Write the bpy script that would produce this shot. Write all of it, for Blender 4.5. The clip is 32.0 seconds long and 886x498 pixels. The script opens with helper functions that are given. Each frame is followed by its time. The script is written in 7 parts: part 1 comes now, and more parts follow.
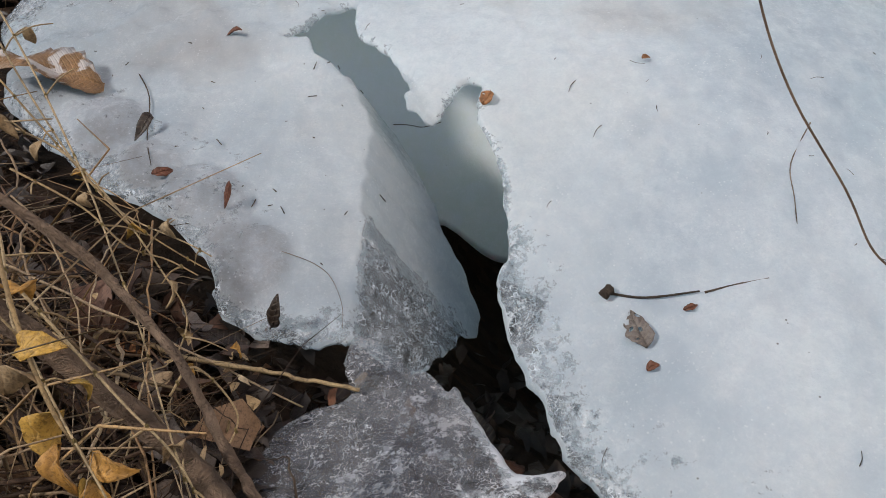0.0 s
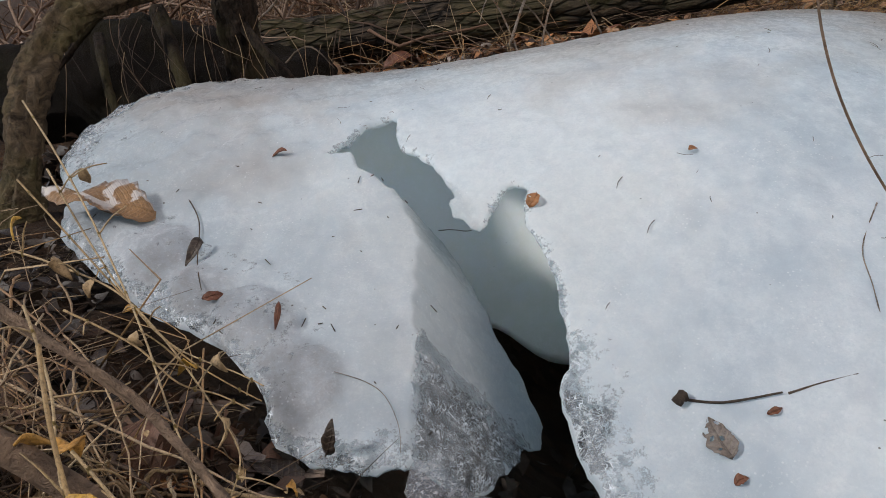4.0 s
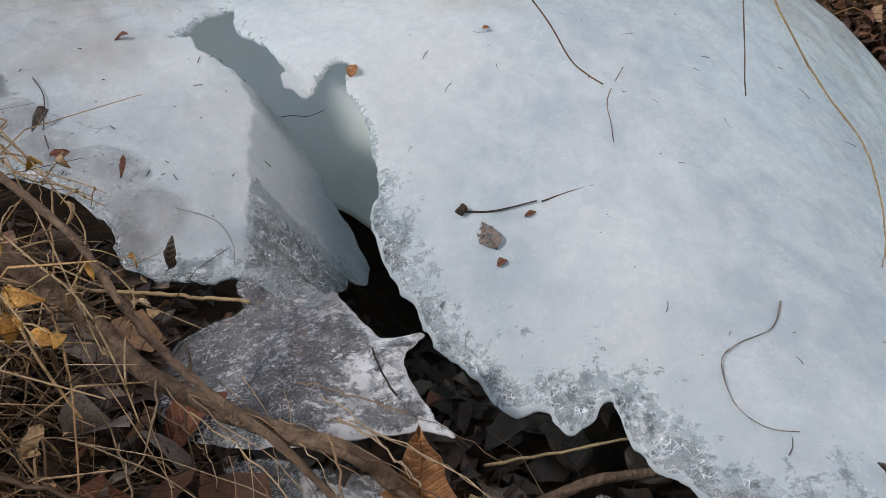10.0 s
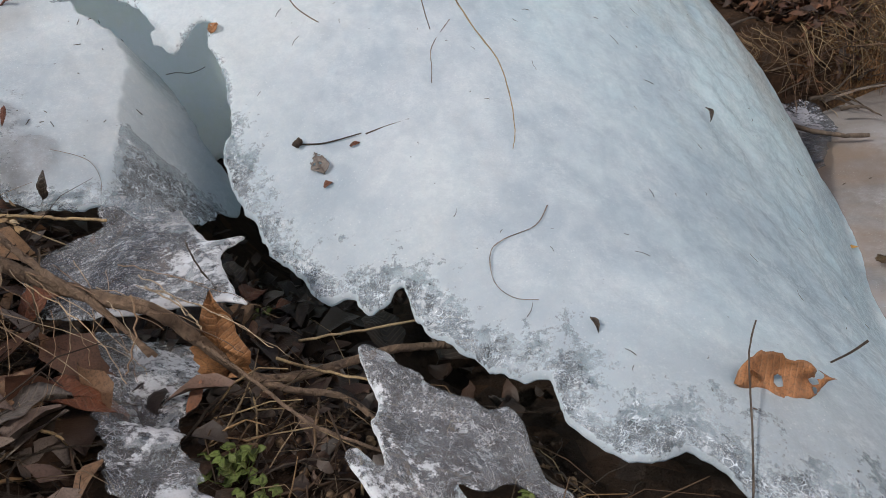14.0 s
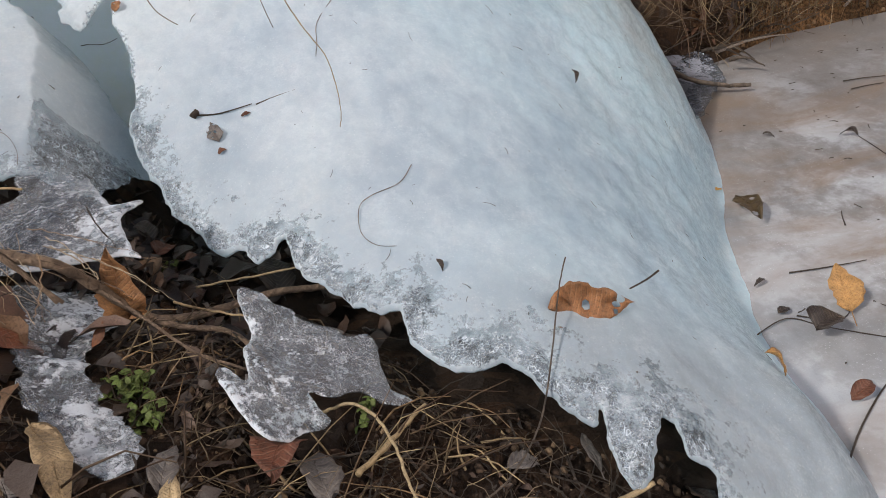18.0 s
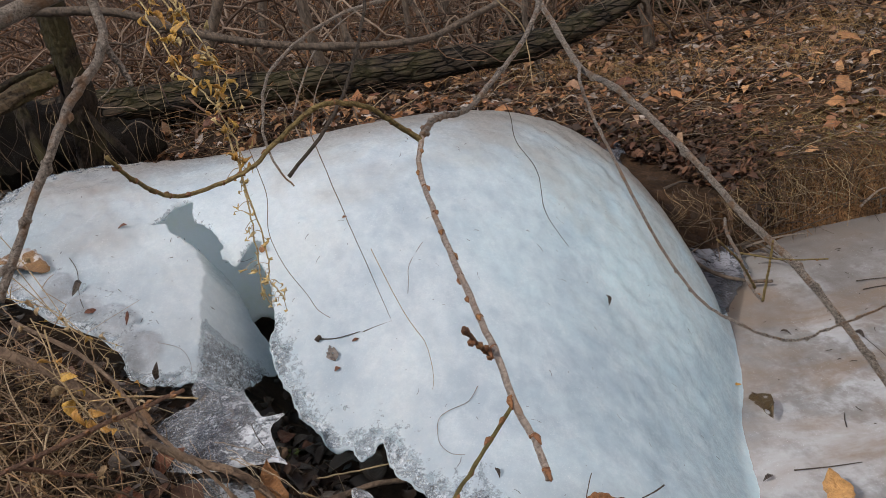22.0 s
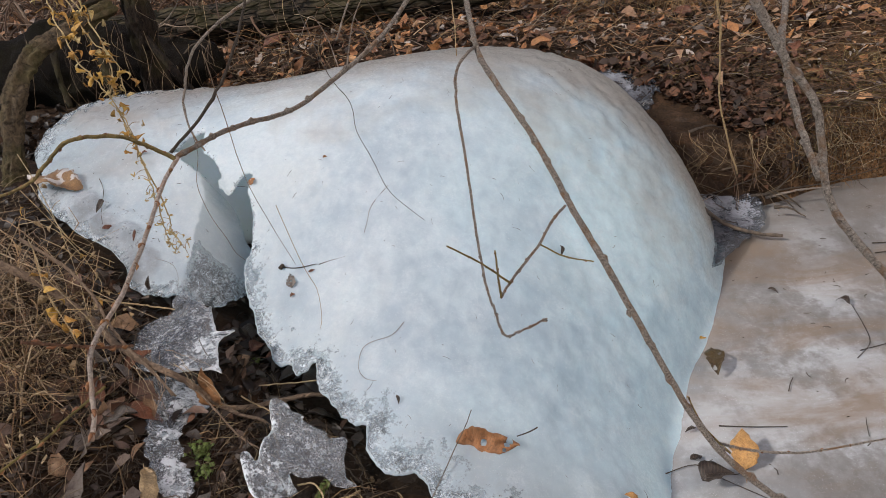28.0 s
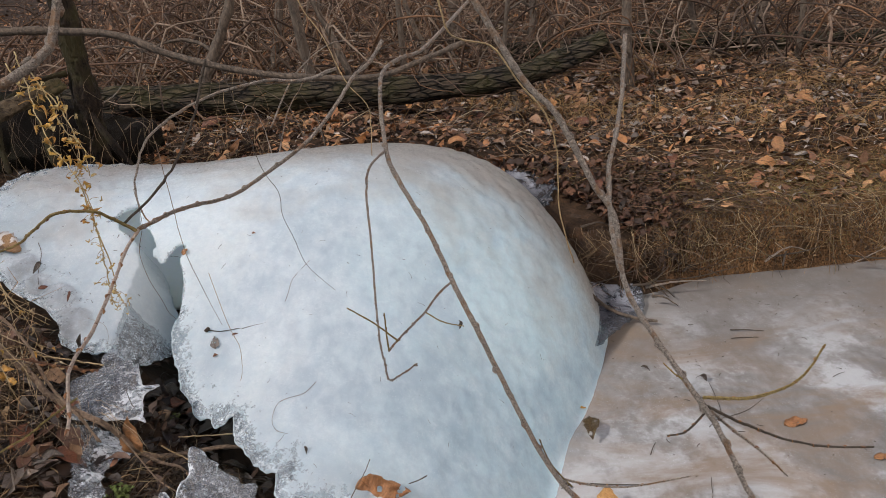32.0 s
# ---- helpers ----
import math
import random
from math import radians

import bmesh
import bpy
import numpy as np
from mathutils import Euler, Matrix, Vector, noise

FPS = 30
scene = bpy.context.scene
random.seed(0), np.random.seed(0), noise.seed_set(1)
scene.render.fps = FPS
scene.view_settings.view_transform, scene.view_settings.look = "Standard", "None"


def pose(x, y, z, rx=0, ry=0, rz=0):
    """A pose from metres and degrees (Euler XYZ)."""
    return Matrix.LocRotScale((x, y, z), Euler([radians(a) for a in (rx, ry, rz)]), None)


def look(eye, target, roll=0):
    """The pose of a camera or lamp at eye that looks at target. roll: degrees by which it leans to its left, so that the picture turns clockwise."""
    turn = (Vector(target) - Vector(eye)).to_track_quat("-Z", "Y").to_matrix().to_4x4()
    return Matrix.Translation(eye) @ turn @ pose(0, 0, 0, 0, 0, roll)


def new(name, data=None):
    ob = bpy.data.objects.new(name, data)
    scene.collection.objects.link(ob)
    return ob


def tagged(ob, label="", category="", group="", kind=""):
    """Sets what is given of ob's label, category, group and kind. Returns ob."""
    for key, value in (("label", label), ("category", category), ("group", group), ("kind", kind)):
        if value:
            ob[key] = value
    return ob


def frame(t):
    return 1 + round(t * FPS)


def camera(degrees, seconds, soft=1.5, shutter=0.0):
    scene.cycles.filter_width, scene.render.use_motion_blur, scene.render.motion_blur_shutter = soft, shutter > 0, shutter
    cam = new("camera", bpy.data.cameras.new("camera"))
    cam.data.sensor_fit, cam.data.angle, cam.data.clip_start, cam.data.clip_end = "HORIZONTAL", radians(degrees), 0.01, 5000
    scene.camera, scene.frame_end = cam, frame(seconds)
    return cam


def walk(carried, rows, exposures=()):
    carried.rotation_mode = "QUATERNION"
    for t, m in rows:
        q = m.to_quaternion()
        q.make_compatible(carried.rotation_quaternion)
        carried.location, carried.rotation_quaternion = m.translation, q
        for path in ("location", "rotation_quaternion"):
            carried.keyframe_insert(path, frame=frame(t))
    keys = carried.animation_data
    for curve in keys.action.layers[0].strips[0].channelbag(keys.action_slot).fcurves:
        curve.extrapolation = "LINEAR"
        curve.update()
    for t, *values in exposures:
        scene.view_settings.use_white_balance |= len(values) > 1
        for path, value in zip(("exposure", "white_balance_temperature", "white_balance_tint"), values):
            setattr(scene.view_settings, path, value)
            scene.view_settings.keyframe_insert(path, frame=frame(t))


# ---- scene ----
cam = camera(64.9, 32.0, 0.75)
ROWS = [
    (0, 0.113, 0.634, 0.95, 61.1, 5.1, 1.37),
    (0.5, 0.098, 0.626, 0.959, 63.71, 5.86, 2.1),
    (1, 0.092, 0.637, 0.95, 64.94, 5.4, 3.16),
    (1.5, 0.07, 0.684, 0.93, 64.34, 4.6, 3.86),
    (2, 0.075, 0.701, 0.931, 64.28, 4.82, 3.2),
    (2.5, 0.094, 0.724, 0.944, 64.73, 7.36, 1.23),
    (3, 0.086, 0.698, 0.948, 67.51, 8.79, 2.64),
    (3.5, 0.097, 0.675, 0.959, 69.07, 9.69, 3.69),
    (5.5, 0.109, 0.641, 0.949, 67.97, 10.2, 0.21),
    (6, 0.116, 0.621, 0.954, 67.34, 10.35, 0.31),
    (6.5, 0.12, 0.596, 0.949, 67, 10.72, -0.27),
    (7, 0.129, 0.591, 0.94, 66.59, 11.26, -1.46),
    (7.5, 0.117, 0.599, 0.919, 67.35, 9.36, -3.22),
    (8, 0.123, 0.581, 0.912, 67.3, 9.33, -5.12),
    (8.5, 0.132, 0.557, 0.9, 66.23, 9.22, -5.45),
    (9, 0.138, 0.526, 0.884, 65.12, 7.99, -5.82),
    (9.5, 0.154, 0.501, 0.882, 64.47, 7.43, -6.04),
    (10, 0.166, 0.464, 0.877, 63.99, 7.67, -6.55),
    (10.5, 0.184, 0.434, 0.88, 63.54, 7.84, -7.05),
    (11, 0.196, 0.4, 0.879, 63.02, 8.23, -7.53),
    (11.5, 0.208, 0.365, 0.882, 62.74, 8.33, -7.45),
    (12, 0.227, 0.347, 0.878, 62.44, 8.14, -7.34),
    (12.5, 0.254, 0.325, 0.884, 62.2, 8.58, -8.03),
    (13, 0.277, 0.301, 0.879, 61.9, 8.41, -8.77),
    (13.5, 0.294, 0.286, 0.877, 61.57, 8.38, -9.3),
    (14, 0.323, 0.26, 0.866, 61.03, 8.24, -10.12),
    (14.5, 0.332, 0.235, 0.859, 60.3, 8.43, -10.85),
    (15, 0.361, 0.213, 0.85, 58.94, 9.11, -11.99),
    (15.5, 0.363, 0.192, 0.86, 58.23, 8.06, -12.38),
    (17.5, 0.424, 0.119, 0.903, 54.79, 6.94, -14.51),
    (18, 0.436, 0.099, 0.935, 56.13, 8.16, -13.72),
    (18.5, 0.444, 0.067, 0.978, 56.95, 9.23, -13.17),
    (19, 0.44, 0.025, 1.046, 58.19, 9.12, -13.81),
    (19.5, 0.446, -0.021, 1.118, 58.59, 9.21, -13.89),
    (20, 0.459, -0.005, 1.166, 59.16, 9.89, -12.64),
    (20.5, 0.454, -0.037, 1.234, 62.93, 10.34, -11.65),
    (21, 0.447, -0.061, 1.259, 64.47, 8.45, -10.73),
    (21.5, 0.439, -0.101, 1.275, 65.45, 9.17, -10.12),
    (22, 0.427, -0.136, 1.288, 66.65, 9.03, -8.7),
    (22.5, 0.427, -0.147, 1.297, 67.28, 8.63, -7.48),
    (23, 0.459, -0.167, 1.31, 66.95, 9.28, -7.19),
    (23.5, 0.495, -0.207, 1.312, 66.35, 9.74, -6.67),
    (24, 0.523, -0.246, 1.308, 65.28, 9.68, -5.77),
    (24.5, 0.552, -0.27, 1.299, 64.55, 10.1, -5.84),
    (26.5, 0.713, -0.227, 1.306, 60.05, 14.75, -2.76),
    (27, 0.758, -0.218, 1.337, 59.15, 16.45, -1.93),
    (27.5, 0.819, -0.226, 1.369, 59.70, 13.35, 1.05),
    (28, 0.862, -0.252, 1.385, 60.25, 9.92, 2.20),
    (28.5, 0.898, -0.288, 1.413, 60.38, 7.89, 3.38),
    (29, 0.928, -0.326, 1.444, 61.69, 7.86, 4.60),
    (29.5, 0.971, -0.360, 1.462, 62.72, 7.50, 3.67),
    (30, 1.002, -0.391, 1.469, 63.18, 7.22, 3.55),
    (30.5, 0.990, -0.401, 1.478, 63.75, 7.02, 2.34),
    (31, 0.962, -0.445, 1.482, 64.99, 6.16, 0.81),
    (31.5, 0.932, -0.475, 1.481, 65.86, 5.34, -0.59),
    (32, 0.928, -0.492, 1.482, 66.39, 5.09, -2.10),
]
walk(cam, [(t, pose(*row)) for t, *row in ROWS],
     [(0.0, 0.0), (8.0, -0.02), (12.0, 0.05), (15.0, 0.13), (18.0, 0.20), (20.0, 0.10), (22.0, 0.14), (24.0, 0.24), (27.0, 0.21), (29.0, 0.24), (32.0, 0.24)])

# ---- light ----
SUN_ELEVATION, SUN_TURN = 44.0, -64.0
world = bpy.data.worlds.new("sky")
scene.world = world
world.use_nodes = True
sky = world.node_tree.nodes.new("ShaderNodeTexSky")
sky.sky_type, sky.sun_disc = "NISHITA", False
sky.sun_elevation, sky.sun_rotation = radians(SUN_ELEVATION), radians(180 + SUN_TURN)
sky.dust_density, sky.ozone_density = 4.0, 1.5
back = world.node_tree.nodes["Background"]
back.inputs["Strength"].default_value = 0.115
world.node_tree.links.new(sky.outputs["Color"], back.inputs["Color"])
sun = new("sun", bpy.data.lights.new("sun", "SUN"))
sun.data.energy, sun.data.angle, sun.data.color = 3.15, radians(6), (1.0, 0.97, 0.93)
sun.matrix_world = look((0, 0, 0), (math.sin(radians(-SUN_TURN)), math.cos(radians(SUN_TURN)), -math.tan(radians(SUN_ELEVATION))))


# ---- materials ----
def material(name, build):
    mat = bpy.data.materials.new(name)
    mat.use_nodes = True
    tree = mat.node_tree
    build(tree, tree.nodes, tree.links, tree.nodes["Principled BSDF"])
    return mat


def put(links, socket, value):
    if isinstance(value, bpy.types.NodeSocket):
        links.new(value, socket)
    else:
        socket.default_value = value


def noise_tex(tree, scale, detail=4.0, rough=0.55, coords=None, distortion=0.0):
    n = tree.nodes.new("ShaderNodeTexNoise")
    n.inputs["Scale"].default_value, n.inputs["Detail"].default_value = scale, detail
    n.inputs["Roughness"].default_value, n.inputs["Distortion"].default_value = rough, distortion
    if coords is not None:
        tree.links.new(coords, n.inputs["Vector"])
    return n.outputs["Fac"]


def coords(tree, scale=(1, 1, 1), turn=(0, 0, 0)):
    c = tree.nodes.new("ShaderNodeTexCoord")
    m = tree.nodes.new("ShaderNodeMapping")
    m.inputs["Scale"].default_value = scale
    m.inputs["Rotation"].default_value = turn
    tree.links.new(c.outputs["Object"], m.inputs["Vector"])
    return m.outputs["Vector"]


def ramp(tree, fac, stops):
    r = tree.nodes.new("ShaderNodeValToRGB")
    while len(r.color_ramp.elements) < len(stops):
        r.color_ramp.elements.new(0.5)
    for e, (at, col) in zip(r.color_ramp.elements, stops):
        e.position = at
        e.color = (*col, 1) if len(col) == 3 else col
    tree.links.new(fac, r.inputs["Fac"])
    return r.outputs["Color"]


def mix(tree, fac, a, b, kind="MIX"):
    m = tree.nodes.new("ShaderNodeMix")
    m.data_type, m.blend_type = "RGBA", kind
    put(tree.links, m.inputs[0], fac)
    put(tree.links, m.inputs[6], a if isinstance(a, bpy.types.NodeSocket) else (*a, 1))
    put(tree.links, m.inputs[7], b if isinstance(b, bpy.types.NodeSocket) else (*b, 1))
    return m.outputs[2]


def math_node(tree, op, a, b=0.5, clamp=False):
    m = tree.nodes.new("ShaderNodeMath")
    m.operation, m.use_clamp = op, clamp
    put(tree.links, m.inputs[0], a)
    put(tree.links, m.inputs[1], b)
    return m.outputs[0]


def bump(tree, height, strength, distance, before=None):
    b = tree.nodes.new("ShaderNodeBump")
    b.inputs["Strength"].default_value, b.inputs["Distance"].default_value = strength, distance
    tree.links.new(height, b.inputs["Height"])
    if before is not None:
        tree.links.new(before, b.inputs["Normal"])
    return b.outputs["Normal"]


def object_random(tree):
    return tree.nodes.new("ShaderNodeObjectInfo").outputs["Random"]


def island_random(tree):
    return tree.nodes.new("ShaderNodeNewGeometry").outputs["Random Per Island"]


def shade(links, p, color=None, rough=None, normal=None, **more):
    if color is not None:
        put(links, p.inputs["Base Color"], color if isinstance(color, bpy.types.NodeSocket) else (*color, 1))
    if rough is not None:
        put(links, p.inputs["Roughness"], rough)
    if normal is not None:
        links.new(normal, p.inputs["Normal"])
    for key, value in more.items():
        put(links, p.inputs[key.replace("_", " ")], value)


def ice_material(name, milk, grey, white=(0.92, 0.95, 0.98), frosty=0.75, through_light=0.3, dirty=False, rough_add=0.06, rippled=1.0, stain=None, veil=(0.10, 0.55), gloss=0.5, tight=0.0, deep=None):
    """Milky bubbled ice that turns to thin see-through ice where the sheet's attribute 'clear' says so."""
    def build(tree, nodes, links, p):
        c = coords(tree)
        long_c = coords(tree, (1.0, 0.75, 1.0), (0, 0, 0.5))
        cloud = noise_tex(tree, 4.5, 4, 0.55, c, 0.3)
        mid = noise_tex(tree, 15, 4, 0.55, long_c, 0.25)
        fine = noise_tex(tree, 85, 5, 0.75, c)
        sugar = noise_tex(tree, 330, 3, 0.7, c)
        tone = math_node(tree, "ADD", math_node(tree, "MULTIPLY", cloud, 0.42), math_node(tree, "MULTIPLY", mid, 0.33))
        tone = math_node(tree, "ADD", tone, math_node(tree, "MULTIPLY", noise_tex(tree, 45, 3, 0.6, c, 0.2), 0.25))
        tone = math_node(tree, "ADD", math_node(tree, "MULTIPLY", noise_tex(tree, 2.0, 3, 0.5, c, 0.5), 0.5), math_node(tree, "MULTIPLY", tone, 0.5))
        col = ramp(tree, tone, [(0.42 + tight, grey), (0.5, milk), (0.57 - 0.6 * tight, white)])
        fleck = ramp(tree, noise_tex(tree, 24, 3, 0.5, coords(tree, (1.0, 0.6, 1.0), (0, 0, 0.6)), 0.2), [(0.46, (0, 0, 0)), (0.66, (1, 1, 1))])
        col = mix(tree, math_node(tree, "MULTIPLY", fleck, 0.75 * frosty), col, white)
        # deep: multiplier that takes out red towards the right flank
        if deep:
            spot = tree.nodes.new("ShaderNodeSeparateXYZ")
            links.new(c, spot.inputs[0])
            side = math_node(tree, "ADD", spot.outputs["X"], math_node(tree, "MULTIPLY", math_node(tree, "SUBTRACT", cloud, 0.5), 0.7))
            flank_tint = ramp(tree, math_node(tree, "MULTIPLY", side, 0.5), [(0.22, (0, 0, 0)), (0.54, (1, 1, 1))])
            col = mix(tree, flank_tint, col, mix(tree, 1.0, col, deep, "MULTIPLY"))
        # grey tone of the sheet, with the flap's painted shade in it
        grey_cast = nodes.new("ShaderNodeAttribute")
        grey_cast.attribute_name = "grey"
        col = mix(tree, grey_cast.outputs["Fac"], col, mix(tree, cloud, (0.36, 0.395, 0.42), (0.54, 0.575, 0.60)))
        mud = nodes.new("ShaderNodeAttribute")
        mud.attribute_name = "murk"
        col = mix(tree, mud.outputs["Fac"], col, mix(tree, ramp(tree, mid, [(0.38, (0, 0, 0)), (0.62, (1, 1, 1))]), (0.24, 0.22, 0.22), (0.47, 0.47, 0.50)))
        frost = ramp(tree, math_node(tree, "MULTIPLY", fine, math_node(tree, "ADD", mid, 0.5)), [(0.56, (0, 0, 0)), (0.68, (1, 1, 1))])
        crystals = ramp(tree, math_node(tree, "ADD", math_node(tree, "MULTIPLY", sugar, 0.7), math_node(tree, "MULTIPLY", mid, 0.5)), [(0.58, (0, 0, 0)), (0.72, (1, 1, 1))])
        sparkle = math_node(tree, "ADD", math_node(tree, "MULTIPLY", grey_cast.outputs["Fac"], 0.5), 0.5)
        col = mix(tree, math_node(tree, "MULTIPLY", crystals, math_node(tree, "MULTIPLY", sparkle, 0.5 * frosty)), col, white)
        pits = ramp(tree, math_node(tree, "ADD", math_node(tree, "MULTIPLY", sugar, 0.7), math_node(tree, "MULTIPLY", cloud, 0.4)), [(0.40, (1, 1, 1)), (0.50, (0, 0, 0))])
        col = mix(tree, math_node(tree, "MULTIPLY", pits, math_node(tree, "MULTIPLY", sparkle, 0.5)), col, grey)
        rim = nodes.new("ShaderNodeAttribute")
        rim.attribute_name = "clear"
        col = mix(tree, math_node(tree, "MULTIPLY", frost, math_node(tree, "ADD", math_node(tree, "MULTIPLY", rim.outputs["Fac"], 0.7 * frosty), 0.3 * frosty)), col, mix(tree, 0.5, white, (0.98, 0.99, 1.0)) if frosty > 0.5 else white)
        mottle = ramp(tree, noise_tex(tree, 52, 6, 0.72, c, 0.3), [(0.42, (1, 1, 1)), (0.56, (0, 0, 0))])
        col = mix(tree, math_node(tree, "MULTIPLY", mottle, math_node(tree, "MULTIPLY", sparkle, 0.55 * frosty)), col, grey)
        grit = ramp(tree, noise_tex(tree, 230, 5, 0.8, c), [(0.40, (1, 1, 1)), (0.56, (0, 0, 0))])
        col = mix(tree, math_node(tree, "MULTIPLY", grit, math_node(tree, "MULTIPLY", sparkle, 0.42 * frosty)), col, grey)
        glint = ramp(tree, noise_tex(tree, 150, 4, 0.8, c), [(0.58, (0, 0, 0)), (0.68, (1, 1, 1))])
        col = mix(tree, math_node(tree, "MULTIPLY", glint, math_node(tree, "MULTIPLY", sparkle, 0.7 * frosty)), col, (0.95, 0.965, 0.98))
        if dirty:
            place = tree.nodes.new("ShaderNodeSeparateXYZ")
            links.new(c, place.inputs[0])
            back_dirt = ramp(tree, math_node(tree, "ADD", math_node(tree, "MULTIPLY", place.outputs["Y"], 0.3), math_node(tree, "MULTIPLY", cloud, 0.35)), [(0.68, (0, 0, 0)), (0.82, (1, 1, 1))])
            col = mix(tree, math_node(tree, "MULTIPLY", back_dirt, 0.75), col, (0.36, 0.27, 0.21))
            smear = ramp(tree, noise_tex(tree, 2.2, 5, 0.7, c, 1.0), [(0.55, (0, 0, 0)), (0.75, (1, 1, 1))])
            col = mix(tree, math_node(tree, "MULTIPLY", smear, 0.22), col, (0.66, 0.60, 0.52))
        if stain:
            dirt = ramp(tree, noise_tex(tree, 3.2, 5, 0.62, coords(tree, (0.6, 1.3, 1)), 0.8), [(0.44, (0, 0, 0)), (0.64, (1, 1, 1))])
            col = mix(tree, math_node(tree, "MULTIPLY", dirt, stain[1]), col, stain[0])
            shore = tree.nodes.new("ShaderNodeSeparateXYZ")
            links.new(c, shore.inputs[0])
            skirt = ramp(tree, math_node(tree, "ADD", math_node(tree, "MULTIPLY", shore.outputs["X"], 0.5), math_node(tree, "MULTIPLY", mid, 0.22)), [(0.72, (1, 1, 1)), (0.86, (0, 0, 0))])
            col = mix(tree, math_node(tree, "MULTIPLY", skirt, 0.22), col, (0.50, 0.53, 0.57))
            # darker grey-brown with growing y, towards the far bank
            far_tone = ramp(tree, math_node(tree, "ADD", math_node(tree, "MULTIPLY", shore.outputs["Y"], 0.3), math_node(tree, "MULTIPLY", cloud, 0.3)), [(0.62, (0, 0, 0)), (0.80, (1, 1, 1))])
            col = mix(tree, math_node(tree, "MULTIPLY", far_tone, 0.75), col, (0.13, 0.115, 0.105))
        speck = tree.nodes.new("ShaderNodeTexVoronoi")
        speck.inputs["Scale"].default_value = 42
        links.new(c, speck.inputs["Vector"])
        dots = ramp(tree, speck.outputs["Distance"], [(0.03, (1, 1, 1)), (0.055, (0, 0, 0))])
        some = ramp(tree, noise_tex(tree, 9, 2, 0.5, c), [(0.52, (0, 0, 0)), (0.6, (1, 1, 1))])
        col = mix(tree, math_node(tree, "MULTIPLY", dots, some), col, (0.08, 0.06, 0.05))
        bubble = tree.nodes.new("ShaderNodeTexVoronoi")
        bubble.inputs["Scale"].default_value = 150
        links.new(c, bubble.inputs["Vector"])
        pearls = ramp(tree, bubble.outputs["Distance"], [(0.10, (1, 1, 1)), (0.22, (0, 0, 0))])
        pearly = ramp(tree, noise_tex(tree, 14, 3, 0.6, c), [(0.48, (0, 0, 0)), (0.62, (1, 1, 1))])
        col = mix(tree, math_node(tree, "MULTIPLY", math_node(tree, "MULTIPLY", pearls, pearly), 0.8 * frosty), col, (0.97, 0.98, 0.99))
        n1 = bump(tree, noise_tex(tree, 17, 2, 0.4, long_c, 0.2), 0.42 * rippled, 0.012)
        n2 = bump(tree, fine, 0.22 * rippled, 0.003, n1)
        n2 = bump(tree, math_node(tree, "ADD", sugar, math_node(tree, "MULTIPLY", pearls, 0.4)), 0.35, 0.0012, n2)
        rough = math_node(tree, "ADD", math_node(tree, "MULTIPLY", fine, 0.3), rough_add)
        shade(links, p, col, rough, n2, IOR=1.31, Subsurface_Weight=0.12, Subsurface_Scale=0.006, Specular_IOR_Level=gloss)
        p.inputs["Subsurface Radius"].default_value = (0.6, 0.9, 1.0)
        soft = nodes.new("ShaderNodeBsdfTranslucent")
        links.new(n1, soft.inputs["Normal"])
        put(links, soft.inputs["Color"], mix(tree, 0.5, col, (0.74, 0.86, 0.86)))
        body = nodes.new("ShaderNodeMixShader")
        body.inputs[0].default_value = through_light
        links.new(p.outputs[0], body.inputs[1])
        links.new(soft.outputs[0], body.inputs[2])
        # thin ice: see-through, with a web of white bubbles and a wet skin
        thin = nodes.new("ShaderNodeBsdfTransparent")
        thin.inputs["Color"].default_value = (0.80, 0.84, 0.85, 1)
        skin = nodes.new("ShaderNodeBsdfPrincipled")
        n3 = bump(tree, sugar, 0.4, 0.0015, bump(tree, noise_tex(tree, 55, 4, 0.6, c), 0.25, 0.004))
        shade(links, skin, mix(tree, frost, milk, white), 0.07, n3, IOR=1.31)
        blister = tree.nodes.new("ShaderNodeTexVoronoi")
        blister.feature = "SMOOTH_F1"
        blister.inputs["Scale"].default_value, blister.inputs["Smoothness"].default_value = 55, 0.5
        warp = tree.nodes.new("ShaderNodeMixRGB")
        warp.blend_type = "ADD"
        warp.inputs[0].default_value = 0.09
        links.new(c, warp.inputs[1])
        wn = tree.nodes.new("ShaderNodeTexNoise")
        wn.inputs["Scale"].default_value = 25
        links.new(c, wn.inputs["Vector"])
        links.new(wn.outputs["Color"], warp.inputs[2])
        links.new(warp.outputs[0], blister.inputs["Vector"])
        veins = ramp(tree, blister.outputs["Distance"], [(0.30, (0, 0, 0)), (0.75, (1, 1, 1))])
        cover = math_node(tree, "ADD", math_node(tree, "MULTIPLY", veins, 0.18), math_node(tree, "MULTIPLY", noise_tex(tree, 16, 7, 0.75, c, 0.4), 0.75))
        cover = math_node(tree, "ADD", cover, math_node(tree, "MULTIPLY", sugar, 0.35))
        cover = math_node(tree, "ADD", cover, math_node(tree, "MULTIPLY", frost, 0.25))
        low, high = veil
        cover = ramp(tree, cover, [(0.45, (low, low, low)), (0.92, (high, high, high))])
        net = tree.nodes.new("ShaderNodeTexVoronoi")
        net.feature = "DISTANCE_TO_EDGE"
        net.inputs["Scale"].default_value = 120
        links.new(warp.outputs[0], net.inputs["Vector"])
        threads = ramp(tree, net.outputs["Distance"], [(0.01, (1, 1, 1)), (0.10, (0, 0, 0))])
        threads = math_node(tree, "MULTIPLY", threads, ramp(tree, noise_tex(tree, 60, 4, 0.7, c), [(0.42, (0, 0, 0)), (0.62, (1, 1, 1))]))
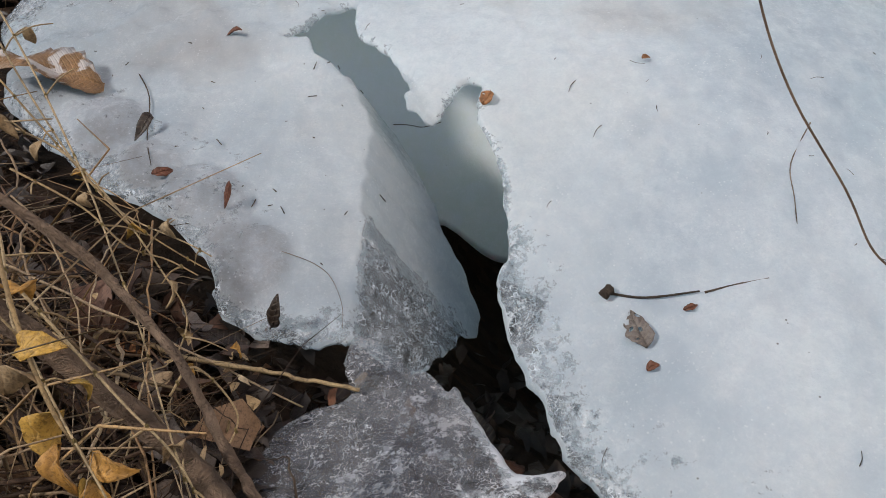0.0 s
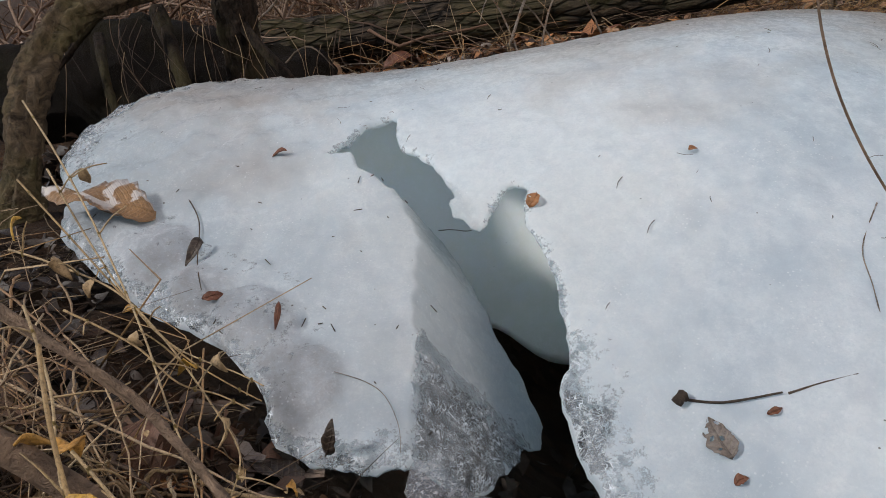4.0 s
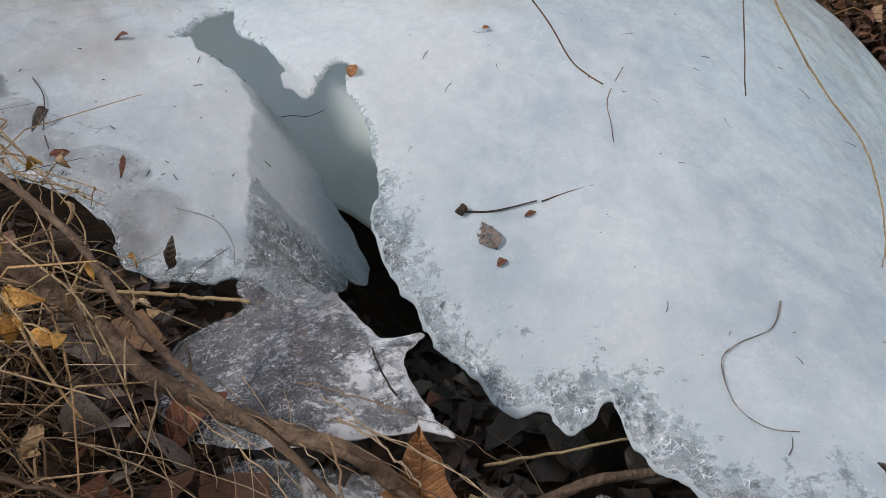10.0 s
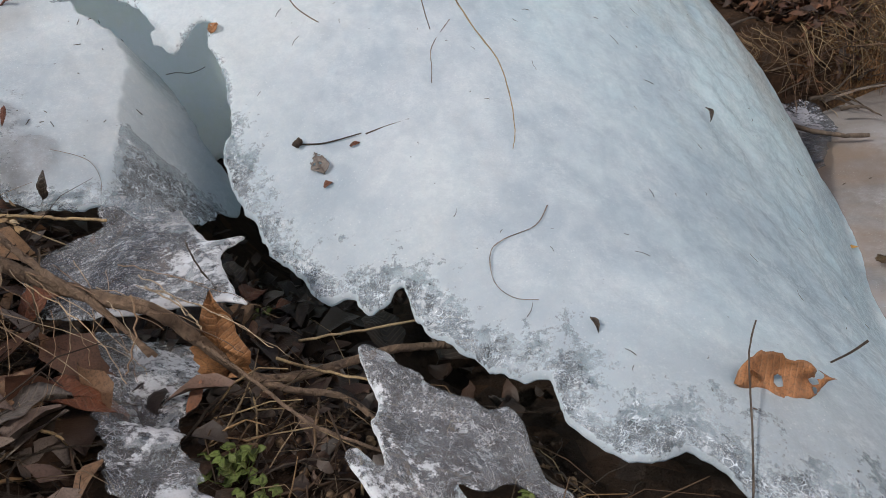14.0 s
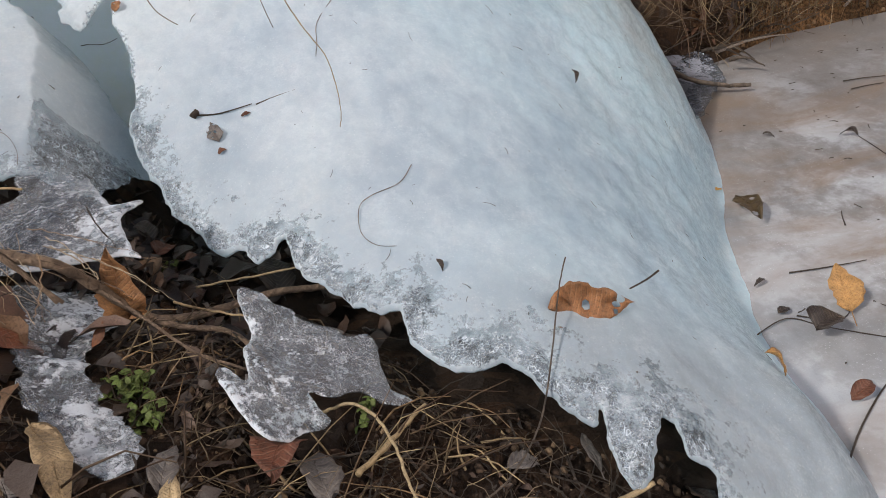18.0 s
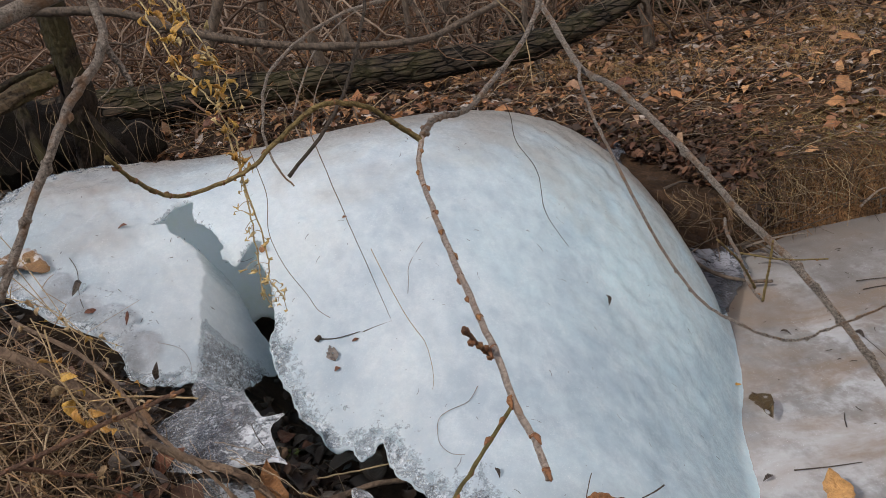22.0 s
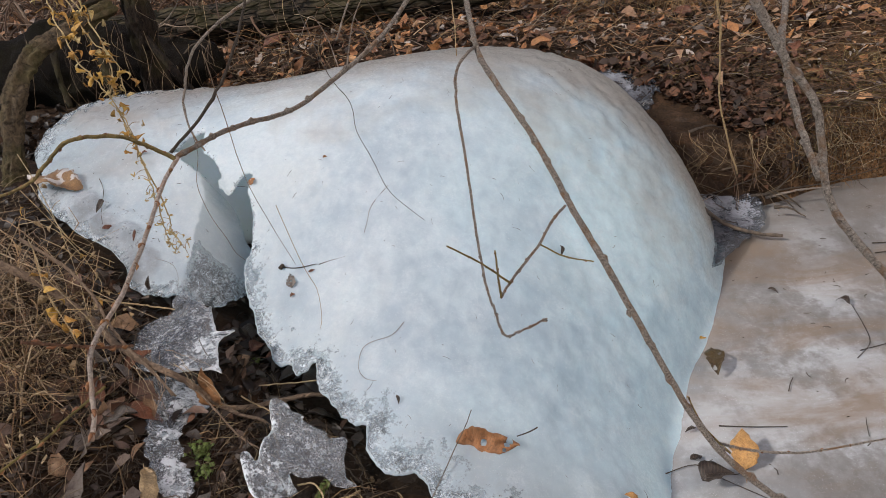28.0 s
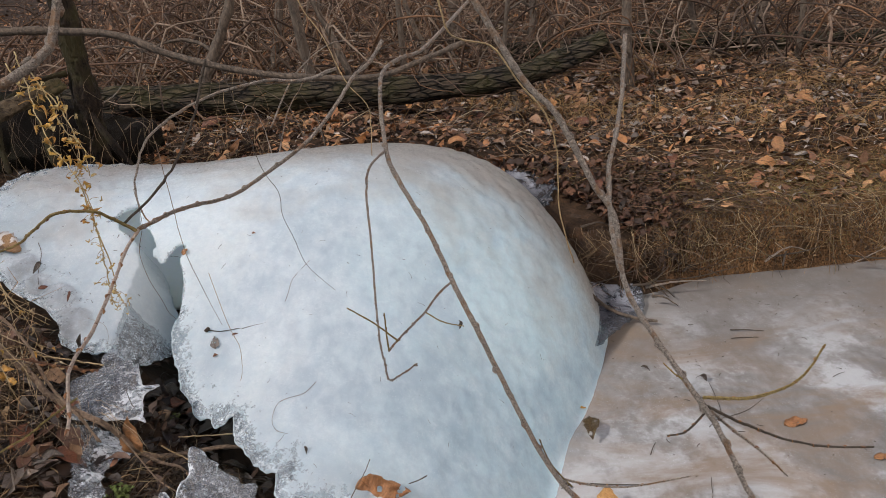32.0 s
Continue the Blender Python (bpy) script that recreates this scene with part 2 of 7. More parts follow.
        cover = math_node(tree, "MAXIMUM", cover, math_node(tree, "MULTIPLY", threads, 0.85))
        glass = nodes.new("ShaderNodeMixShader")
        links.new(cover, glass.inputs[0])
        links.new(thin.outputs[0], glass.inputs[1])
        links.new(skin.outputs[0], glass.inputs[2])
        at = nodes.new("ShaderNodeAttribute")
        at.attribute_name = "clear"
        web = noise_tex(tree, 24, 5, 0.60, c, 0.5)
        grain = noise_tex(tree, 130, 4, 0.75, c)
        lens = math_node(tree, "SUBTRACT", 0.6, blister.outputs["Distance"])
        amount = math_node(tree, "SUBTRACT", math_node(tree, "MULTIPLY", at.outputs["Fac"], 2.1), 0.62)
        amount = math_node(tree, "ADD", amount, math_node(tree, "MULTIPLY", lens, math_node(tree, "MULTIPLY", at.outputs["Fac"], 0.45)))
        amount = math_node(tree, "ADD", amount, math_node(tree, "MULTIPLY", math_node(tree, "SUBTRACT", web, 0.5), 3.6))
        amount = math_node(tree, "ADD", amount, math_node(tree, "MULTIPLY", math_node(tree, "SUBTRACT", grain, 0.5), 2.4))
        amount = math_node(tree, "MULTIPLY", amount, math_node(tree, "MULTIPLY", at.outputs["Fac"], 4.0, True), True)
        amount = ramp(tree, amount, [(0.22, (0, 0, 0)), (0.60, (1, 1, 1))])
        whole = nodes.new("ShaderNodeMixShader")
        links.new(amount, whole.inputs[0])
        links.new(body.outputs[0], whole.inputs[1])
        links.new(glass.outputs[0], whole.inputs[2])
        links.new(whole.outputs[0], nodes["Material Output"].inputs["Surface"])
    return material(name, build)


ICE = ice_material("milky_ice", (0.69, 0.74, 0.795), (0.52, 0.585, 0.655), (0.85, 0.88, 0.91), through_light=0.52, dirty=True, veil=(0.02, 0.40), rough_add=0.12, gloss=0.4, deep=(0.82, 0.97, 1.0))
INNER_ICE = ice_material("inner_ice", (0.93, 0.95, 0.91), (0.85, 0.89, 0.84), through_light=0.05, rough_add=0.1, rippled=0.2)
CLEAR_ICE = ice_material("clear_ice", (0.43, 0.422, 0.438), (0.27, 0.26, 0.265), (0.70, 0.715, 0.745), 0.5, 0.25, False, 0.16, 0.6, None, (0.06, 0.42))
# ice tones cut down so the shade behind the mound is in the colour
SHADE_ICE = ice_material("shade_ice", (0.10, 0.098, 0.112), (0.045, 0.043, 0.048), (0.27, 0.272, 0.30), 0.35, 0.1, False, 0.15, 0.6, None, (0.05, 0.4), 0.5, 0.02)
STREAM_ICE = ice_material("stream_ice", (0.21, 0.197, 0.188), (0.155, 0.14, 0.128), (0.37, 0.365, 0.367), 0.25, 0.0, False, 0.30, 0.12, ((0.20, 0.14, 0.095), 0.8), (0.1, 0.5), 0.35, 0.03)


def earth(name, dark, light, scale=7.0, moss=0.0, cells=0.0):
    def build(tree, nodes, links, p):
        c = coords(tree)
        big = noise_tex(tree, scale, 8, 0.7, c, 0.4)
        small = noise_tex(tree, scale * 14, 6, 0.7, c)
        col = ramp(tree, big, [(0.3, dark), (0.7, light)])
        col = mix(tree, ramp(tree, small, [(0.35, (0, 0, 0)), (0.7, (1, 1, 1))]), mix(tree, 0.65, col, (0.015, 0.011, 0.008)), col)
        if cells:
            v = tree.nodes.new("ShaderNodeTexVoronoi")
            v.inputs["Scale"].default_value, v.inputs["Randomness"].default_value = cells, 1.0
            links.new(coords(tree, (1, 1.6, 1), (0, 0, 0.7)), v.inputs["Vector"])
            tint = tree.nodes.new("ShaderNodeSeparateColor")
            links.new(v.outputs["Color"], tint.inputs[0])
            leafy = ramp(tree, tint.outputs[0], [(0.0, (0.015, 0.010, 0.007)), (0.35, (0.07, 0.044, 0.027)), (0.6, (0.035, 0.025, 0.019)), (0.8, (0.11, 0.058, 0.03)), (1.0, (0.08, 0.062, 0.05))])
            col = mix(tree, math_node(tree, "MULTIPLY", small, 0.9), col, leafy)
            place = tree.nodes.new("ShaderNodeSeparateXYZ")
            links.new(c, place.inputs[0])
            far_side = ramp(tree, math_node(tree, "ADD", math_node(tree, "MULTIPLY", place.outputs["Y"], 0.2), math_node(tree, "MULTIPLY", big, 0.1)), [(0.485, (0, 0, 0)), (0.52, (1, 1, 1)), (0.57, (1, 1, 1)), (0.64, (0.12, 0.12, 0.12))])
            sandy = mix(tree, ramp(tree, small, [(0.38, (0, 0, 0)), (0.62, (1, 1, 1))]), (0.05, 0.026, 0.012), ramp(tree, big, [(0.35, (0.14, 0.072, 0.03)), (0.65, (0.40, 0.21, 0.09))]))
            col = mix(tree, math_node(tree, "MULTIPLY", far_side, ramp(tree, math_node(tree, "ADD", math_node(tree, "MULTIPLY", place.outputs["X"], 0.3), math_node(tree, "MULTIPLY", big, 0.25)), [(0.62, (0.1, 0.1, 0.1)), (0.76, (0.9, 0.9, 0.9))])), col, sandy)
        if moss:
            col = mix(tree, math_node(tree, "MULTIPLY", ramp(tree, noise_tex(tree, 3, 5, 0.6, c), [(0.5, (0, 0, 0)), (0.65, (1, 1, 1))]), moss), col, (0.09, 0.085, 0.025))
        n = bump(tree, small, 0.9, 0.02, bump(tree, big, 0.8, 0.05))
        shade(links, p, col, 0.95, n, Specular_IOR_Level=0.15)
    return material(name, build)


SOIL = earth("soil", (0.006, 0.0035, 0.0025), (0.050, 0.025, 0.014), 7.0, 0.0, 24.0)
# earth coloured near-black so that the hollow's shade sits in its colour
HOLLOW_SHADE = earth("hollow_shade_earth", (0.002, 0.0015, 0.001), (0.014, 0.009, 0.006), 16, 0.1)


def bark(name, dark, light, scale=30, stretch=0.2, moss=0.0, grey=0.5, patch=None, lying=False):
    def build(tree, nodes, links, p):
        c = coords(tree, (stretch, 1, 1) if lying else (1, 1, stretch))
        ridge = noise_tex(tree, scale, 6, 0.7, c, 0.8)
        col = ramp(tree, ridge, [(0.32, dark), (0.68, light)])
        col = mix(tree, math_node(tree, "MULTIPLY", noise_tex(tree, 8, 3, 0.6, coords(tree)), grey), col, mix(tree, 0.5, col, (0.32, 0.28, 0.24)))
        if lying:
            plates = tree.nodes.new("ShaderNodeTexVoronoi")
            plates.feature = "DISTANCE_TO_EDGE"
            plates.inputs["Scale"].default_value = 34
            links.new(coords(tree, (0.28, 1, 1), (0, 0, 0.06)), plates.inputs["Vector"])
            crack = ramp(tree, plates.outputs["Distance"], [(0.02, (1, 1, 1)), (0.16, (0, 0, 0))])
            col = mix(tree, crack, col, (0.004, 0.003, 0.002))
            ridge = math_node(tree, "SUBTRACT", ridge, math_node(tree, "MULTIPLY", crack, 0.8))
        if patch:
            col = mix(tree, math_node(tree, "MULTIPLY", ramp(tree, noise_tex(tree, 38, 4, 0.6, coords(tree)), [(0.52, (0, 0, 0)), (0.64, (1, 1, 1))]), 0.75), col, patch)
        if moss:
            col = mix(tree, math_node(tree, "MULTIPLY", ramp(tree, noise_tex(tree, 6, 5, 0.6, coords(tree)), [(0.45, (0, 0, 0)), (0.62, (1, 1, 1))]), moss), col, (0.11, 0.10, 0.03))
        shade(links, p, col, 0.9, bump(tree, ridge, 1.0, 0.02), Specular_IOR_Level=0.2)
    return material(name, build)


TWIG = bark("twig_bark", (0.075, 0.055, 0.043), (0.60, 0.50, 0.42), 340, 1.0, 0.0, 0.25, (0.30, 0.165, 0.085))
YOUNG = bark("young_bark", (0.17, 0.11, 0.03), (0.42, 0.30, 0.10), 160, 1.0)
# bark tones lowered to carry the shade around the hollow
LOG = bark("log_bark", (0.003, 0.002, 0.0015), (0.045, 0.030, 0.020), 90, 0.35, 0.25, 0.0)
MOSSY = bark("mossy_bark", (0.010, 0.007, 0.004), (0.15, 0.105, 0.062), 45, 1.0, 0.4, 0.1)
STEM = bark("stem_bark", (0.022, 0.015, 0.011), (0.17, 0.12, 0.085), 60, 0.4)
FELLED = bark("felled_bark", (0.004, 0.003, 0.002), (0.085, 0.060, 0.040), 48, 0.22, 0.22, 0.1, None, True)
ROOT = bark("root_bark", (0.10, 0.06, 0.038), (0.32, 0.21, 0.135), 70, 1.0)
DARK_TWIG = bark("dark_twig", (0.025, 0.018, 0.014), (0.10, 0.07, 0.05), 160, 1.0)


def leaf_material(name, tones, gloss=0.55, by_island=False, veined=False, frost=0.0):
    def build(tree, nodes, links, p):
        r = island_random(tree) if by_island else object_random(tree)
        n = len(tones)
        base = ramp(tree, r, [(i / max(1, n - 1), t) for i, t in enumerate(tones)])
        c = coords(tree)
        blot = noise_tex(tree, 60, 5, 0.65, c)
        col = mix(tree, ramp(tree, blot, [(0.35, (0, 0, 0)), (0.65, (1, 1, 1))]), mix(tree, 0.45, base, (0.05, 0.03, 0.02)), base)
        speckle = noise_tex(tree, 420, 3, 0.7, c)
        col = mix(tree, ramp(tree, speckle, [(0.35, (1, 1, 1)), (0.52, (0, 0, 0))]), col, mix(tree, 0.5, col, (0.03, 0.02, 0.012)))
        relief = math_node(tree, "ADD", blot, math_node(tree, "MULTIPLY", speckle, 0.3))
        if veined:
            at = tree.nodes.new("ShaderNodeSeparateXYZ")
            links.new(c, at.inputs[0])
            slant = math_node(tree, "SUBTRACT", at.outputs["X"], math_node(tree, "MULTIPLY", math_node(tree, "ABSOLUTE", at.outputs["Y"]), 0.8))
            slant = math_node(tree, "ADD", slant, math_node(tree, "MULTIPLY", blot, 0.004))
            rib = math_node(tree, "POWER", math_node(tree, "ABSOLUTE", math_node(tree, "SINE", math_node(tree, "MULTIPLY", slant, 420.0))), 14.0)
            col = mix(tree, math_node(tree, "MULTIPLY", rib, math_node(tree, "MULTIPLY", blot, 0.25)), col, mix(tree, 0.5, base, (0.6, 0.45, 0.3)))
            relief = math_node(tree, "SUBTRACT", relief, math_node(tree, "MULTIPLY", rib, 0.22))
        if frost:
            rime = ramp(tree, noise_tex(tree, 22, 3, 0.6, c, 0.6), [(0.54, (0, 0, 0)), (0.60, (1, 1, 1))])
            col = mix(tree, math_node(tree, "MULTIPLY", rime, frost), col, (0.55, 0.53, 0.52))
        shade(links, p, col, gloss, bump(tree, relief, 0.6, 0.004), Specular_IOR_Level=0.3)
    return material(name, build)


ORANGE_LEAF = leaf_material("orange_leaf", [(0.30, 0.125, 0.048), (0.38, 0.175, 0.07)], veined=True)
RED_LEAF = leaf_material("red_brown_leaf", [(0.11, 0.035, 0.02), (0.19, 0.066, 0.032)], veined=True)
TAN_LEAF = leaf_material("tan_leaf", [(0.36, 0.24, 0.125), (0.46, 0.33, 0.18)], veined=True)
FROSTED_LEAF = leaf_material("frosted_tan_leaf", [(0.25, 0.14, 0.065), (0.28, 0.16, 0.075)], 0.35, veined=True, frost=0.75)
YELLOW_LEAF = leaf_material("yellow_leaf", [(0.52, 0.26, 0.06), (0.56, 0.34, 0.06)], veined=True)
DARK_LEAF = leaf_material("dark_wet_leaf", [(0.018, 0.014, 0.012), (0.045, 0.034, 0.028)], 0.35, veined=True)
GREY_LEAF = leaf_material("grey_leaf", [(0.11, 0.095, 0.085), (0.22, 0.19, 0.17)], 0.6, veined=True)
STRAW = leaf_material("dry_straw", [(0.05, 0.027, 0.014), (0.50, 0.36, 0.19), (0.025, 0.014, 0.009), (0.28, 0.17, 0.08), (0.04, 0.022, 0.012), (0.10, 0.055, 0.03), (0.44, 0.31, 0.16)], 0.6, True)
STRAW_PALE = leaf_material("pale_straw", [(0.36, 0.24, 0.11), (0.46, 0.34, 0.19)], 0.5)
MOSS = leaf_material("green_sprig", [(0.06, 0.10, 0.015), (0.13, 0.17, 0.035)], 0.6, True)


# ---- building helpers ----
def mesh_of(name, verts, faces, mat, smooth=True):
    me = bpy.data.meshes.new(name)
    me.from_pydata([tuple(v) for v in verts], [], [tuple(int(i) for i in f) for f in faces])
    me.materials.append(mat)
    me.polygons.foreach_set("use_smooth", [smooth] * len(me.polygons))
    me.update()
    return me


def part(name, geo, mat, parent=None, label="", smooth=True):
    ob = new(name, mesh_of(name, geo[0], geo[1], mat, smooth))
    if parent is not None:
        ob.parent = parent
    if label:
        ob["label"] = label
    return ob


def joined(geos):
    verts, faces, n = [], [], 0
    for v, f in geos:
        verts.append(np.asarray(v, float).reshape(-1, 3))
        faces.extend(tuple(i + n for i in face) for face in f)
        n += len(verts[-1])
    return np.concatenate(verts), faces


def spline(points, n, closed=False):
    """A Catmull-Rom curve through points, with n steps a stretch."""
    p = np.asarray(points, float)
    m = len(p)
    out = []
    for i in range(m if closed else m - 1):
        a, b, c, d = (p[(i + k) % m] if closed else p[min(max(i + k, 0), m - 1)] for k in (-1, 0, 1, 2))
        for s in np.arange(n) / n:
            out.append(0.5 * ((2 * b) + (c - a) * s + (2 * a - 5 * b + 4 * c - d) * s * s + (3 * b - a - 3 * c + d) * s ** 3))
    if not closed:
        out.append(p[-1])
    return np.array(out)


def tube(points, r0, r1, sides=6, steps=4, knobs=0.0, rng=None, wobble=0.0):
    """A tapered round stem along a smooth curve, closed at both ends."""
    c = spline(points, steps) if len(points) > 2 else np.linspace(points[0], points[-1], steps + 1)
    n = len(c)
    rng = rng or random
    if wobble:
        c = c + np.array([[rng.gauss(0, wobble) for _ in range(3)] for _ in range(n)]) * np.minimum(1, np.minimum(np.arange(n), n - 1 - np.arange(n)))[:, None]
    t = np.gradient(c, axis=0)
    t /= np.linalg.norm(t, axis=1)[:, None] + 1e-9
    up = np.array((0.3, 0.2, 1.0)) if abs(t[0][2]) < 0.8 else np.array((1.0, 0.3, 0.1))
    verts, faces = [], []
    for i in range(n):
        a = np.cross(t[i], up)
        a /= np.linalg.norm(a)
        b = np.cross(t[i], a)
        up = np.cross(a, t[i])
        r = r0 + (r1 - r0) * i / (n - 1)
        if knobs and rng.random() < 0.35:
            r *= 1 + knobs * rng.random()
        for k in range(sides):
            w = 2 * math.pi * k / sides
            verts.append(c[i] + r * (math.cos(w) * a + math.sin(w) * b))
    for i in range(n - 1):
        for k in range(sides):
            j = (k + 1) % sides
            faces.append((i * sides + k, i * sides + j, (i + 1) * sides + j, (i + 1) * sides + k))
    faces.append(tuple(range(sides - 1, -1, -1)))
    faces.append(tuple((n - 1) * sides + k for k in range(sides)))
    return np.array(verts), faces


def inside(poly, pts):
    x, y = pts[:, 0], pts[:, 1]
    hit = np.zeros(len(pts), bool)
    j = len(poly) - 1
    for i in range(len(poly)):
        (xi, yi), (xj, yj) = poly[i], poly[j]
        if yi != yj:
            hit ^= ((yi > y) != (yj > y)) & (x < (xj - xi) * (y - yi) / (yj - yi) + xi)
        j = i
    return hit


def edge_distance(lines, pts):
    """The distance of plan points from open lines."""
    d = np.full(len(pts), 9.0)
    for line in lines:
        for a, b in zip(line[:-1], line[1:]):
            ab = b - a
            s = np.clip(((pts - a) @ ab) / (ab @ ab + 1e-12), 0, 1)
            d = np.minimum(d, np.linalg.norm(pts - a - s[:, None] * ab, axis=1))
    return d


def ringed(outline):
    return [np.concatenate([outline, outline[:1]])]


def jagged(line, amount=0.003):
    """A closed outline with small broken notches."""
    w = np.array([(noise.noise(Vector((x * 60, y * 60, 11))) + 0.6 * noise.noise(Vector((x * 140, y * 140, 5))), noise.noise(Vector((x * 60, y * 60, 17))) + 0.6 * noise.noise(Vector((x * 140, y * 140, 9)))) for x, y in line])
    return line + amount * w


def flat_net(outline, step, round_edge, extra=None):
    """Triangles over a plan outline: its points, rows of points just inside it, and a loose net of points between."""
    from mathutils import geometry
    rng = np.random.RandomState(5)
    ring = ringed(outline)
    lo, hi = outline.min(0), outline.max(0)
    gx, gy = np.meshgrid(np.arange(lo[0], hi[0], step), np.arange(lo[1], hi[1], step * 0.87))
    gx = gx + (np.arange(gx.shape[0]) % 2)[:, None] * step / 2
    pts = np.stack([gx.ravel(), gy.ravel()], 1) + rng.uniform(-0.22, 0.22, (gx.size, 2)) * step
    pts = pts[inside(outline, pts)]
    pts = pts[edge_distance(ring, pts) > step * 0.45]
    rim = []
    nrm = np.roll(outline, -1, 0) - np.roll(outline, 1, 0)
    nrm = np.stack([-nrm[:, 1], nrm[:, 0]], 1) / (np.linalg.norm(nrm, axis=1)[:, None] + 1e-9)
    for off in (0.25, 0.6):
        for sgn in (1, -1):
            cand = outline + sgn * nrm * round_edge * off
            rim.append(cand[inside(outline, cand) & (edge_distance(ring, cand) > round_edge * off * 0.8)])
    if extra is not None:
        line = extra[inside(outline, extra)]
        line = line[edge_distance(ring, line) > 0.004]
        pts = pts[np.array([np.abs(line - p).max(1).min() > 0.004 for p in pts])] if len(line) else pts
        rim.append(line)
    allp = np.concatenate([outline, *rim, pts])
    res = geometry.delaunay_2d_cdt([Vector(v) for v in allp], [], [list(range(len(outline)))], 1, 1e-6)
    v2 = np.array([tuple(v) for v in res[0]])
    tris = [tuple(f) for f in res[2]]
    f = np.array(tris)
    a, c = v2[f[:, 1]] - v2[f[:, 0]], v2[f[:, 2]] - v2[f[:, 0]]
    turn = a[:, 0] * c[:, 1] - a[:, 1] * c[:, 0]
    tris = [t if k > 0 else (t[0], t[2], t[1]) for t, k in zip(tris, turn) if abs(k) > 1e-12]
    return v2, tris


def sheet(name, regions, thick, step, mat, clear, parent=None, label="", round_edge=0.008, relief=0.0, free=None, seam=None, extra=None, grey=None, murk=None):
    """A sheet of ice over plan outlines: regions are (outline, height), joined along seam; thick is its thickness,
    clear(x, y, d) how glassy it is at a distance d from its free edges."""
    nets = [(*flat_net(o, step, round_edge, extra), h) for o, h in regions]
    keep = {}
    flat, tops, tris = [], [], []
    for v2, ts, h in nets:
        z = h(v2[:, 0], v2[:, 1])
        index = []
        for p, q in zip(v2, z):
            key = None
            if seam is not None and np.abs(seam - p).sum(1).min() < 1e-5:
                key = (round(p[0], 5), round(p[1], 5))
            if key is not None and key in keep:
                index.append(keep[key])
                continue
            index.append(len(flat))
            if key is not None:
                keep[key] = len(flat)
            flat.append(p)
            tops.append(q)
        tris += [tuple(index[i] for i in t) for t in ts]
    v2, z = np.array(flat), np.array(tops)
    d = edge_distance(free or ringed(regions[0][0]), v2)
    if relief:
        z = z + relief * (0.05 + 0.95 * smooth(0.0, 0.14, z)) * np.array([(1 + 1.9 * smooth(0.8, 1.1, x) + 1.4 * smooth(-0.10, -0.30, x)) * noise.noise(Vector((x * 22, y * 19, h * 22))) + (0.4 + 0.9 * math.exp(-e / 0.05) + 1.0 * smooth(-0.05, -0.22, x)) * noise.noise(Vector((x * 48, y * 42, h * 45))) for (x, y), e, h in zip(v2, d, z)])
    s = np.clip(d / round_edge, 0, 1)
    half = thick(v2[:, 0], v2[:, 1], d) / 2
    top = z - half + half * np.sqrt(1 - (1 - s) ** 2)
    low = z - half - half * np.sqrt(1 - (1 - s) ** 2)
    n = len(v2)
    verts = np.concatenate([np.c_[v2, top], np.c_[v2, low]])
    half_edges = {(f[k], f[(k + 1) % 3]) for f in tris for k in range(3)}
    faces = tris + [(f[0] + n, f[2] + n, f[1] + n) for f in tris]
    faces += [(b, a, a + n, b + n) for a, b in half_edges if (b, a) not in half_edges]
    ob = part(name, (verts, faces), mat, parent, label)
    c = clear(v2[:, 0], v2[:, 1], d)
    at = ob.data.attributes.new("clear", "FLOAT", "POINT")
    at.data.foreach_set("value", np.concatenate([c, c]).astype(np.float32))
    for key, fn in (("grey", grey), ("murk", murk)):
        if fn is not None:
            g = fn(v2[:, 0], v2[:, 1])
            at = ob.data.attributes.new(key, "FLOAT", "POINT")
            at.data.foreach_set("value", np.concatenate([g, g]).astype(np.float32))
    return ob


def smooth(a, b, x):
    s = np.clip((x - a) / (b - a), 0, 1)
    return s * s * (3 - 2 * s)


# ---- forms of the place ----
DOME = [0.6373, 0.4534, -0.1149, -0.3615, 0.0316, 0.1411, -0.0473, -0.2435, 0.0986, 0.2708, -0.0518, -0.0440, -0.0395, -0.4849, 0.4290, -0.1410, 0.0461, -0.0394, -0.1849, 0.0495, -0.0270, -0.0085, 0.1325, -0.1837, 0.0296, -0.0240, -0.0809, -0.0747]


def dome(x, y):
    """The top of the ice mound: a smooth sextic form."""
    u, v = (x - 0.6) / 0.9, (y - 1.5) / 0.9
    k = iter(DOME)
    z = sum(next(k) * u ** i * v ** j for i in range(7) for j in range(7 - i)) + 0.07 * np.exp(-((x - 1.03) / 0.10) ** 2 - ((y - 0.66) / 0.22) ** 2)
    return 0.022 * np.logaddexp(0.0, z / 0.022) - 0.019 * np.exp(-np.maximum(z, 0.0) / 0.06)


def crease_at(y):
    return -0.035 - 0.4 * np.maximum(0, y - 1.55) + 0.004 * np.sin(y * 61) * np.sin(y * 23 + 1) + 0.002 * np.sin(y * 170)


def slab_top(x, y):
    """The sunken sheet beside the crack, which bends down steeply under the shell."""
    base = 0.012 - 0.164 * x + 0.414 * y
    e = (x - crease_at(y)) / 0.0015
    fold = 0.0015 * np.logaddexp(0.0, e)
    return base - 1.5 * fold


def relief_at(x, y, scale, seed):
    flat = np.ravel(np.asarray(x, float)), np.ravel(np.asarray(y, float))
    return np.array([noise.fractal(Vector((a * scale, b * scale, seed)), 1.0, 2.0, 5) for a, b in zip(*flat)]).reshape(np.shape(x))


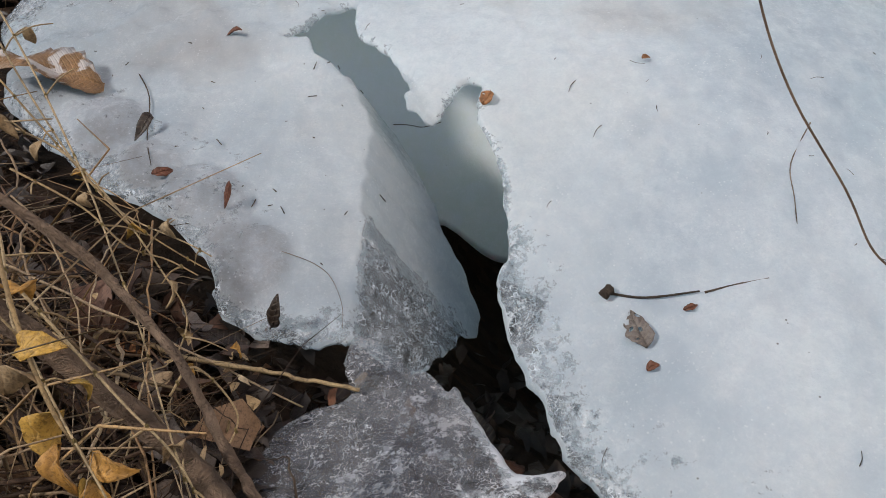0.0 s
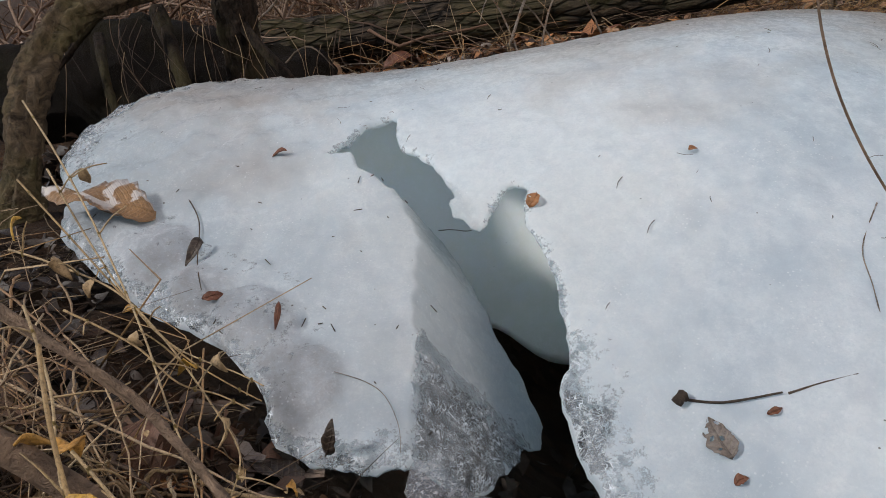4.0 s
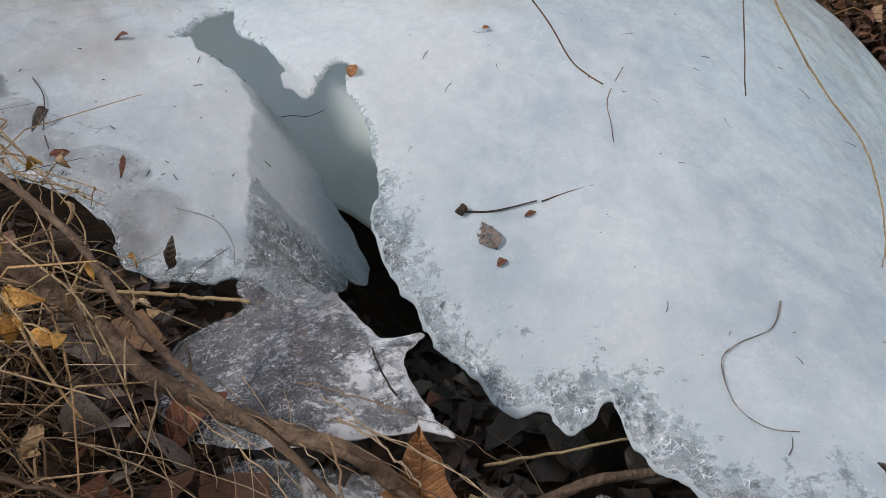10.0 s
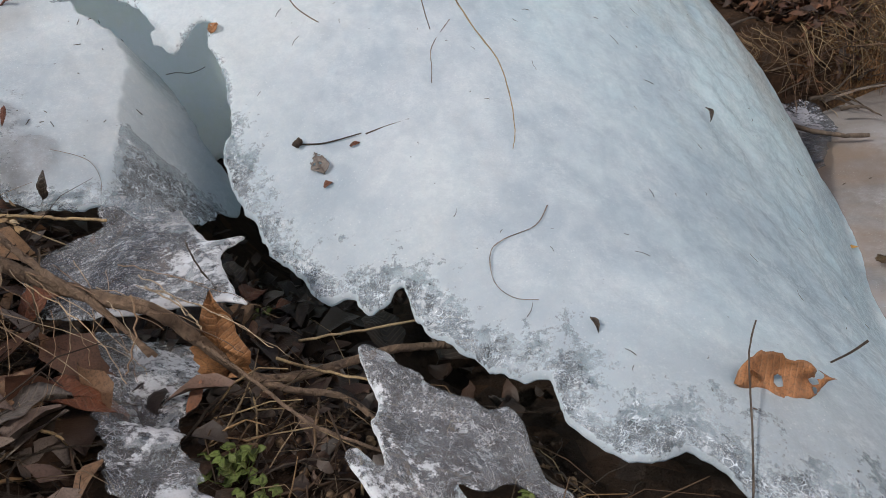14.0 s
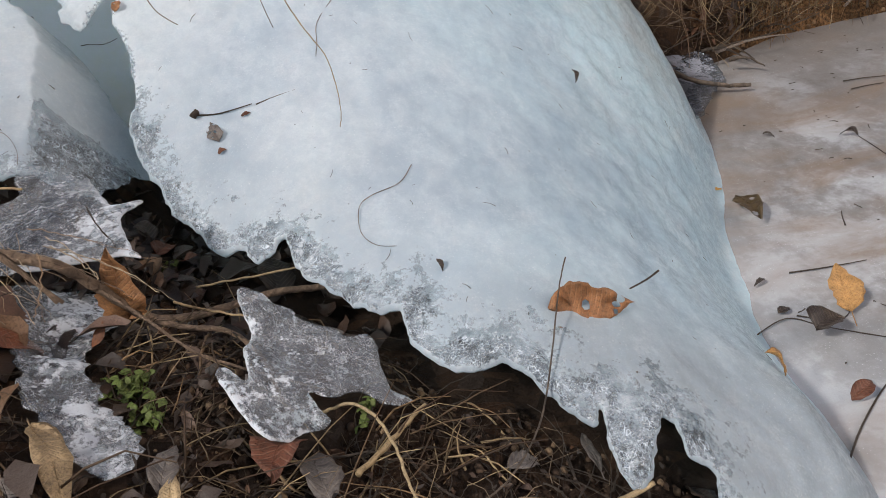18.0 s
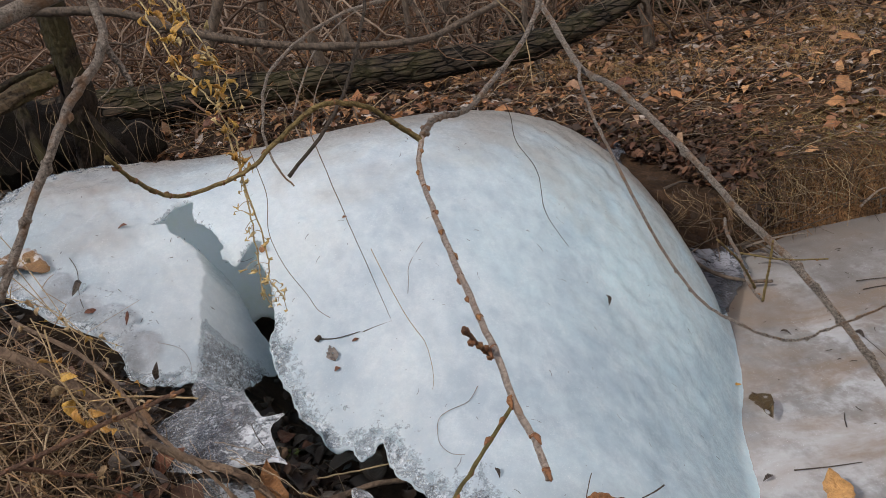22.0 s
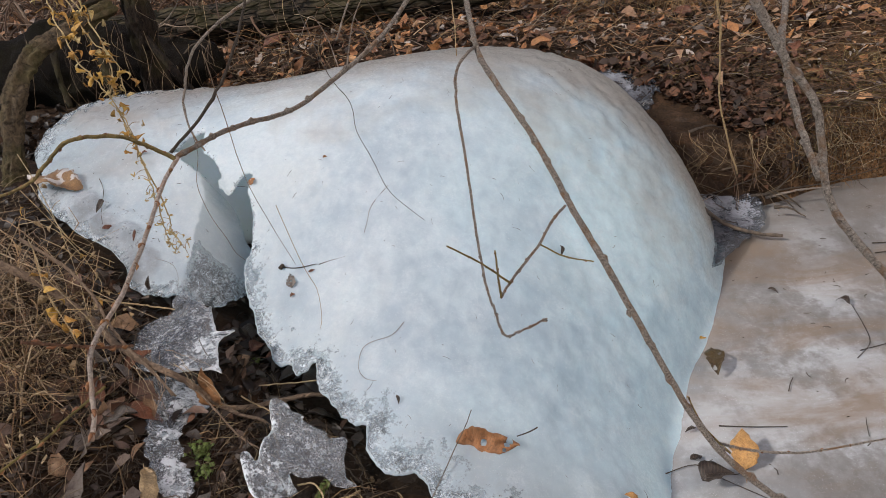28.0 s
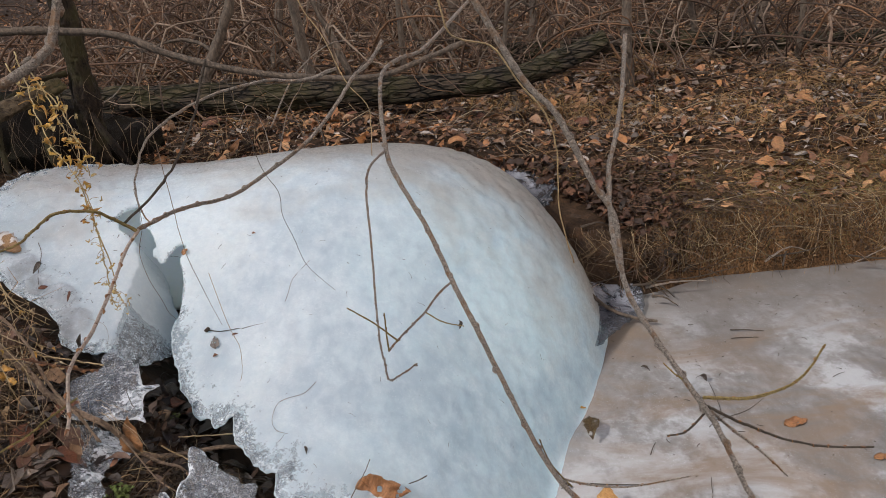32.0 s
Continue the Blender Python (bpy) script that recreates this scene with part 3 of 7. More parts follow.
def ground_top(x, y):
    """The near bank, the hollow under the shell, the stream bed and the far bank in one form."""
    near = 0.535 - 0.467 * x - 0.046 * y
    near = near - 0.4 * smooth(0.84, 1.12, x)
    near = 0.72 - 0.12 * np.log1p(np.exp(np.clip((0.72 - near) / 0.12, -30, 30)))
    near = near - 0.26 * np.exp(-(((x - 0.2) / 0.28) ** 2 + ((y - 1.62) / 0.42) ** 2))
    near = near - 0.065 * np.exp(-(((x - 0.30) / 0.18) ** 2 + ((y - 0.99) / 0.10) ** 2))
    near = near * (1 - smooth(1.3, 2.0, y) * smooth(-0.2, 0.5, x)) - 0.1 * smooth(1.3, 2.0, y) * smooth(-0.2, 0.5, x)
    foot = 2.10 + 0.11 * smooth(1.7, 2.2, x) - 0.06 * smooth(1.6, 0.9, x) + 0.45 * smooth(0.4, -0.6, x)
    level = 0.5 + 0.2 * smooth(1.8, 0.2, x) + 0.085 * np.maximum(0, y - 3.4)
    far = -0.14 + (level + 0.14) * (0.64 * smooth(foot + 0.07, foot + 0.21, y) + 0.36 * smooth(foot + 0.18, foot + 0.95, y))
    pit = 0.34 * np.exp(-(((x + 0.72) / 0.30) ** 2 + ((y - 2.45) / 0.24) ** 2))
    return np.maximum(np.maximum(near, far) - pit, -0.14)


# ---- ground, stream and ice ----
def axis(fine0, fine1, step, far0, far1, grow=1.22):
    mid = list(np.arange(fine0, fine1, step))
    left, s, v = [], step, fine0
    while v > far0:
        s *= grow
        v -= s
        left.append(v)
    right, s, v = [], step, mid[-1]
    while v < far1:
        s *= grow
        v += s
        right.append(v)
    return np.array(left[::-1] + mid + right)


def grid_faces(nx, ny):
    return [(j * nx + i, j * nx + i + 1, (j + 1) * nx + i + 1, (j + 1) * nx + i) for j in range(ny - 1) for i in range(nx - 1)]


gx, gy = np.meshgrid(axis(-1.4, 3.6, 0.025, -70, 70), axis(-0.4, 4.4, 0.025, -60, 90))
gz = ground_top(gx, gy)
gz = gz + 0.022 * relief_at(gx, gy, 5.0, 1.0) + 0.012 * relief_at(gx, gy, 22.0, 2.0)
ground_verts = np.stack([gx.ravel(), gy.ravel(), gz.ravel()], 1)
ground = part("ground", (ground_verts, grid_faces(gx.shape[1], gx.shape[0])), SOIL)
tagged(ground, "dark brown soil bank and forest floor by the stream", "ground", kind="structure")
GX, GY, GZ = gx[0], gy[:, 0], gz


def on_ground(x, y):
    i = min(max(int(np.searchsorted(GX, x)) - 1, 0), len(GX) - 2)
    j = min(max(int(np.searchsorted(GY, y)) - 1, 0), len(GY) - 2)
    a, b = (x - GX[i]) / (GX[i + 1] - GX[i]), (y - GY[j]) / (GY[j + 1] - GY[j])
    return float((GZ[j, i] * (1 - a) + GZ[j, i + 1] * a) * (1 - b) + (GZ[j + 1, i] * (1 - a) + GZ[j + 1, i + 1] * a) * b)


sx, sy = np.meshgrid(axis(0.7, 3.4, 0.03, 0.5, 14), axis(-0.3, 2.7, 0.03, -6, 3.0))
sz = 0.006 * relief_at(sx, sy, 3.0, 4.0) + 0.0015 * relief_at(sx, sy, 20.0, 6.0) - 0.012
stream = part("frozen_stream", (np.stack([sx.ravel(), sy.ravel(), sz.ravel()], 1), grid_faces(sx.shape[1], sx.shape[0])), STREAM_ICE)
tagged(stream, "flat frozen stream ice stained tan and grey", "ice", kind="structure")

# the broken edge of the shell, round the tip of the crack and down to the toe
SHELL_EDGE = [(-0.158, 1.672), (-0.138, 1.697), (-0.100, 1.734), (-0.067, 1.746), (-0.060, 1.696), (-0.044, 1.654), (-0.012, 1.630), (0.014, 1.582), (0.023, 1.557), (0.015, 1.545), (0.048, 1.505),
              (0.074, 1.528), (0.094, 1.556), (0.120, 1.551), (0.110, 1.506), (0.130, 1.446), (0.137, 1.390), (0.137, 1.326), (0.124, 1.308), (0.123, 1.270), (0.138, 1.212), (0.158, 1.175),
              (0.174, 1.123), (0.203, 1.092), (0.234, 1.038), (0.276, 1.024), (0.292, 0.998), (0.320, 1.007), (0.342, 1.009), (0.349, 0.958), (0.404, 0.891), (0.434, 0.857)]
TOE_EDGE = [(0.470, 0.842), (0.476, 0.790), (0.525, 0.735), (0.590, 0.728), (0.620, 0.680), (0.655, 0.635), (0.675, 0.655), (0.665, 0.600), (0.672, 0.565), (0.700, 0.572),
            (0.745, 0.635), (0.765, 0.636), (0.760, 0.595), (0.785, 0.578), (0.765, 0.525), (0.750, 0.42), (0.78, 0.28), (0.90, 0.18)]
FOOT = [(1.05, 0.35), (1.12, 0.7), (1.22, 1.0), (1.36, 1.25), (1.52, 1.5), (1.66, 1.85), (1.70, 2.15), (1.62, 2.45), (1.4, 2.62), (1.1, 2.74), (0.7, 2.8), (0.3, 2.74), (0.0, 2.5),
        (-0.23, 2.27), (-0.43, 2.13), (-0.55, 2.05), (-0.635, 1.92), (-0.650, 1.78), (-0.57, 1.66)]
SLAB_EDGE = [(-0.57, 1.66), (-0.53, 1.55), (-0.45, 1.47), (-0.36, 1.41), (-0.265, 1.355), (-0.20, 1.30), (-0.178, 1.25), (-0.14, 1.228), (-0.095, 1.218), (-0.05, 1.222), (-0.020, 1.232),
             (0.028, 1.278), (0.060, 1.350), (0.080, 1.392), (0.096, 1.442), (0.081, 1.480), (0.063, 1.500), (0.046, 1.523), (0.016, 1.588), (-0.030, 1.610), (-0.083, 1.632), (-0.118, 1.650), (-0.128, 1.674), (-0.158, 1.672)]


def ragged(line):
    w = np.array([(noise.noise(Vector((x * 48, y * 48, 1))) + 0.5 * noise.noise(Vector((x * 120, y * 120, 2))), noise.noise(Vector((x * 48, y * 48, 7))) + 0.5 * noise.noise(Vector((x * 120, y * 120, 8)))) for x, y in line])
    k = np.minimum(1, np.minimum(np.arange(len(line)), np.arange(len(line))[::-1]) / 3)
    return line + 0.0055 * w * ((line[:, 1] < 1.9) * k)[:, None]


shell_free = ragged(spline(SHELL_EDGE + TOE_EDGE + FOOT, 9))
slab_free = ragged(spline(SLAB_EDGE, 6))
seam = np.linspace((-0.57, 1.66), (-0.158, 1.672), 28)
shell_line = np.concatenate([shell_free, seam[1:-1]])
slab_line = np.concatenate([slab_free, seam[::-1][1:-1]])


# rounded lobes of murky ice at the foot of the sunken sheet: x, y, radius, height
LOBES = [(-0.383, 1.493, 0.062, 0.014), (-0.229, 1.382, 0.060, 0.016), (-0.162, 1.306, 0.055, 0.014), (-0.302, 1.428, 0.046, 0.012), (-0.455, 1.555, 0.060, 0.012), (-0.195, 1.285, 0.034, 0.010)]


def lobe_height(x, y):
    return np.max([h * np.sqrt(np.clip(1 - ((x - a) ** 2 + (y - b) ** 2) / r ** 2, 0, 1)) for a, b, r, h in LOBES], axis=0)


def mound_murk(x, y):
    """Brownish smooth ice in the lobes and along the foot of the sunken sheet."""
    lobes = np.max([0.85 * smooth(1.05, 0.85, np.hypot(x - a, y - b) / r) for a, b, r, h in LOBES], axis=0)
    foot = 0.95 * np.exp(-(near_curve(SLAB_EDGE[1:7], x, y) / 0.06) ** 2)
    return np.maximum(lobes, foot) * inside(slab_line, np.stack([x, y], 1))


def slab_height(x, y):
    gap = edge_distance([seam], np.stack([x, y], 1))
    w = smooth(0.0, 0.13, gap)
    return slab_top(x, y) * w + dome(x, y) * (1 - w) + lobe_height(x, y)


def near_curve(points, x, y):
    return edge_distance([spline(points, 4)], np.stack([x, y], 1))


def mound_clear(x, y, d):
    front = 0.95 * np.exp(-near_curve(SHELL_EDGE[18:] + TOE_EDGE[:1], x, y) / 0.045) * smooth(-0.003, 0.008, d)
    toe = 0.8 * np.exp(-(near_curve(TOE_EDGE[:13], x, y) / 0.075) ** 1.5) * (0.3 + 0.7 * smooth(0, 0.006, d))
    slab = np.exp(-(near_curve(SLAB_EDGE[1:10], x, y) / 0.035) ** 1.5) * 0.62
    lower_left = 0.22 * smooth(1.55, 1.42, y + 0.6 * (x + 0.2)) * smooth(-0.08, -0.18, x)
    fold = 0.05 * smooth(-0.040, -0.030, x) * smooth(1.58, 1.48, y) * (x < 0.105) + 0.8 * smooth(-0.040, -0.028, x) * smooth(1.43, 1.34, y) * (x < 0.105)
    inner = inside(slab_line, np.stack([x, y], 1))
    left = np.exp(-near_curve(FOOT[13:18], x, y) / 0.09) * 0.9
    sunken = 0.05 * smooth(0.0, 0.12, edge_distance([seam], np.stack([x, y], 1)))
    lip = 0.45 * np.exp(-near_curve(SHELL_EDGE[:19], x, y) / 0.012)
    on_slab = np.maximum(np.maximum(slab, lower_left), np.maximum(fold, sunken)) * inner
    on_shell = np.maximum(np.maximum(front, toe), lip) * ~inner
    return np.clip(np.maximum(np.maximum(on_slab, on_shell), left), 0, 1)


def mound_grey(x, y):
    """Grey ice and painted shade on the bent-down flap; the sunken sheet cast grey."""
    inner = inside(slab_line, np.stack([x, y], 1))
    # the flap's own shade goes into its colour as grey
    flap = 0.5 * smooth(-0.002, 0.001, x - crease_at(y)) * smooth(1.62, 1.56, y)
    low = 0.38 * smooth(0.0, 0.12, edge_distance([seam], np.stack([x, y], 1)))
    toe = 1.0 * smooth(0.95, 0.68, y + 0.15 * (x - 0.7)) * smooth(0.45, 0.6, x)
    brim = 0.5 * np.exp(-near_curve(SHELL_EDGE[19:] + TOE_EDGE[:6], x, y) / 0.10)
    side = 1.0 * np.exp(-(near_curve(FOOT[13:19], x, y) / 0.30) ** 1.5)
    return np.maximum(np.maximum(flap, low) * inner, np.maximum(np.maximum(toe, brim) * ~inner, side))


def mound_thick(x, y, d):
    return 0.014 + 0.05 * smooth(0.0, 0.25, d)


crease_y = np.arange(1.225, 1.60, 0.007)
crease_line = np.concatenate([np.stack([crease_at(crease_y) + off, crease_y], 1) for off in (-0.003, 0.0, 0.003)])
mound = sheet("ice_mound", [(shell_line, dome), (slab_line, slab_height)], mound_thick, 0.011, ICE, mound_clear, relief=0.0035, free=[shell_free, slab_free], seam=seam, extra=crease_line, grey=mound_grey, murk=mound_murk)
tagged(mound, "large domed mound of milky pale-blue ice with a broken jagged crack", "ice mound")


# the older sheet of ice inside, seen through the crack
def inner_wall():
    us, vs = np.linspace(0, 1, 36), np.linspace(0, 1, 22)
    verts = []
    for side in (0, 0.03):
        for v in vs:
            for u in us:
                x = -0.22 + 0.75 * u
                y = 1.86 + 0.04 * math.sin(3 * u) - 0.11 * v + side
                top = float(dome(x, y)) - 0.03
                low = max(0.06, 0.365 - 0.70 * max(0.0, x - 0.02)) + 0.012 * math.sin(40 * x)
                verts.append((x + 0.01 * noise.noise(Vector((u * 6, v * 5, 2))), y - 0.03 * math.sin(math.pi * v) * (1 - side), top + (low - top) * v))
    n = len(us) * len(vs)
    quad = grid_faces(len(us), len(vs))
    faces = [tuple(reversed(f)) for f in quad] + [tuple(i + n for i in f) for f in quad]
    m = len(us)
    ring = list(range(m)) + [m * j + m - 1 for j in range(1, len(vs))] + [n - 1 - i for i in range(1, m)] + [m * j for j in range(len(vs) - 2, 0, -1)]
    faces += [(ring[i], ring[(i + 1) % len(ring)], ring[(i + 1) % len(ring)] + n, ring[i] + n) for i in range(len(ring))]
    return np.array(verts), faces


tagged(part("inner_ice_wall", inner_wall(), INNER_ICE), "smooth grey-green older ice sheet deep inside the crack", "ice")

# the plate of ice below the slab, its rime on the bank, and the loose broken piece
PLATE = [(-0.030, 1.216), (-0.003, 1.212), (0.027, 1.171), (0.048, 1.162), (0.066, 1.137), (0.076, 1.141), (0.098, 1.090), (0.126, 1.041), (0.164, 1.045), (0.145, 1.012), (0.143, 0.990), (0.152, 0.954),
         (0.162, 0.925), (0.176, 0.900), (0.152, 0.910), (0.118, 0.912), (0.070, 0.905), (0.01, 0.915), (-0.06, 0.955), (-0.095, 1.02), (-0.10, 1.085), (-0.075, 1.125), (-0.03, 1.14), (-0.035, 1.18)]
plate = sheet("ice_plate", [(jagged(spline(PLATE, 7, True), 0.0025), lambda x, y: 0.532 - 0.11 * x - 0.10 * np.maximum(0, 1.0 - y) - 0.25 * np.maximum(0, 0.03 - x) * (y < 1.15))], lambda x, y, d: 0.008 + 0.012 * smooth(0, 0.05, d),
              0.010, CLEAR_ICE, lambda x, y, d: 0.58 + 0.38 * smooth(0.09, -0.03, x) - 0.35 * np.exp(-d / 0.004), relief=0.002)
tagged(plate, "thin frosted grey plate of broken ice over dead leaves", "ice plate")

CRUST = [(0.10, 0.955), (0.04, 0.95), (-0.012, 0.925), (0.002, 0.885), (0.018, 0.855), (0.030, 0.81), (0.052, 0.76), (0.064, 0.715), (0.088, 0.68), (0.105, 0.645), (0.142, 0.61), (0.165, 0.60), (0.185, 0.635), (0.165, 0.675), (0.138, 0.715), (0.116, 0.758), (0.106, 0.807), (0.113, 0.85), (0.124, 0.91)]


def on_bank(x, y, lift):
    return np.array([on_ground(a, b) for a, b in zip(np.ravel(x), np.ravel(y))]) + lift


crust = sheet("ice_crust", [(jagged(spline(CRUST, 7, True), 0.008), lambda x, y: on_bank(x, y, 0.028))], lambda x, y, d: 0.006 + 0.012 * smooth(0, 0.03, d), 0.010, CLEAR_ICE, lambda x, y, d: 0.44 + 0.34 * smooth(0.11, 0.05, x + 0.3 * (y - 0.75)) + 0.15 * np.exp(-d / 0.01), relief=0.004)
tagged(crust, "streak of white rime ice frozen onto the bank", "ice")

CHUNK = [(0.284, 0.878), (0.304, 0.875), (0.318, 0.859), (0.336, 0.863), (0.341, 0.848), (0.382, 0.838), (0.397, 0.817), (0.422, 0.837), (0.431, 0.812), (0.430, 0.771), (0.437, 0.741), (0.457, 0.727), (0.425, 0.705),
         (0.401, 0.717), (0.367, 0.698), (0.346, 0.699), (0.352, 0.683), (0.362, 0.666), (0.330, 0.645), (0.316, 0.627), (0.294, 0.631), (0.257, 0.706), (0.266, 0.722), (0.286, 0.710), (0.279, 0.771), (0.287, 0.804), (0.276, 0.853)]


def chunk_top(x, y):
    return 0.614 - 0.62 * x - 0.012 * y + 0.010 * np.sin(x * 27 + 1) * np.sin(y * 31) + 0.007 * np.sin(y * 46 + x * 20)


chunk = sheet("ice_chunk", [(jagged(spline(CHUNK, 7, True), 0.0015), chunk_top)], lambda x, y, d: 0.013 + 0.014 * smooth(0, 0.03, d), 0.007, CLEAR_ICE,
              lambda x, y, d: 0.72 + 0.20 * smooth(0.30, 0.42, x) - 0.3 * np.exp(-d / 0.003) - 0.10 * smooth(0.73, 0.69, y) * smooth(0.37, 0.34, x), relief=0.003, round_edge=0.011)
tagged(chunk, "loose broken chunk of clear frosted ice lying on the bank", "ice chunk")


# ---- logs ----
def log(name, points, r0, r1, label, mat=LOG, sides=40, category="log", gnarl=1.0):
    """A trunk with furrowed bark and a few snags along it."""
    rng = random.Random(len(points) + int(r0 * 1000))
    v, f = tube(points, r0, r1, sides, 22, 0.06, rng)
    centre = v.reshape(-1, sides, 3).mean(1).repeat(sides, 0)
    out = (v - centre) / (np.linalg.norm(v - centre, axis=1)[:, None] + 1e-9)
    lump = []
    for i in range(len(v)):
        a, along = 2 * math.pi * (i % sides) / sides, (i // sides) * 0.05
        w = Vector((math.cos(a), math.sin(a), along * 0.8))
        furrow = noise.noise(Vector((w.x * 5, w.y * 5, along * 2.2)))
        lump.append(0.22 * noise.noise(w * 1.6) + 0.16 * abs(furrow) + 0.08 * noise.noise(Vector((w.x * 12, w.y * 12, along * 9))))
    v = v + out * r0 * gnarl * np.array(lump)[:, None]
    return tagged(part(name, (v, f), mat), label, category)


# ---- plant helpers ----
def leaf_geo(length, width, rng, curl=0.25, fold=0.15, teeth=0.0, lobes=0, holes=0, n=9, tip=1.0):
    """A leaf along +x from its stalk, with a midrib fold, a curl along its length, an uneven rim and a little thickness;
    holes is how many ragged holes are eaten into it."""
    cols = 5
    if holes:
        n, cols = max(n, 22), 13
    ph, seed = rng.random() * 6, rng.random() * 50
    skew = rng.uniform(-0.12, 0.12)
    verts, flat = [], []
    for i in range(n + 1):
        s = i / n
        w = math.sin(math.pi * s ** (0.8 * tip)) ** 0.8 * width / 2
        if lobes:
            w *= 0.72 + 0.34 * math.sin(s * lobes * math.pi * 2 + ph)
        if teeth and i % 2:
            w *= 1 - teeth
        x = length * s
        z = curl * length * (math.sin(s * 2.4 + ph * 0.2) - 0.4 * s)
        bend = skew * length * math.sin(math.pi * s)
        for j in range(cols):
            k = 2 * j / (cols - 1) - 1
            side = w * (1 + 0.30 * noise.noise(Vector((s * 6, 3 if k > 0 else -3, seed))) + 0.14 * noise.noise(Vector((s * 19, 3 if k > 0 else -3, seed))))
            side = max(side, 0.0006)
            crumple = 0.16 * width * noise.noise(Vector((x / width * 2.2, k * 1.3, seed + 9)))
            verts.append((x, bend + k * side, z + fold * abs(k) * w + crumple + 0.05 * width * math.sin(ph + 7 * s + 3 * k)))
            flat.append((s * length, k * w))
    m = len(verts)
    verts, flat = np.array(verts), np.array(flat)
    gone = np.zeros(m, bool)
    for _ in range(int(holes)):
        s = rng.uniform(0.25, 0.85)
        centre = np.array((s * length, rng.uniform(-0.7, 0.7) * width / 2 * math.sin(math.pi * s)))
        a, e, turn = rng.uniform(0.03, 0.075) * length, rng.uniform(0.06, 0.13) * width, rng.uniform(-0.6, 0.6)
        d = flat - centre
        u, v = (d[:, 0] * math.cos(turn) + d[:, 1] * math.sin(turn)) / a, (d[:, 1] * math.cos(turn) - d[:, 0] * math.sin(turn)) / e
        rho = np.hypot(u, v) + 1e-6
        hit = rho < 1
        gone |= hit
        verts[hit, :2] += d[hit] * (1 / rho[hit] - 1)[:, None] * 0.9
    quad = []
    for i in range(n):
        for k in range(cols - 1):
            a = i * cols + k
            face = (a, a + 1, a + cols + 1, a + cols)
            if sum(gone[j] for j in face) < 3:
                quad.append(face)
    under = verts - np.array((0, 0, 0.0008))
    half = {(f[k], f[(k + 1) % 4]) for f in quad for k in range(4)}
    faces = quad + [tuple(i + m for i in reversed(f)) for f in quad] + [(b, a, a + m, b + m) for a, b in half if (b, a) not in half]
    return np.concatenate([verts, under]), faces


def light_leaf(length, width, rng):
    """A coarse curled leaf for litter: eight faces."""
    c, f, ph = rng.uniform(-0.35, 0.35), rng.uniform(-0.3, 0.5), rng.random() * 6
    verts = []
    for s, w in ((0, 0.06), (0.22, 0.7), (0.5, 1.0), (0.8, 0.65), (1, 0.05)):
        z = c * length * math.sin(s * 3)
        for k in (-1, 0, 1):
            verts.append((length * (s - 0.5 + rng.uniform(-0.07, 0.07) * abs(k)), k * w * rng.uniform(0.5, 1.25) * width / 2 + 0.25 * f * length * s * s, z + f * abs(k) * w * width / 2 + 0.08 * width * math.sin(ph + 6 * s + 2 * k)))
    return np.array(verts), [(i * 3 + k, i * 3 + k + 1, i * 3 + k + 4, i * 3 + k + 3) for i in range(4) for k in range(2)]


def moved(geo, m):
    v = np.asarray(geo[0], float)
    r = np.array(m.to_3x3())
    return v @ r.T + np.array(m.translation), geo[1]


def lay(fn, x, y, yaw, lift=0.003, pitch=0.0, roll=0.0):
    """A pose on the surface fn(x, y), turned with its slope."""
    h = 0.01
    fx = (fn(x + h, y) - fn(x - h, y)) / (2 * h)
    fy = (fn(x, y + h) - fn(x, y - h)) / (2 * h)
    nrm = Vector((-fx, -fy, 1)).normalized()
    m = nrm.to_track_quat("Z", "Y").to_matrix().to_4x4()
    want = Vector((math.cos(radians(yaw)), math.sin(radians(yaw)), 0))
    flat = (want - nrm * want.dot(nrm)).normalized()
    side = nrm.cross(flat)
    m = Matrix((flat, side, nrm)).transposed().to_4x4()
    m.translation = Vector((x, y, fn(x, y))) + nrm * lift
    return m @ pose(0, 0, 0, roll, pitch, 0)


def ice_z(x, y):
    return float(dome(np.array([x]), np.array([y]))[0])


def slab_z(x, y):
    return float(slab_height(np.array([x]), np.array([y]))[0])


def stream_z(x, y):
    return -0.010


def leaf_thing(m, length, width, mat, label, seed, category="leaf", group="", stalk=0.0, **shape):
    """A single leaf with its blade, midrib and stalk."""
    rng = random.Random(seed)
    base = new("dead_leaf")
    base.matrix_world = m
    geo = leaf_geo(length, width, rng, **shape)
    part("blade", geo, mat, base)
    v = np.asarray(geo[0])
    cols = 13 if shape.get("holes") else 5
    mid = [v[i * cols + cols // 2] + np.array((0, 0, 0.0006)) for i in range(0, len(v) // (2 * cols), 2)]
    if stalk:
        mid = [mid[0] + np.array((-stalk, 0, 0.1 * stalk))] + mid
    part("midrib", tube(mid, 0.0009, 0.0003, 5, 2), mat, base)
    return tagged(base, label, category, group)


def stick_on(name, fn, plan, r, mat, label, lift=0.002, group="", category="twig", rise=()):
    pts = [(x, y, fn(x, y) + r + lift + (rise[i] if i < len(rise) else 0)) for i, (x, y) in enumerate(plan)]
    return tagged(part(name, tube(pts, r, r * 0.6, 6, 5, 0.5, random.Random(3)), mat), label, category, group)


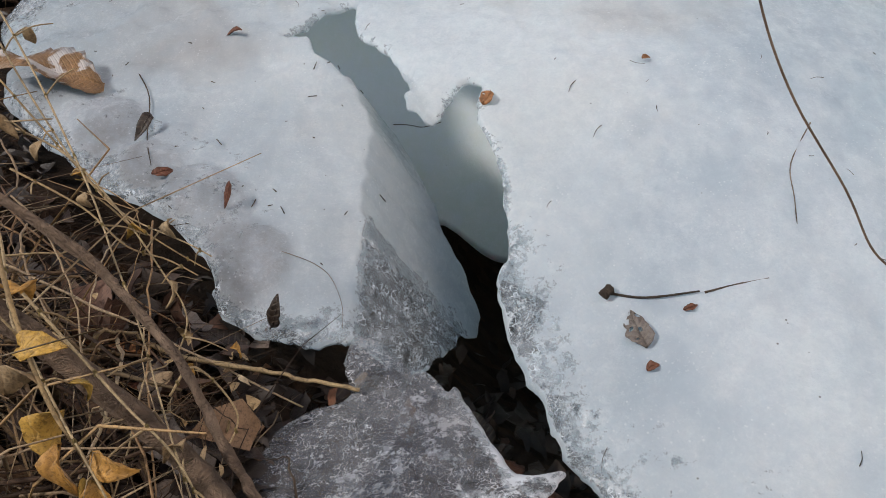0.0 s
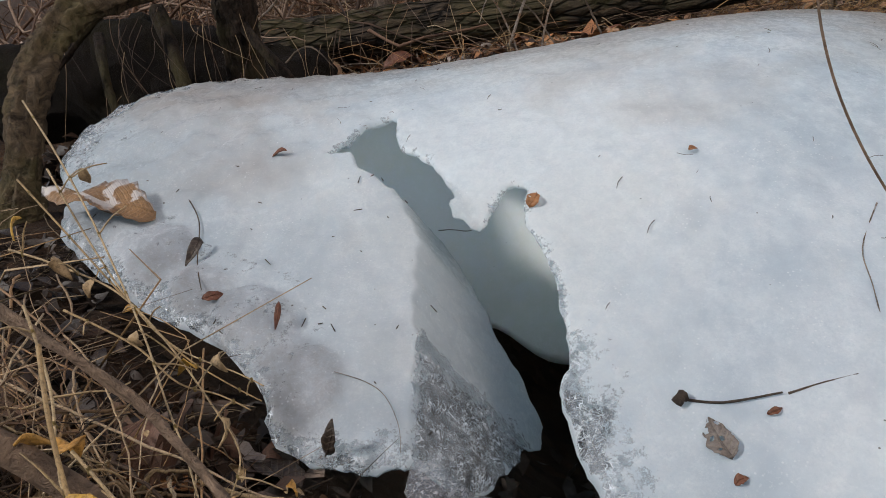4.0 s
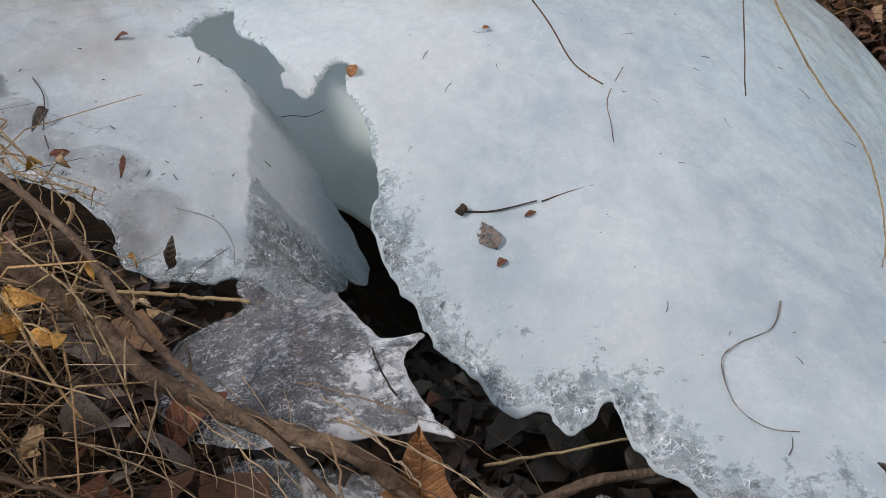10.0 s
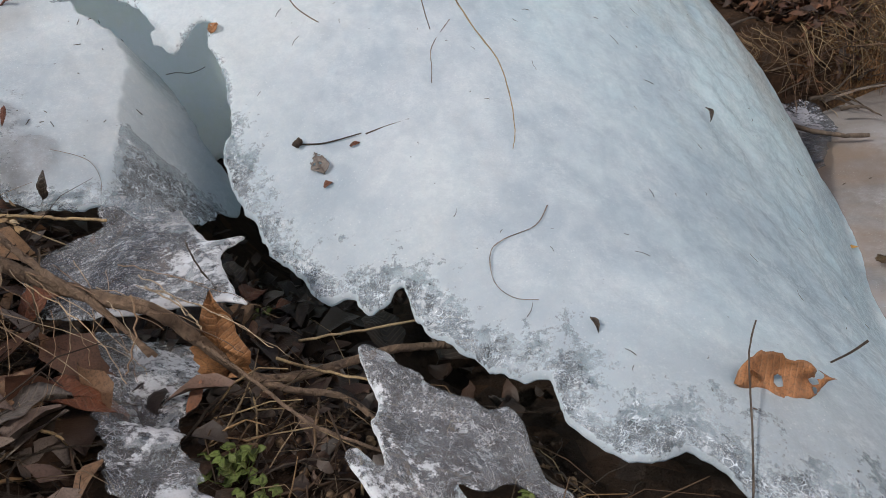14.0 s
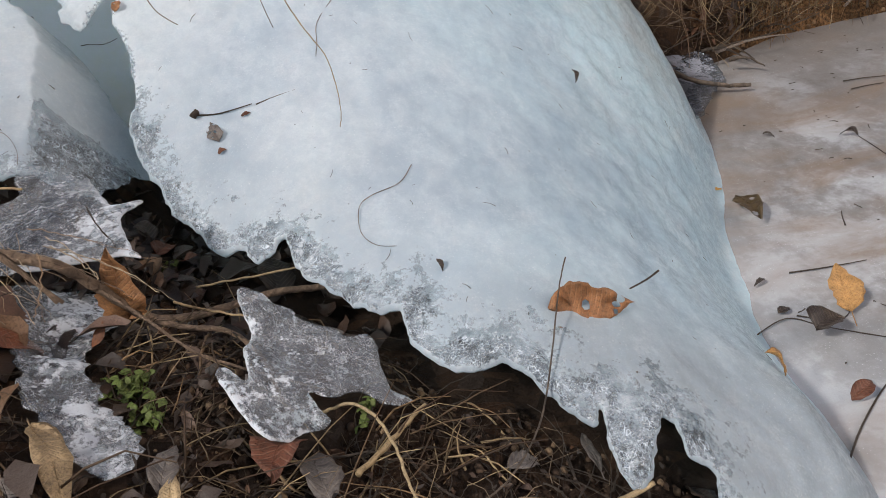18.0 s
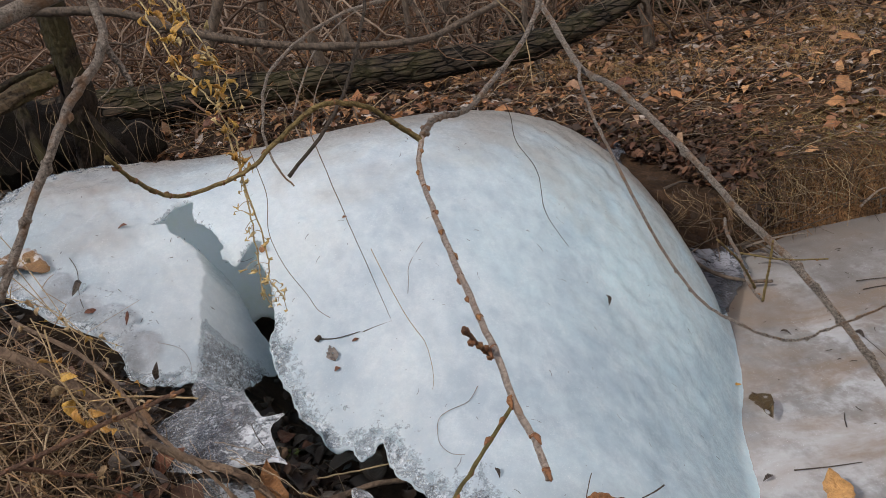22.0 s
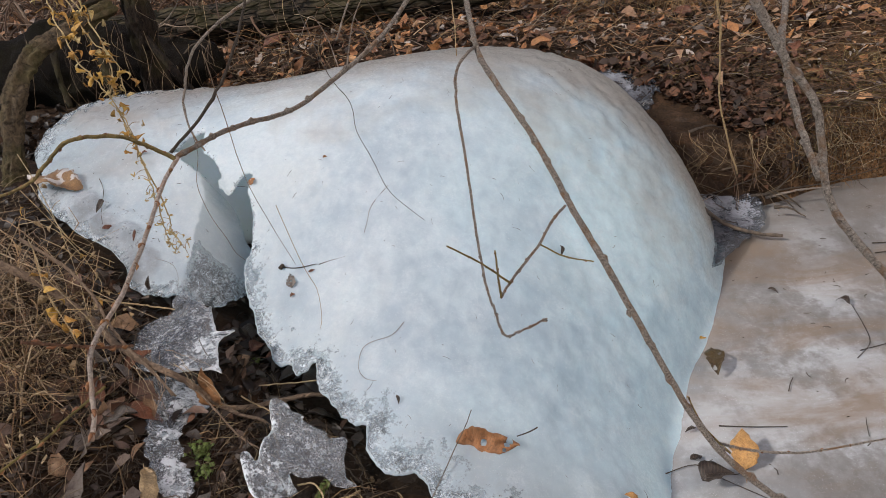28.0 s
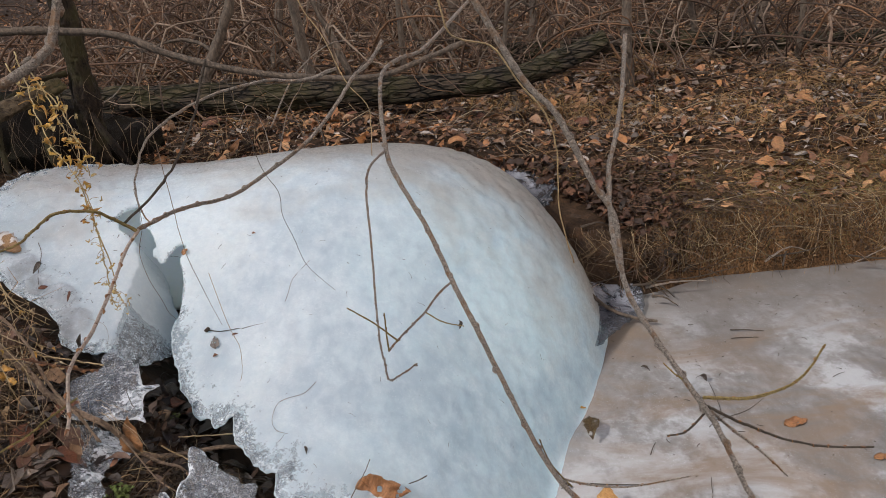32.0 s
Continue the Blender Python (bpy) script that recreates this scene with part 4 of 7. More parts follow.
def buds(points, r, rng, every=0.035, fat=1.0):
    """Small pointed buds set along a twig."""
    out = []
    c = spline(points, 6)
    run = 0.0
    for a, b in zip(c[:-1], c[1:]):
        run += float(np.linalg.norm(b - a))
        if run > every * rng.uniform(0.7, 1.3):
            run = 0.0
            ax = (b - a) / (np.linalg.norm(b - a) + 1e-9)
            out_dir = np.cross(ax, np.array([rng.uniform(-1, 1) for _ in range(3)]))
            out_dir /= np.linalg.norm(out_dir) + 1e-9
            p = a + out_dir * r * 0.8
            q = r * fat
            belly = p + out_dir * q * 0.35 + ax * q * 0.9
            tip = p + out_dir * q * rng.uniform(0.35, 0.7) + ax * q * rng.uniform(2.2, 3.0)
            scar = tube([a - ax * q * 0.35, a + ax * q * 0.25], r * 1.12, r * 1.08, 7, 1)
            out.append(joined([scar, tube([p - ax * q * 0.2, belly], q * 0.45, q * 0.78, 6, 2), tube([belly, tip], q * 0.78, q * 0.12, 6, 3)]))
    return out


def branch(parent, name, pts, r0, r1, mat, seed=1, knots=True, bud_mat=None, every=0.035, label="", fat=1.0):
    rng = random.Random(seed)
    ob = part(name, tube(pts, r0, r1, 9, 7, 0.16 if knots else 0.0, rng, min(0.0004, 0.14 * r0) if knots else 0.0), mat, parent, label)
    if bud_mat is not None:
        for g in buds(pts, (r0 + r1) / 2, rng, every, fat):
            part("bud", g, bud_mat, ob)
    return ob


BUD = leaf_material("bud_scale", [(0.22, 0.09, 0.04), (0.30, 0.14, 0.05)], 0.45)

PINK_BARK = bark("pink_bark", (0.34, 0.24, 0.19), (0.84, 0.71, 0.61), 300, 1.0, 0.0, 0.1, (0.56, 0.38, 0.27))
OLIVE_BARK = bark("olive_bark", (0.11, 0.085, 0.02), (0.30, 0.23, 0.06), 160, 1.0)
RED_BARK = bark("red_bark", (0.12, 0.05, 0.026), (0.34, 0.17, 0.10), 240, 1.0)

# ---- twigs that hang in front of the ice ----
willow = new("hanging_branch")
tagged(willow, "forked grey-brown willow branch with buds hanging over the ice", "branch")
branch(willow, "main_stem", [(0.837, 1.080, 1.303), (0.805, 1.050, 1.264), (0.771, 1.020, 1.243), (0.735, 0.960, 1.200), (0.679, 0.880, 1.149), (0.602, 0.780, 1.115), (0.555, 0.700, 1.105), (0.506, 0.600, 1.124), (0.478, 0.486, 1.136)], 0.0042, 0.0030, TWIG, 1, True, TWIG, 0.03)
low = branch(willow, "lower_stem", [(0.478, 0.487, 1.135), (0.468, 0.444, 1.116), (0.470, 0.375, 1.093), (0.474, 0.292, 1.074), (0.477, 0.219, 1.067), (0.480, 0.191, 1.044), (0.486, 0.173, 1.030), (0.487, 0.155, 1.018)], 0.0024, 0.0020, PINK_BARK, 2, True, BUD, 0.022, fat=1.2)
branch(willow, "side_twig", [(0.477, 0.484, 1.132), (0.455, 0.478, 1.155), (0.430, 0.462, 1.178), (0.396, 0.432, 1.189), (0.359, 0.436, 1.168), (0.325, 0.428, 1.148), (0.280, 0.394, 1.149), (0.271, 0.340, 1.179), (0.270, 0.308, 1.204)], 0.0026, 0.0013, YOUNG, 3, True, BUD, 0.02, "olive-yellow young twig")
branch(willow, "spur", [(0.482, 0.262, 1.034), (0.474, 0.235, 1.055), (0.465, 0.205, 1.082), (0.457, 0.176, 1.109)], 0.0014, 0.0013, RED_BARK, 4, True, BUD, 0.012, fat=2.4)
branch(willow, "young_twig", [(0.481, 0.206, 1.033), (0.454, 0.178, 1.024), (0.439, 0.166, 1.016), (0.425, 0.148, 1.015), (0.408, 0.126, 1.013), (0.394, 0.114, 1.007), (0.386, 0.116, 0.985), (0.379, 0.122, 0.955)], 0.0012, 0.0010, OLIVE_BARK, 5, True, BUD, 0.012, "olive-green young twig", 2.1)

long_branch = new("hanging_branch")
tagged(long_branch, "long grey willow branch drooping across the ice dome", "branch")
branch(long_branch, "main_stem", [(1.078, 1.849, 1.310), (0.926, 1.665, 1.205), (0.853, 1.494, 1.204), (0.813, 1.337, 1.194), (0.808, 1.192, 1.144), (0.818, 1.061, 1.064), (0.840, 0.943, 1.038), (0.896, 0.838, 0.955), (0.937, 0.746, 0.873), (0.971, 0.667, 0.816), (1.009, 0.601, 0.739), (1.050, 0.549, 0.650), (1.093, 0.509, 0.571), (1.150, 0.483, 0.507), (1.237, 0.470, 0.421)], 0.0054, 0.0046, TWIG, 6, True, TWIG, 0.05)
branch(long_branch, "side_twig", [(0.933, 0.782, 0.851), (0.905, 0.725, 0.855), (0.881, 0.655, 0.859), (0.851, 0.585, 0.866), (0.833, 0.540, 0.871), (0.821, 0.498, 0.878)], 0.0022, 0.0017, TWIG, 7, True, BUD, 0.025)
branch(long_branch, "twig_tip", [(0.834, 0.535, 0.874), (0.802, 0.512, 0.924), (0.765, 0.493, 0.967)], 0.0016, 0.0010, YOUNG, 8, True, BUD, 0.02)
branch(long_branch, "twig_tip", [(0.821, 0.498, 0.878), (0.822, 0.490, 0.918), (0.823, 0.485, 0.956)], 0.0016, 0.0010, YOUNG, 9, True, BUD, 0.02)
branch(long_branch, "twig_tip", [(0.881, 0.655, 0.859), (0.912, 0.605, 0.863), (0.949, 0.568, 0.871)], 0.0013, 0.0009, YOUNG, 10, True, BUD, 0.02)
branch(long_branch, "thin_twig", [(0.819, 1.060, 1.067), (0.784, 0.960, 1.057), (0.777, 0.890, 1.017), (0.783, 0.800, 0.948), (0.788, 0.700, 0.882), (0.796, 0.600, 0.839), (0.809, 0.520, 0.838), (0.821, 0.445, 0.857), (0.844, 0.410, 0.888), (0.873, 0.363, 0.935)], 0.0028, 0.0010, TWIG, 11, True, TWIG, 0.025)
branch(long_branch, "twig_tip", [(1.122, 0.513, 0.539), (1.088, 0.530, 0.580), (1.071, 0.558, 0.619)], 0.0018, 0.0011, YOUNG, 12, True, BUD, 0.02)
branch(long_branch, "twig_tip", [(1.111, 0.526, 0.547), (1.156, 0.516, 0.537), (1.235, 0.514, 0.525), (1.348, 0.524, 0.527)], 0.0024, 0.0013, TWIG, 13, True, BUD, 0.03)

right = new("hanging_branch")
tagged(right, "forked willow branch with several twigs above the frozen stream", "branch")
branch(right, "main_stem", [(0.999, 0.605, 1.420), (1.043, 0.582, 1.334), (1.079, 0.563, 1.274), (1.111, 0.553, 1.240), (1.140, 0.534, 1.183), (1.166, 0.514, 1.124), (1.193, 0.497, 1.075), (1.200, 0.458, 0.978), (1.216, 0.371, 0.942), (1.234, 0.288, 0.917), (1.247, 0.254, 0.899), (1.257, 0.214, 0.880), (1.262, 0.167, 0.858), (1.268, 0.119, 0.836)], 0.0052, 0.0033, TWIG, 14, True, TWIG, 0.045)
branch(right, "upper_stem", [(1.384, 1.139, 1.257), (1.365, 1.076, 1.228), (1.319, 0.930, 1.154), (1.271, 0.803, 1.101), (1.244, 0.733, 1.076), (1.210, 0.585, 1.030), (1.198, 0.485, 0.994)], 0.0048, 0.0040, TWIG, 15, True, TWIG, 0.05)
branch(right, "side_twig", [(1.248, 0.258, 0.908), (1.283, 0.260, 0.901), (1.315, 0.261, 0.898), (1.354, 0.268, 0.901), (1.381, 0.275, 0.908), (1.400, 0.283, 0.920), (1.427, 0.300, 0.944)], 0.0024, 0.0013, YOUNG, 16, True, BUD, 0.02, "olive-yellow young twig")
branch(right, "side_twig", [(1.253, 0.253, 0.897), (1.287, 0.247, 0.876), (1.318, 0.243, 0.860), (1.355, 0.239, 0.842), (1.411, 0.236, 0.826), (1.474, 0.236, 0.818)], 0.0022, 0.0013, DARK_TWIG, 17, True, BUD, 0.02)
branch(right, "side_twig", [(1.256, 0.251, 0.892), (1.280, 0.242, 0.868), (1.303, 0.235, 0.848), (1.328, 0.226, 0.825), (1.351, 0.217, 0.800)], 0.0022, 0.0013, TWIG, 18, True, BUD, 0.02)
branch(right, "side_twig", [(1.247, 0.249, 0.889), (1.229, 0.240, 0.878), (1.215, 0.236, 0.871), (1.194, 0.233, 0.872)], 0.0016, 0.0011, DARK_TWIG, 19, True, BUD, 0.012)
branch(right, "side_twig", [(1.234, 0.287, 0.916), (1.219, 0.291, 0.928), (1.207, 0.297, 0.941)], 0.0013, 0.0009, YOUNG, 20, True, BUD, 0.012)

near_left = new("hanging_branch")
tagged(near_left, "slender grey twig hanging beside the dry vine", "branch")
branch(near_left, "main_stem", [(0.235, 0.536, 1.377), (0.234, 0.520, 1.337), (0.232, 0.503, 1.308), (0.238, 0.478, 1.262), (0.210, 0.447, 1.225), (0.183, 0.408, 1.178), (0.151, 0.349, 1.110)], 0.0042, 0.0030, TWIG, 21, True, TWIG, 0.03)
branch(near_left, "side_twig", [(0.238, 0.478, 1.262), (0.245, 0.477, 1.243), (0.250, 0.473, 1.226)], 0.0028, 0.0018, TWIG, 22)
red_twig = new("hanging_twig")
tagged(red_twig, "thin reddish-brown willow twig hanging over the bank straw", "twig")
branch(red_twig, "main_stem", [(-0.12, 0.40, 0.90), (-0.02, 0.345, 0.945), (0.09, 0.294, 0.995), (0.181, 0.247, 1.041), (0.25, 0.215, 1.075), (0.311, 0.182, 1.105)], 0.0024, 0.0010, RED_BARK, 24, True, BUD, 0.018)
branch(red_twig, "side_twig", [(0.17, 0.253, 1.036), (0.19, 0.262, 1.018), (0.207, 0.268, 1.004)], 0.0018, 0.0010, RED_BARK, 25, True, BUD, 0.015)
upper_left = new("hanging_branch")
tagged(upper_left, "thick bent grey willow twig above the hollow", "branch")
branch(upper_left, "main_stem", [(0.288, 0.877, 1.498), (0.277, 0.847, 1.436), (0.267, 0.819, 1.389), (0.255, 0.805, 1.369), (0.202, 0.768, 1.334), (0.143, 0.730, 1.314), (0.041, 0.654, 1.280)], 0.0075, 0.0085, TWIG, 23, True, TWIG, 0.05)


def lone_stem(name, pts, r0, r1, mat, label, seed, category="twig", group="", knots=True):
    return tagged(part(name, tube(pts, r0, r1, 7, 6, 0.3 if knots else 0.0, random.Random(seed), min(0.0008, 0.3 * r0) if knots else 0.0), mat), label, category, group)


lone_stem("drooping_twig", [(0.702, 1.295, 1.223), (0.615, 1.254, 1.208), (0.529, 1.217, 1.221), (0.394, 1.137, 1.202), (0.303, 1.056, 1.154), (0.278, 1.005, 1.103), (0.277, 0.954, 1.039), (0.305, 0.925, 0.990)], 0.0045, 0.0014, TWIG, "thin curved grey twig drooping over the crack", 31)
lone_stem("drooping_twig", [(0.489, 0.952, 1.315), (0.473, 0.928, 1.265), (0.459, 0.903, 1.218), (0.422, 0.858, 1.145), (0.377, 0.817, 1.090), (0.319, 0.776, 1.046)], 0.0022, 0.0026, DARK_TWIG, "short dark twig hanging above the crack", 32)
lone_stem("vine_strand", [(0.616, 1.336, 1.431), (0.639, 1.324, 1.365), (0.679, 1.306, 1.300), (0.722, 1.272, 1.196), (0.770, 1.257, 1.133), (0.775, 1.237, 1.083), (0.770, 1.207, 1.014)], 0.0014, 0.0010, STRAW_PALE, "pale dry vine stem hanging in the air", 33)
lone_stem("vine_strand", [(0.939, 0.612, 1.469), (0.954, 0.611, 1.409), (0.971, 0.615, 1.353), (1.032, 0.634, 1.329), (1.075, 0.641, 1.266), (1.115, 0.644, 1.212), (1.133, 0.645, 1.147), (1.134, 0.641, 1.046), (1.157, 0.635, 0.940)], 0.0016, 0.0011, STRAW_PALE, "pale dry vine stem twined along the willow branch", 34)
lone_stem("long_bough", [(-0.9, 2.40, 1.33), (-0.636, 2.421, 1.318), (-0.485, 2.445, 1.300), (-0.293, 2.468, 1.262), (-0.102, 2.469, 1.169), (0.182, 2.482, 1.072), (0.440, 2.506, 1.020), (0.711, 2.541, 0.993), (0.90, 2.60, 1.03), (1.10, 2.70, 1.08)], 0.016, 0.011, STEM, "long dark bough lying across the back of the mound", 35, "bough")
lone_stem("drooping_straw", [(0.33, 1.0, 1.15), (0.345, 0.965, 1.059), (0.372, 0.90, 0.94), (0.39, 0.897, 0.844), (0.408, 0.912, 0.736)], 0.0008, 0.0004, ROOT, "thin brown stem drooping before the ice", 36)
lone_stem("drooping_straw", [(0.40, 0.93, 0.86), (0.424, 0.893, 0.780), (0.439, 0.872, 0.742), (0.455, 0.855, 0.712), (0.459, 0.838, 0.682), (0.457, 0.825, 0.657), (0.452, 0.818, 0.642)], 0.0007, 0.0004, STRAW_PALE, "thin straw-coloured stem drooping before the ice", 37)

# the dry vine with yellow seed leaves
VINE_STEM = leaf_material("vine_stem", [(0.58, 0.44, 0.22), (0.52, 0.38, 0.18)], 0.6)
PALE_LEAF = leaf_material("pale_yellow_leaf", [(0.62, 0.42, 0.14), (0.66, 0.52, 0.26)], 0.6)
vine = new("dry_vine")
tagged(vine, "dry pale vine with small withered yellow leaves hanging down", "vine")
VINE = [[(0.167, 0.870, 1.371), (0.178, 0.856, 1.319), (0.195, 0.826, 1.257), (0.217, 0.804, 1.201), (0.248, 0.790, 1.153), (0.263, 0.786, 1.095), (0.251, 0.798, 1.045)],
        [(0.183, 0.865, 1.344), (0.210, 0.853, 1.288), (0.232, 0.830, 1.233), (0.263, 0.823, 1.192), (0.272, 0.798, 1.142)],
        [(0.153, 0.855, 1.353), (0.169, 0.848, 1.312), (0.210, 0.856, 1.293), (0.241, 0.839, 1.239), (0.258, 0.815, 1.184), (0.251, 0.787, 1.143)],
        [(0.253, 0.792, 1.124), (0.255, 0.797, 1.05), (0.251, 0.802, 0.98), (0.243, 0.804, 0.915), (0.239, 0.805, 0.884), (0.244, 0.803, 0.856)],
        [(0.255, 0.790, 1.10), (0.260, 0.797, 0.99), (0.258, 0.802, 0.93), (0.253, 0.803, 0.900), (0.259, 0.800, 0.880), (0.267, 0.797, 0.862)]]
rng = random.Random(41)
for k, line in enumerate(VINE):
    stem = part("stem", tube(line, 0.0013, 0.0008, 6, 6, 0.3, rng, 0.001), VINE_STEM, vine)
    c = spline(line, 8)
    for i in range(4, len(c), 2):
        d = Vector((rng.uniform(-1, 1), rng.uniform(-1, 1), rng.uniform(-1.2, 0.6))).normalized()
        e = Vector(c[i]) + d * rng.uniform(0.005, 0.026)
        tw = part("tendril", tube([tuple(c[i]), tuple((Vector(c[i]) + e) / 2 + Vector((0, 0, 0.004))), tuple(e)], 0.0006, 0.0004, 4, 3), STRAW_PALE, stem)
        m = Matrix.Translation(e) @ pose(0, 0, 0, rng.uniform(-180, 180), rng.uniform(-30, 100), rng.uniform(0, 360))
        part("withered_leaf", moved(leaf_geo(rng.uniform(0.005, 0.015) * (1.0 if k < 3 else 0.75), rng.uniform(0.004, 0.009), rng, 0.7, 0.9, n=6, lobes=rng.choice((0, 1, 2))), m), YELLOW_LEAF if rng.random() < 0.6 and k < 3 else PALE_LEAF, stem)

for line in VINE[:3]:
    for q in spline(line, 8)[14::7]:
        for _ in range(4):
            m = Matrix.Translation(Vector(q) + Vector([rng.gauss(0, 0.006) for _ in range(3)])) @ pose(0, 0, 0, rng.uniform(-180, 180), rng.uniform(-60, 100), rng.uniform(0, 360))
            part("yellow_leaf", moved(leaf_geo(rng.uniform(0.011, 0.020), rng.uniform(0.007, 0.012), rng, 0.6, 0.8, n=6, lobes=rng.choice((0, 1, 2))), m), YELLOW_LEAF, vine)

FROZEN_STEM = bark("frozen_stem", (0.03, 0.02, 0.015), (0.50, 0.40, 0.32), 70, 1.0, 0.0, 0.5, (0.55, 0.53, 0.52))

# ---- things on the ice ----
leaf_thing(lay(slab_z, -0.395, 1.560, 185, 0.006, 0), 0.150, 0.105, FROSTED_LEAF, "tan leaf with torn frosted patches frozen into the ice slab", 51, curl=0.03, fold=0.06, teeth=0.16, n=20)
leaf_thing(lay(slab_z, -0.318, 1.505, 265, 0.006, -8), 0.038, 0.016, DARK_LEAF, "small dark curled leaf stuck in the slab", 52, curl=0.3, fold=0.6)
leaf_thing(lay(slab_z, -0.285, 1.405, 30, 0.004), 0.026, 0.015, RED_LEAF, "small red-brown leaf bit in the slab", 53)
leaf_thing(lay(slab_z, -0.192, 1.395, 280, 0.005), 0.032, 0.008, RED_LEAF, "narrow red-brown leaf edge standing in the slab", 54)
leaf_thing(lay(slab_z, -0.118, 1.228, 70, 0.004, -62), 0.042, 0.016, DARK_LEAF, "pointed dark leaf standing at the slab's foot", 55, curl=0.1, fold=0.5)
leaf_thing(lay(ice_z, -0.222, 1.67, 175, 0.004), 0.026, 0.010, RED_LEAF, "small brown leaf curl on the ice", 56, fold=0.7)
leaf_thing(lay(ice_z, 0.118, 1.512, 60, 0.003), 0.024, 0.018, ORANGE_LEAF, "torn brown leaf scrap at the edge of the crack", 57, holes=1)
leaf_thing(lay(ice_z, 0.267, 1.205, 100, 0.002), 0.044, 0.026, GREY_LEAF, "half-decayed leaf skeleton stuck on the ice", 58, curl=0.05, fold=0.05, holes=9)
leaf_thing(lay(ice_z, 0.262, 1.185, 20, 0.003), 0.014, 0.010, RED_LEAF, "small brown leaf scrap on the ice", 59)
leaf_thing(lay(ice_z, 0.309, 1.236, 20, 0.002), 0.016, 0.007, RED_LEAF, "small brown leaf scrap on the ice", 60)
leaf_thing(lay(ice_z, 0.948, 1.408, 290, 0.004), 0.030, 0.011, DARK_LEAF, "small black leaf on the ice flank", 61, fold=0.6)
leaf_thing(lay(ice_z, 0.54, 0.898, 285, 0.003), 0.018, 0.007, DARK_LEAF, "small dark seed husk on the ice", 62, fold=0.7)
leaf_thing(lay(ice_z, 0.33, 1.56, 10, 0.003), 0.012, 0.008, ORANGE_LEAF, "small brown leaf scrap on the ice", 63)
stick_on("knotted_twig", ice_z, [(0.237, 1.261), (0.274, 1.251), (0.329, 1.251)], 0.0016, DARK_TWIG, "dark thin twig with a knot lying on the ice")
knot = tagged(part("seed_head", moved(tube([(-0.006, 0, 0.003), (0, 0, 0.006), (0.006, 0, 0.003)], 0.006, 0.004, 8, 4, 0.8, random.Random(2)), lay(ice_z, 0.236, 1.262, 40)), DARK_TWIG), "small dark dried seed head on the ice", "seed head")
stick_on("grey_twig", ice_z, [(0.335, 1.252), (0.366, 1.257), (0.403, 1.262)], 0.0011, STEM, "faint grey twig half frozen into the ice", -0.001)
stick_on("bent_twig", ice_z, [(0.514, 1.46), (0.47, 1.399), (0.459, 1.353), (0.447, 1.304)], 0.0008, FROZEN_STEM, "thin bent twig half frozen into the ice", -0.0006)
stick_on("curved_hair_twig", slab_z, [(-0.118, 1.314), (-0.085, 1.31), (-0.063, 1.293), (-0.048, 1.261), (-0.045, 1.232)], 0.0005, FROZEN_STEM, "hair-thin curved stem on the ice slab", 0.0025)
lone_stem("hair_twig", [(-0.032, 1.765, 0.573), (-0.010, 1.755, 0.575), (0.02, 1.750, 0.570), (0.05, 1.748, 0.577)], 0.0007, 0.0006, DARK_TWIG, "hair-thin dark stem on the inner ice", 64)
stick_on("curled_stem", ice_z, [(0.552, 1.081), (0.525, 1.049), (0.479, 1.035), (0.456, 1.019), (0.449, 0.977), (0.465, 0.949), (0.493, 0.938)], 0.0008, FROZEN_STEM, "thin curled brown stem lying on the ice", 0.001)
lone_stem("vine_strand", [(0.50, 1.0, 1.30), (0.548, 0.908, 1.20), (0.596, 0.801, 1.123), (0.623, 0.784, 1.078), (0.626, 0.768, 1.036), (0.645, 0.745, 0.995), (0.656, 0.767, 0.926), (0.695, 0.805, 0.849)], 0.0007, 0.0004, DARK_TWIG, "long wavy thread-like dead stem hanging over the ice", 38)
lone_stem("drooping_straw", [(0.233, 1.05, 1.033), (0.242, 1.03, 0.99), (0.247, 1.01, 0.955), (0.240, 0.98, 0.912), (0.245, 0.966, 0.877), (0.258, 0.951, 0.841), (0.280, 0.934, 0.802), (0.291, 0.924, 0.777), (0.301, 0.919, 0.766), (0.310, 0.915, 0.759)], 0.00065, 0.0005, ROOT, "hair-thin brown stem hanging before the ice", 39, knots=False)
stick_on("leaf_stalk", slab_z, [(-0.36, 1.60), (-0.33, 1.55), (-0.31, 1.47), (-0.29, 1.42)], 0.0010, STEM, "thin stalk frozen in the slab")

rng = random.Random(71)
bits = []
for _ in range(210):
    x, y = rng.uniform(-0.5, 1.35), rng.uniform(0.75, 2.3)
    z = ice_z(x, y)
    if z < 0.06 or (x < 0.16 and y < 1.6):
        continue
    a, ln = rng.uniform(0, 6.28), rng.choice((0.004, 0.006, 0.009, 0.014, 0.02))
    r = rng.uniform(0.0003, 0.0006)
    pts = [(x + s * ln * math.cos(a + 0.4 * s), y + s * ln * math.sin(a + 0.4 * s)) for s in (-0.5, 0, 0.5)]
    bits.append(tube([(px, py, ice_z(px, py) + 0.002) for px, py in pts], r, r * 0.6, 5, 2))
for _ in range(50):
    x, y = rng.uniform(-0.5, 0.0), rng.uniform(1.26, 1.66)
    a, ln = rng.uniform(0, 6.28), rng.choice((0.003, 0.006, 0.012))
    pts = [(x + s * ln * math.cos(a), y + s * ln * math.sin(a)) for s in (-0.5, 0, 0.5)]
    bits.append(tube([(px, py, slab_z(px, py) + 0.002) for px, py in pts], 0.0008, 0.0005, 5, 2))
tagged(part("ice_debris", joined(bits), DARK_TWIG), "scattered dark needles and bark crumbs on the ice", "debris", kind="stuff")

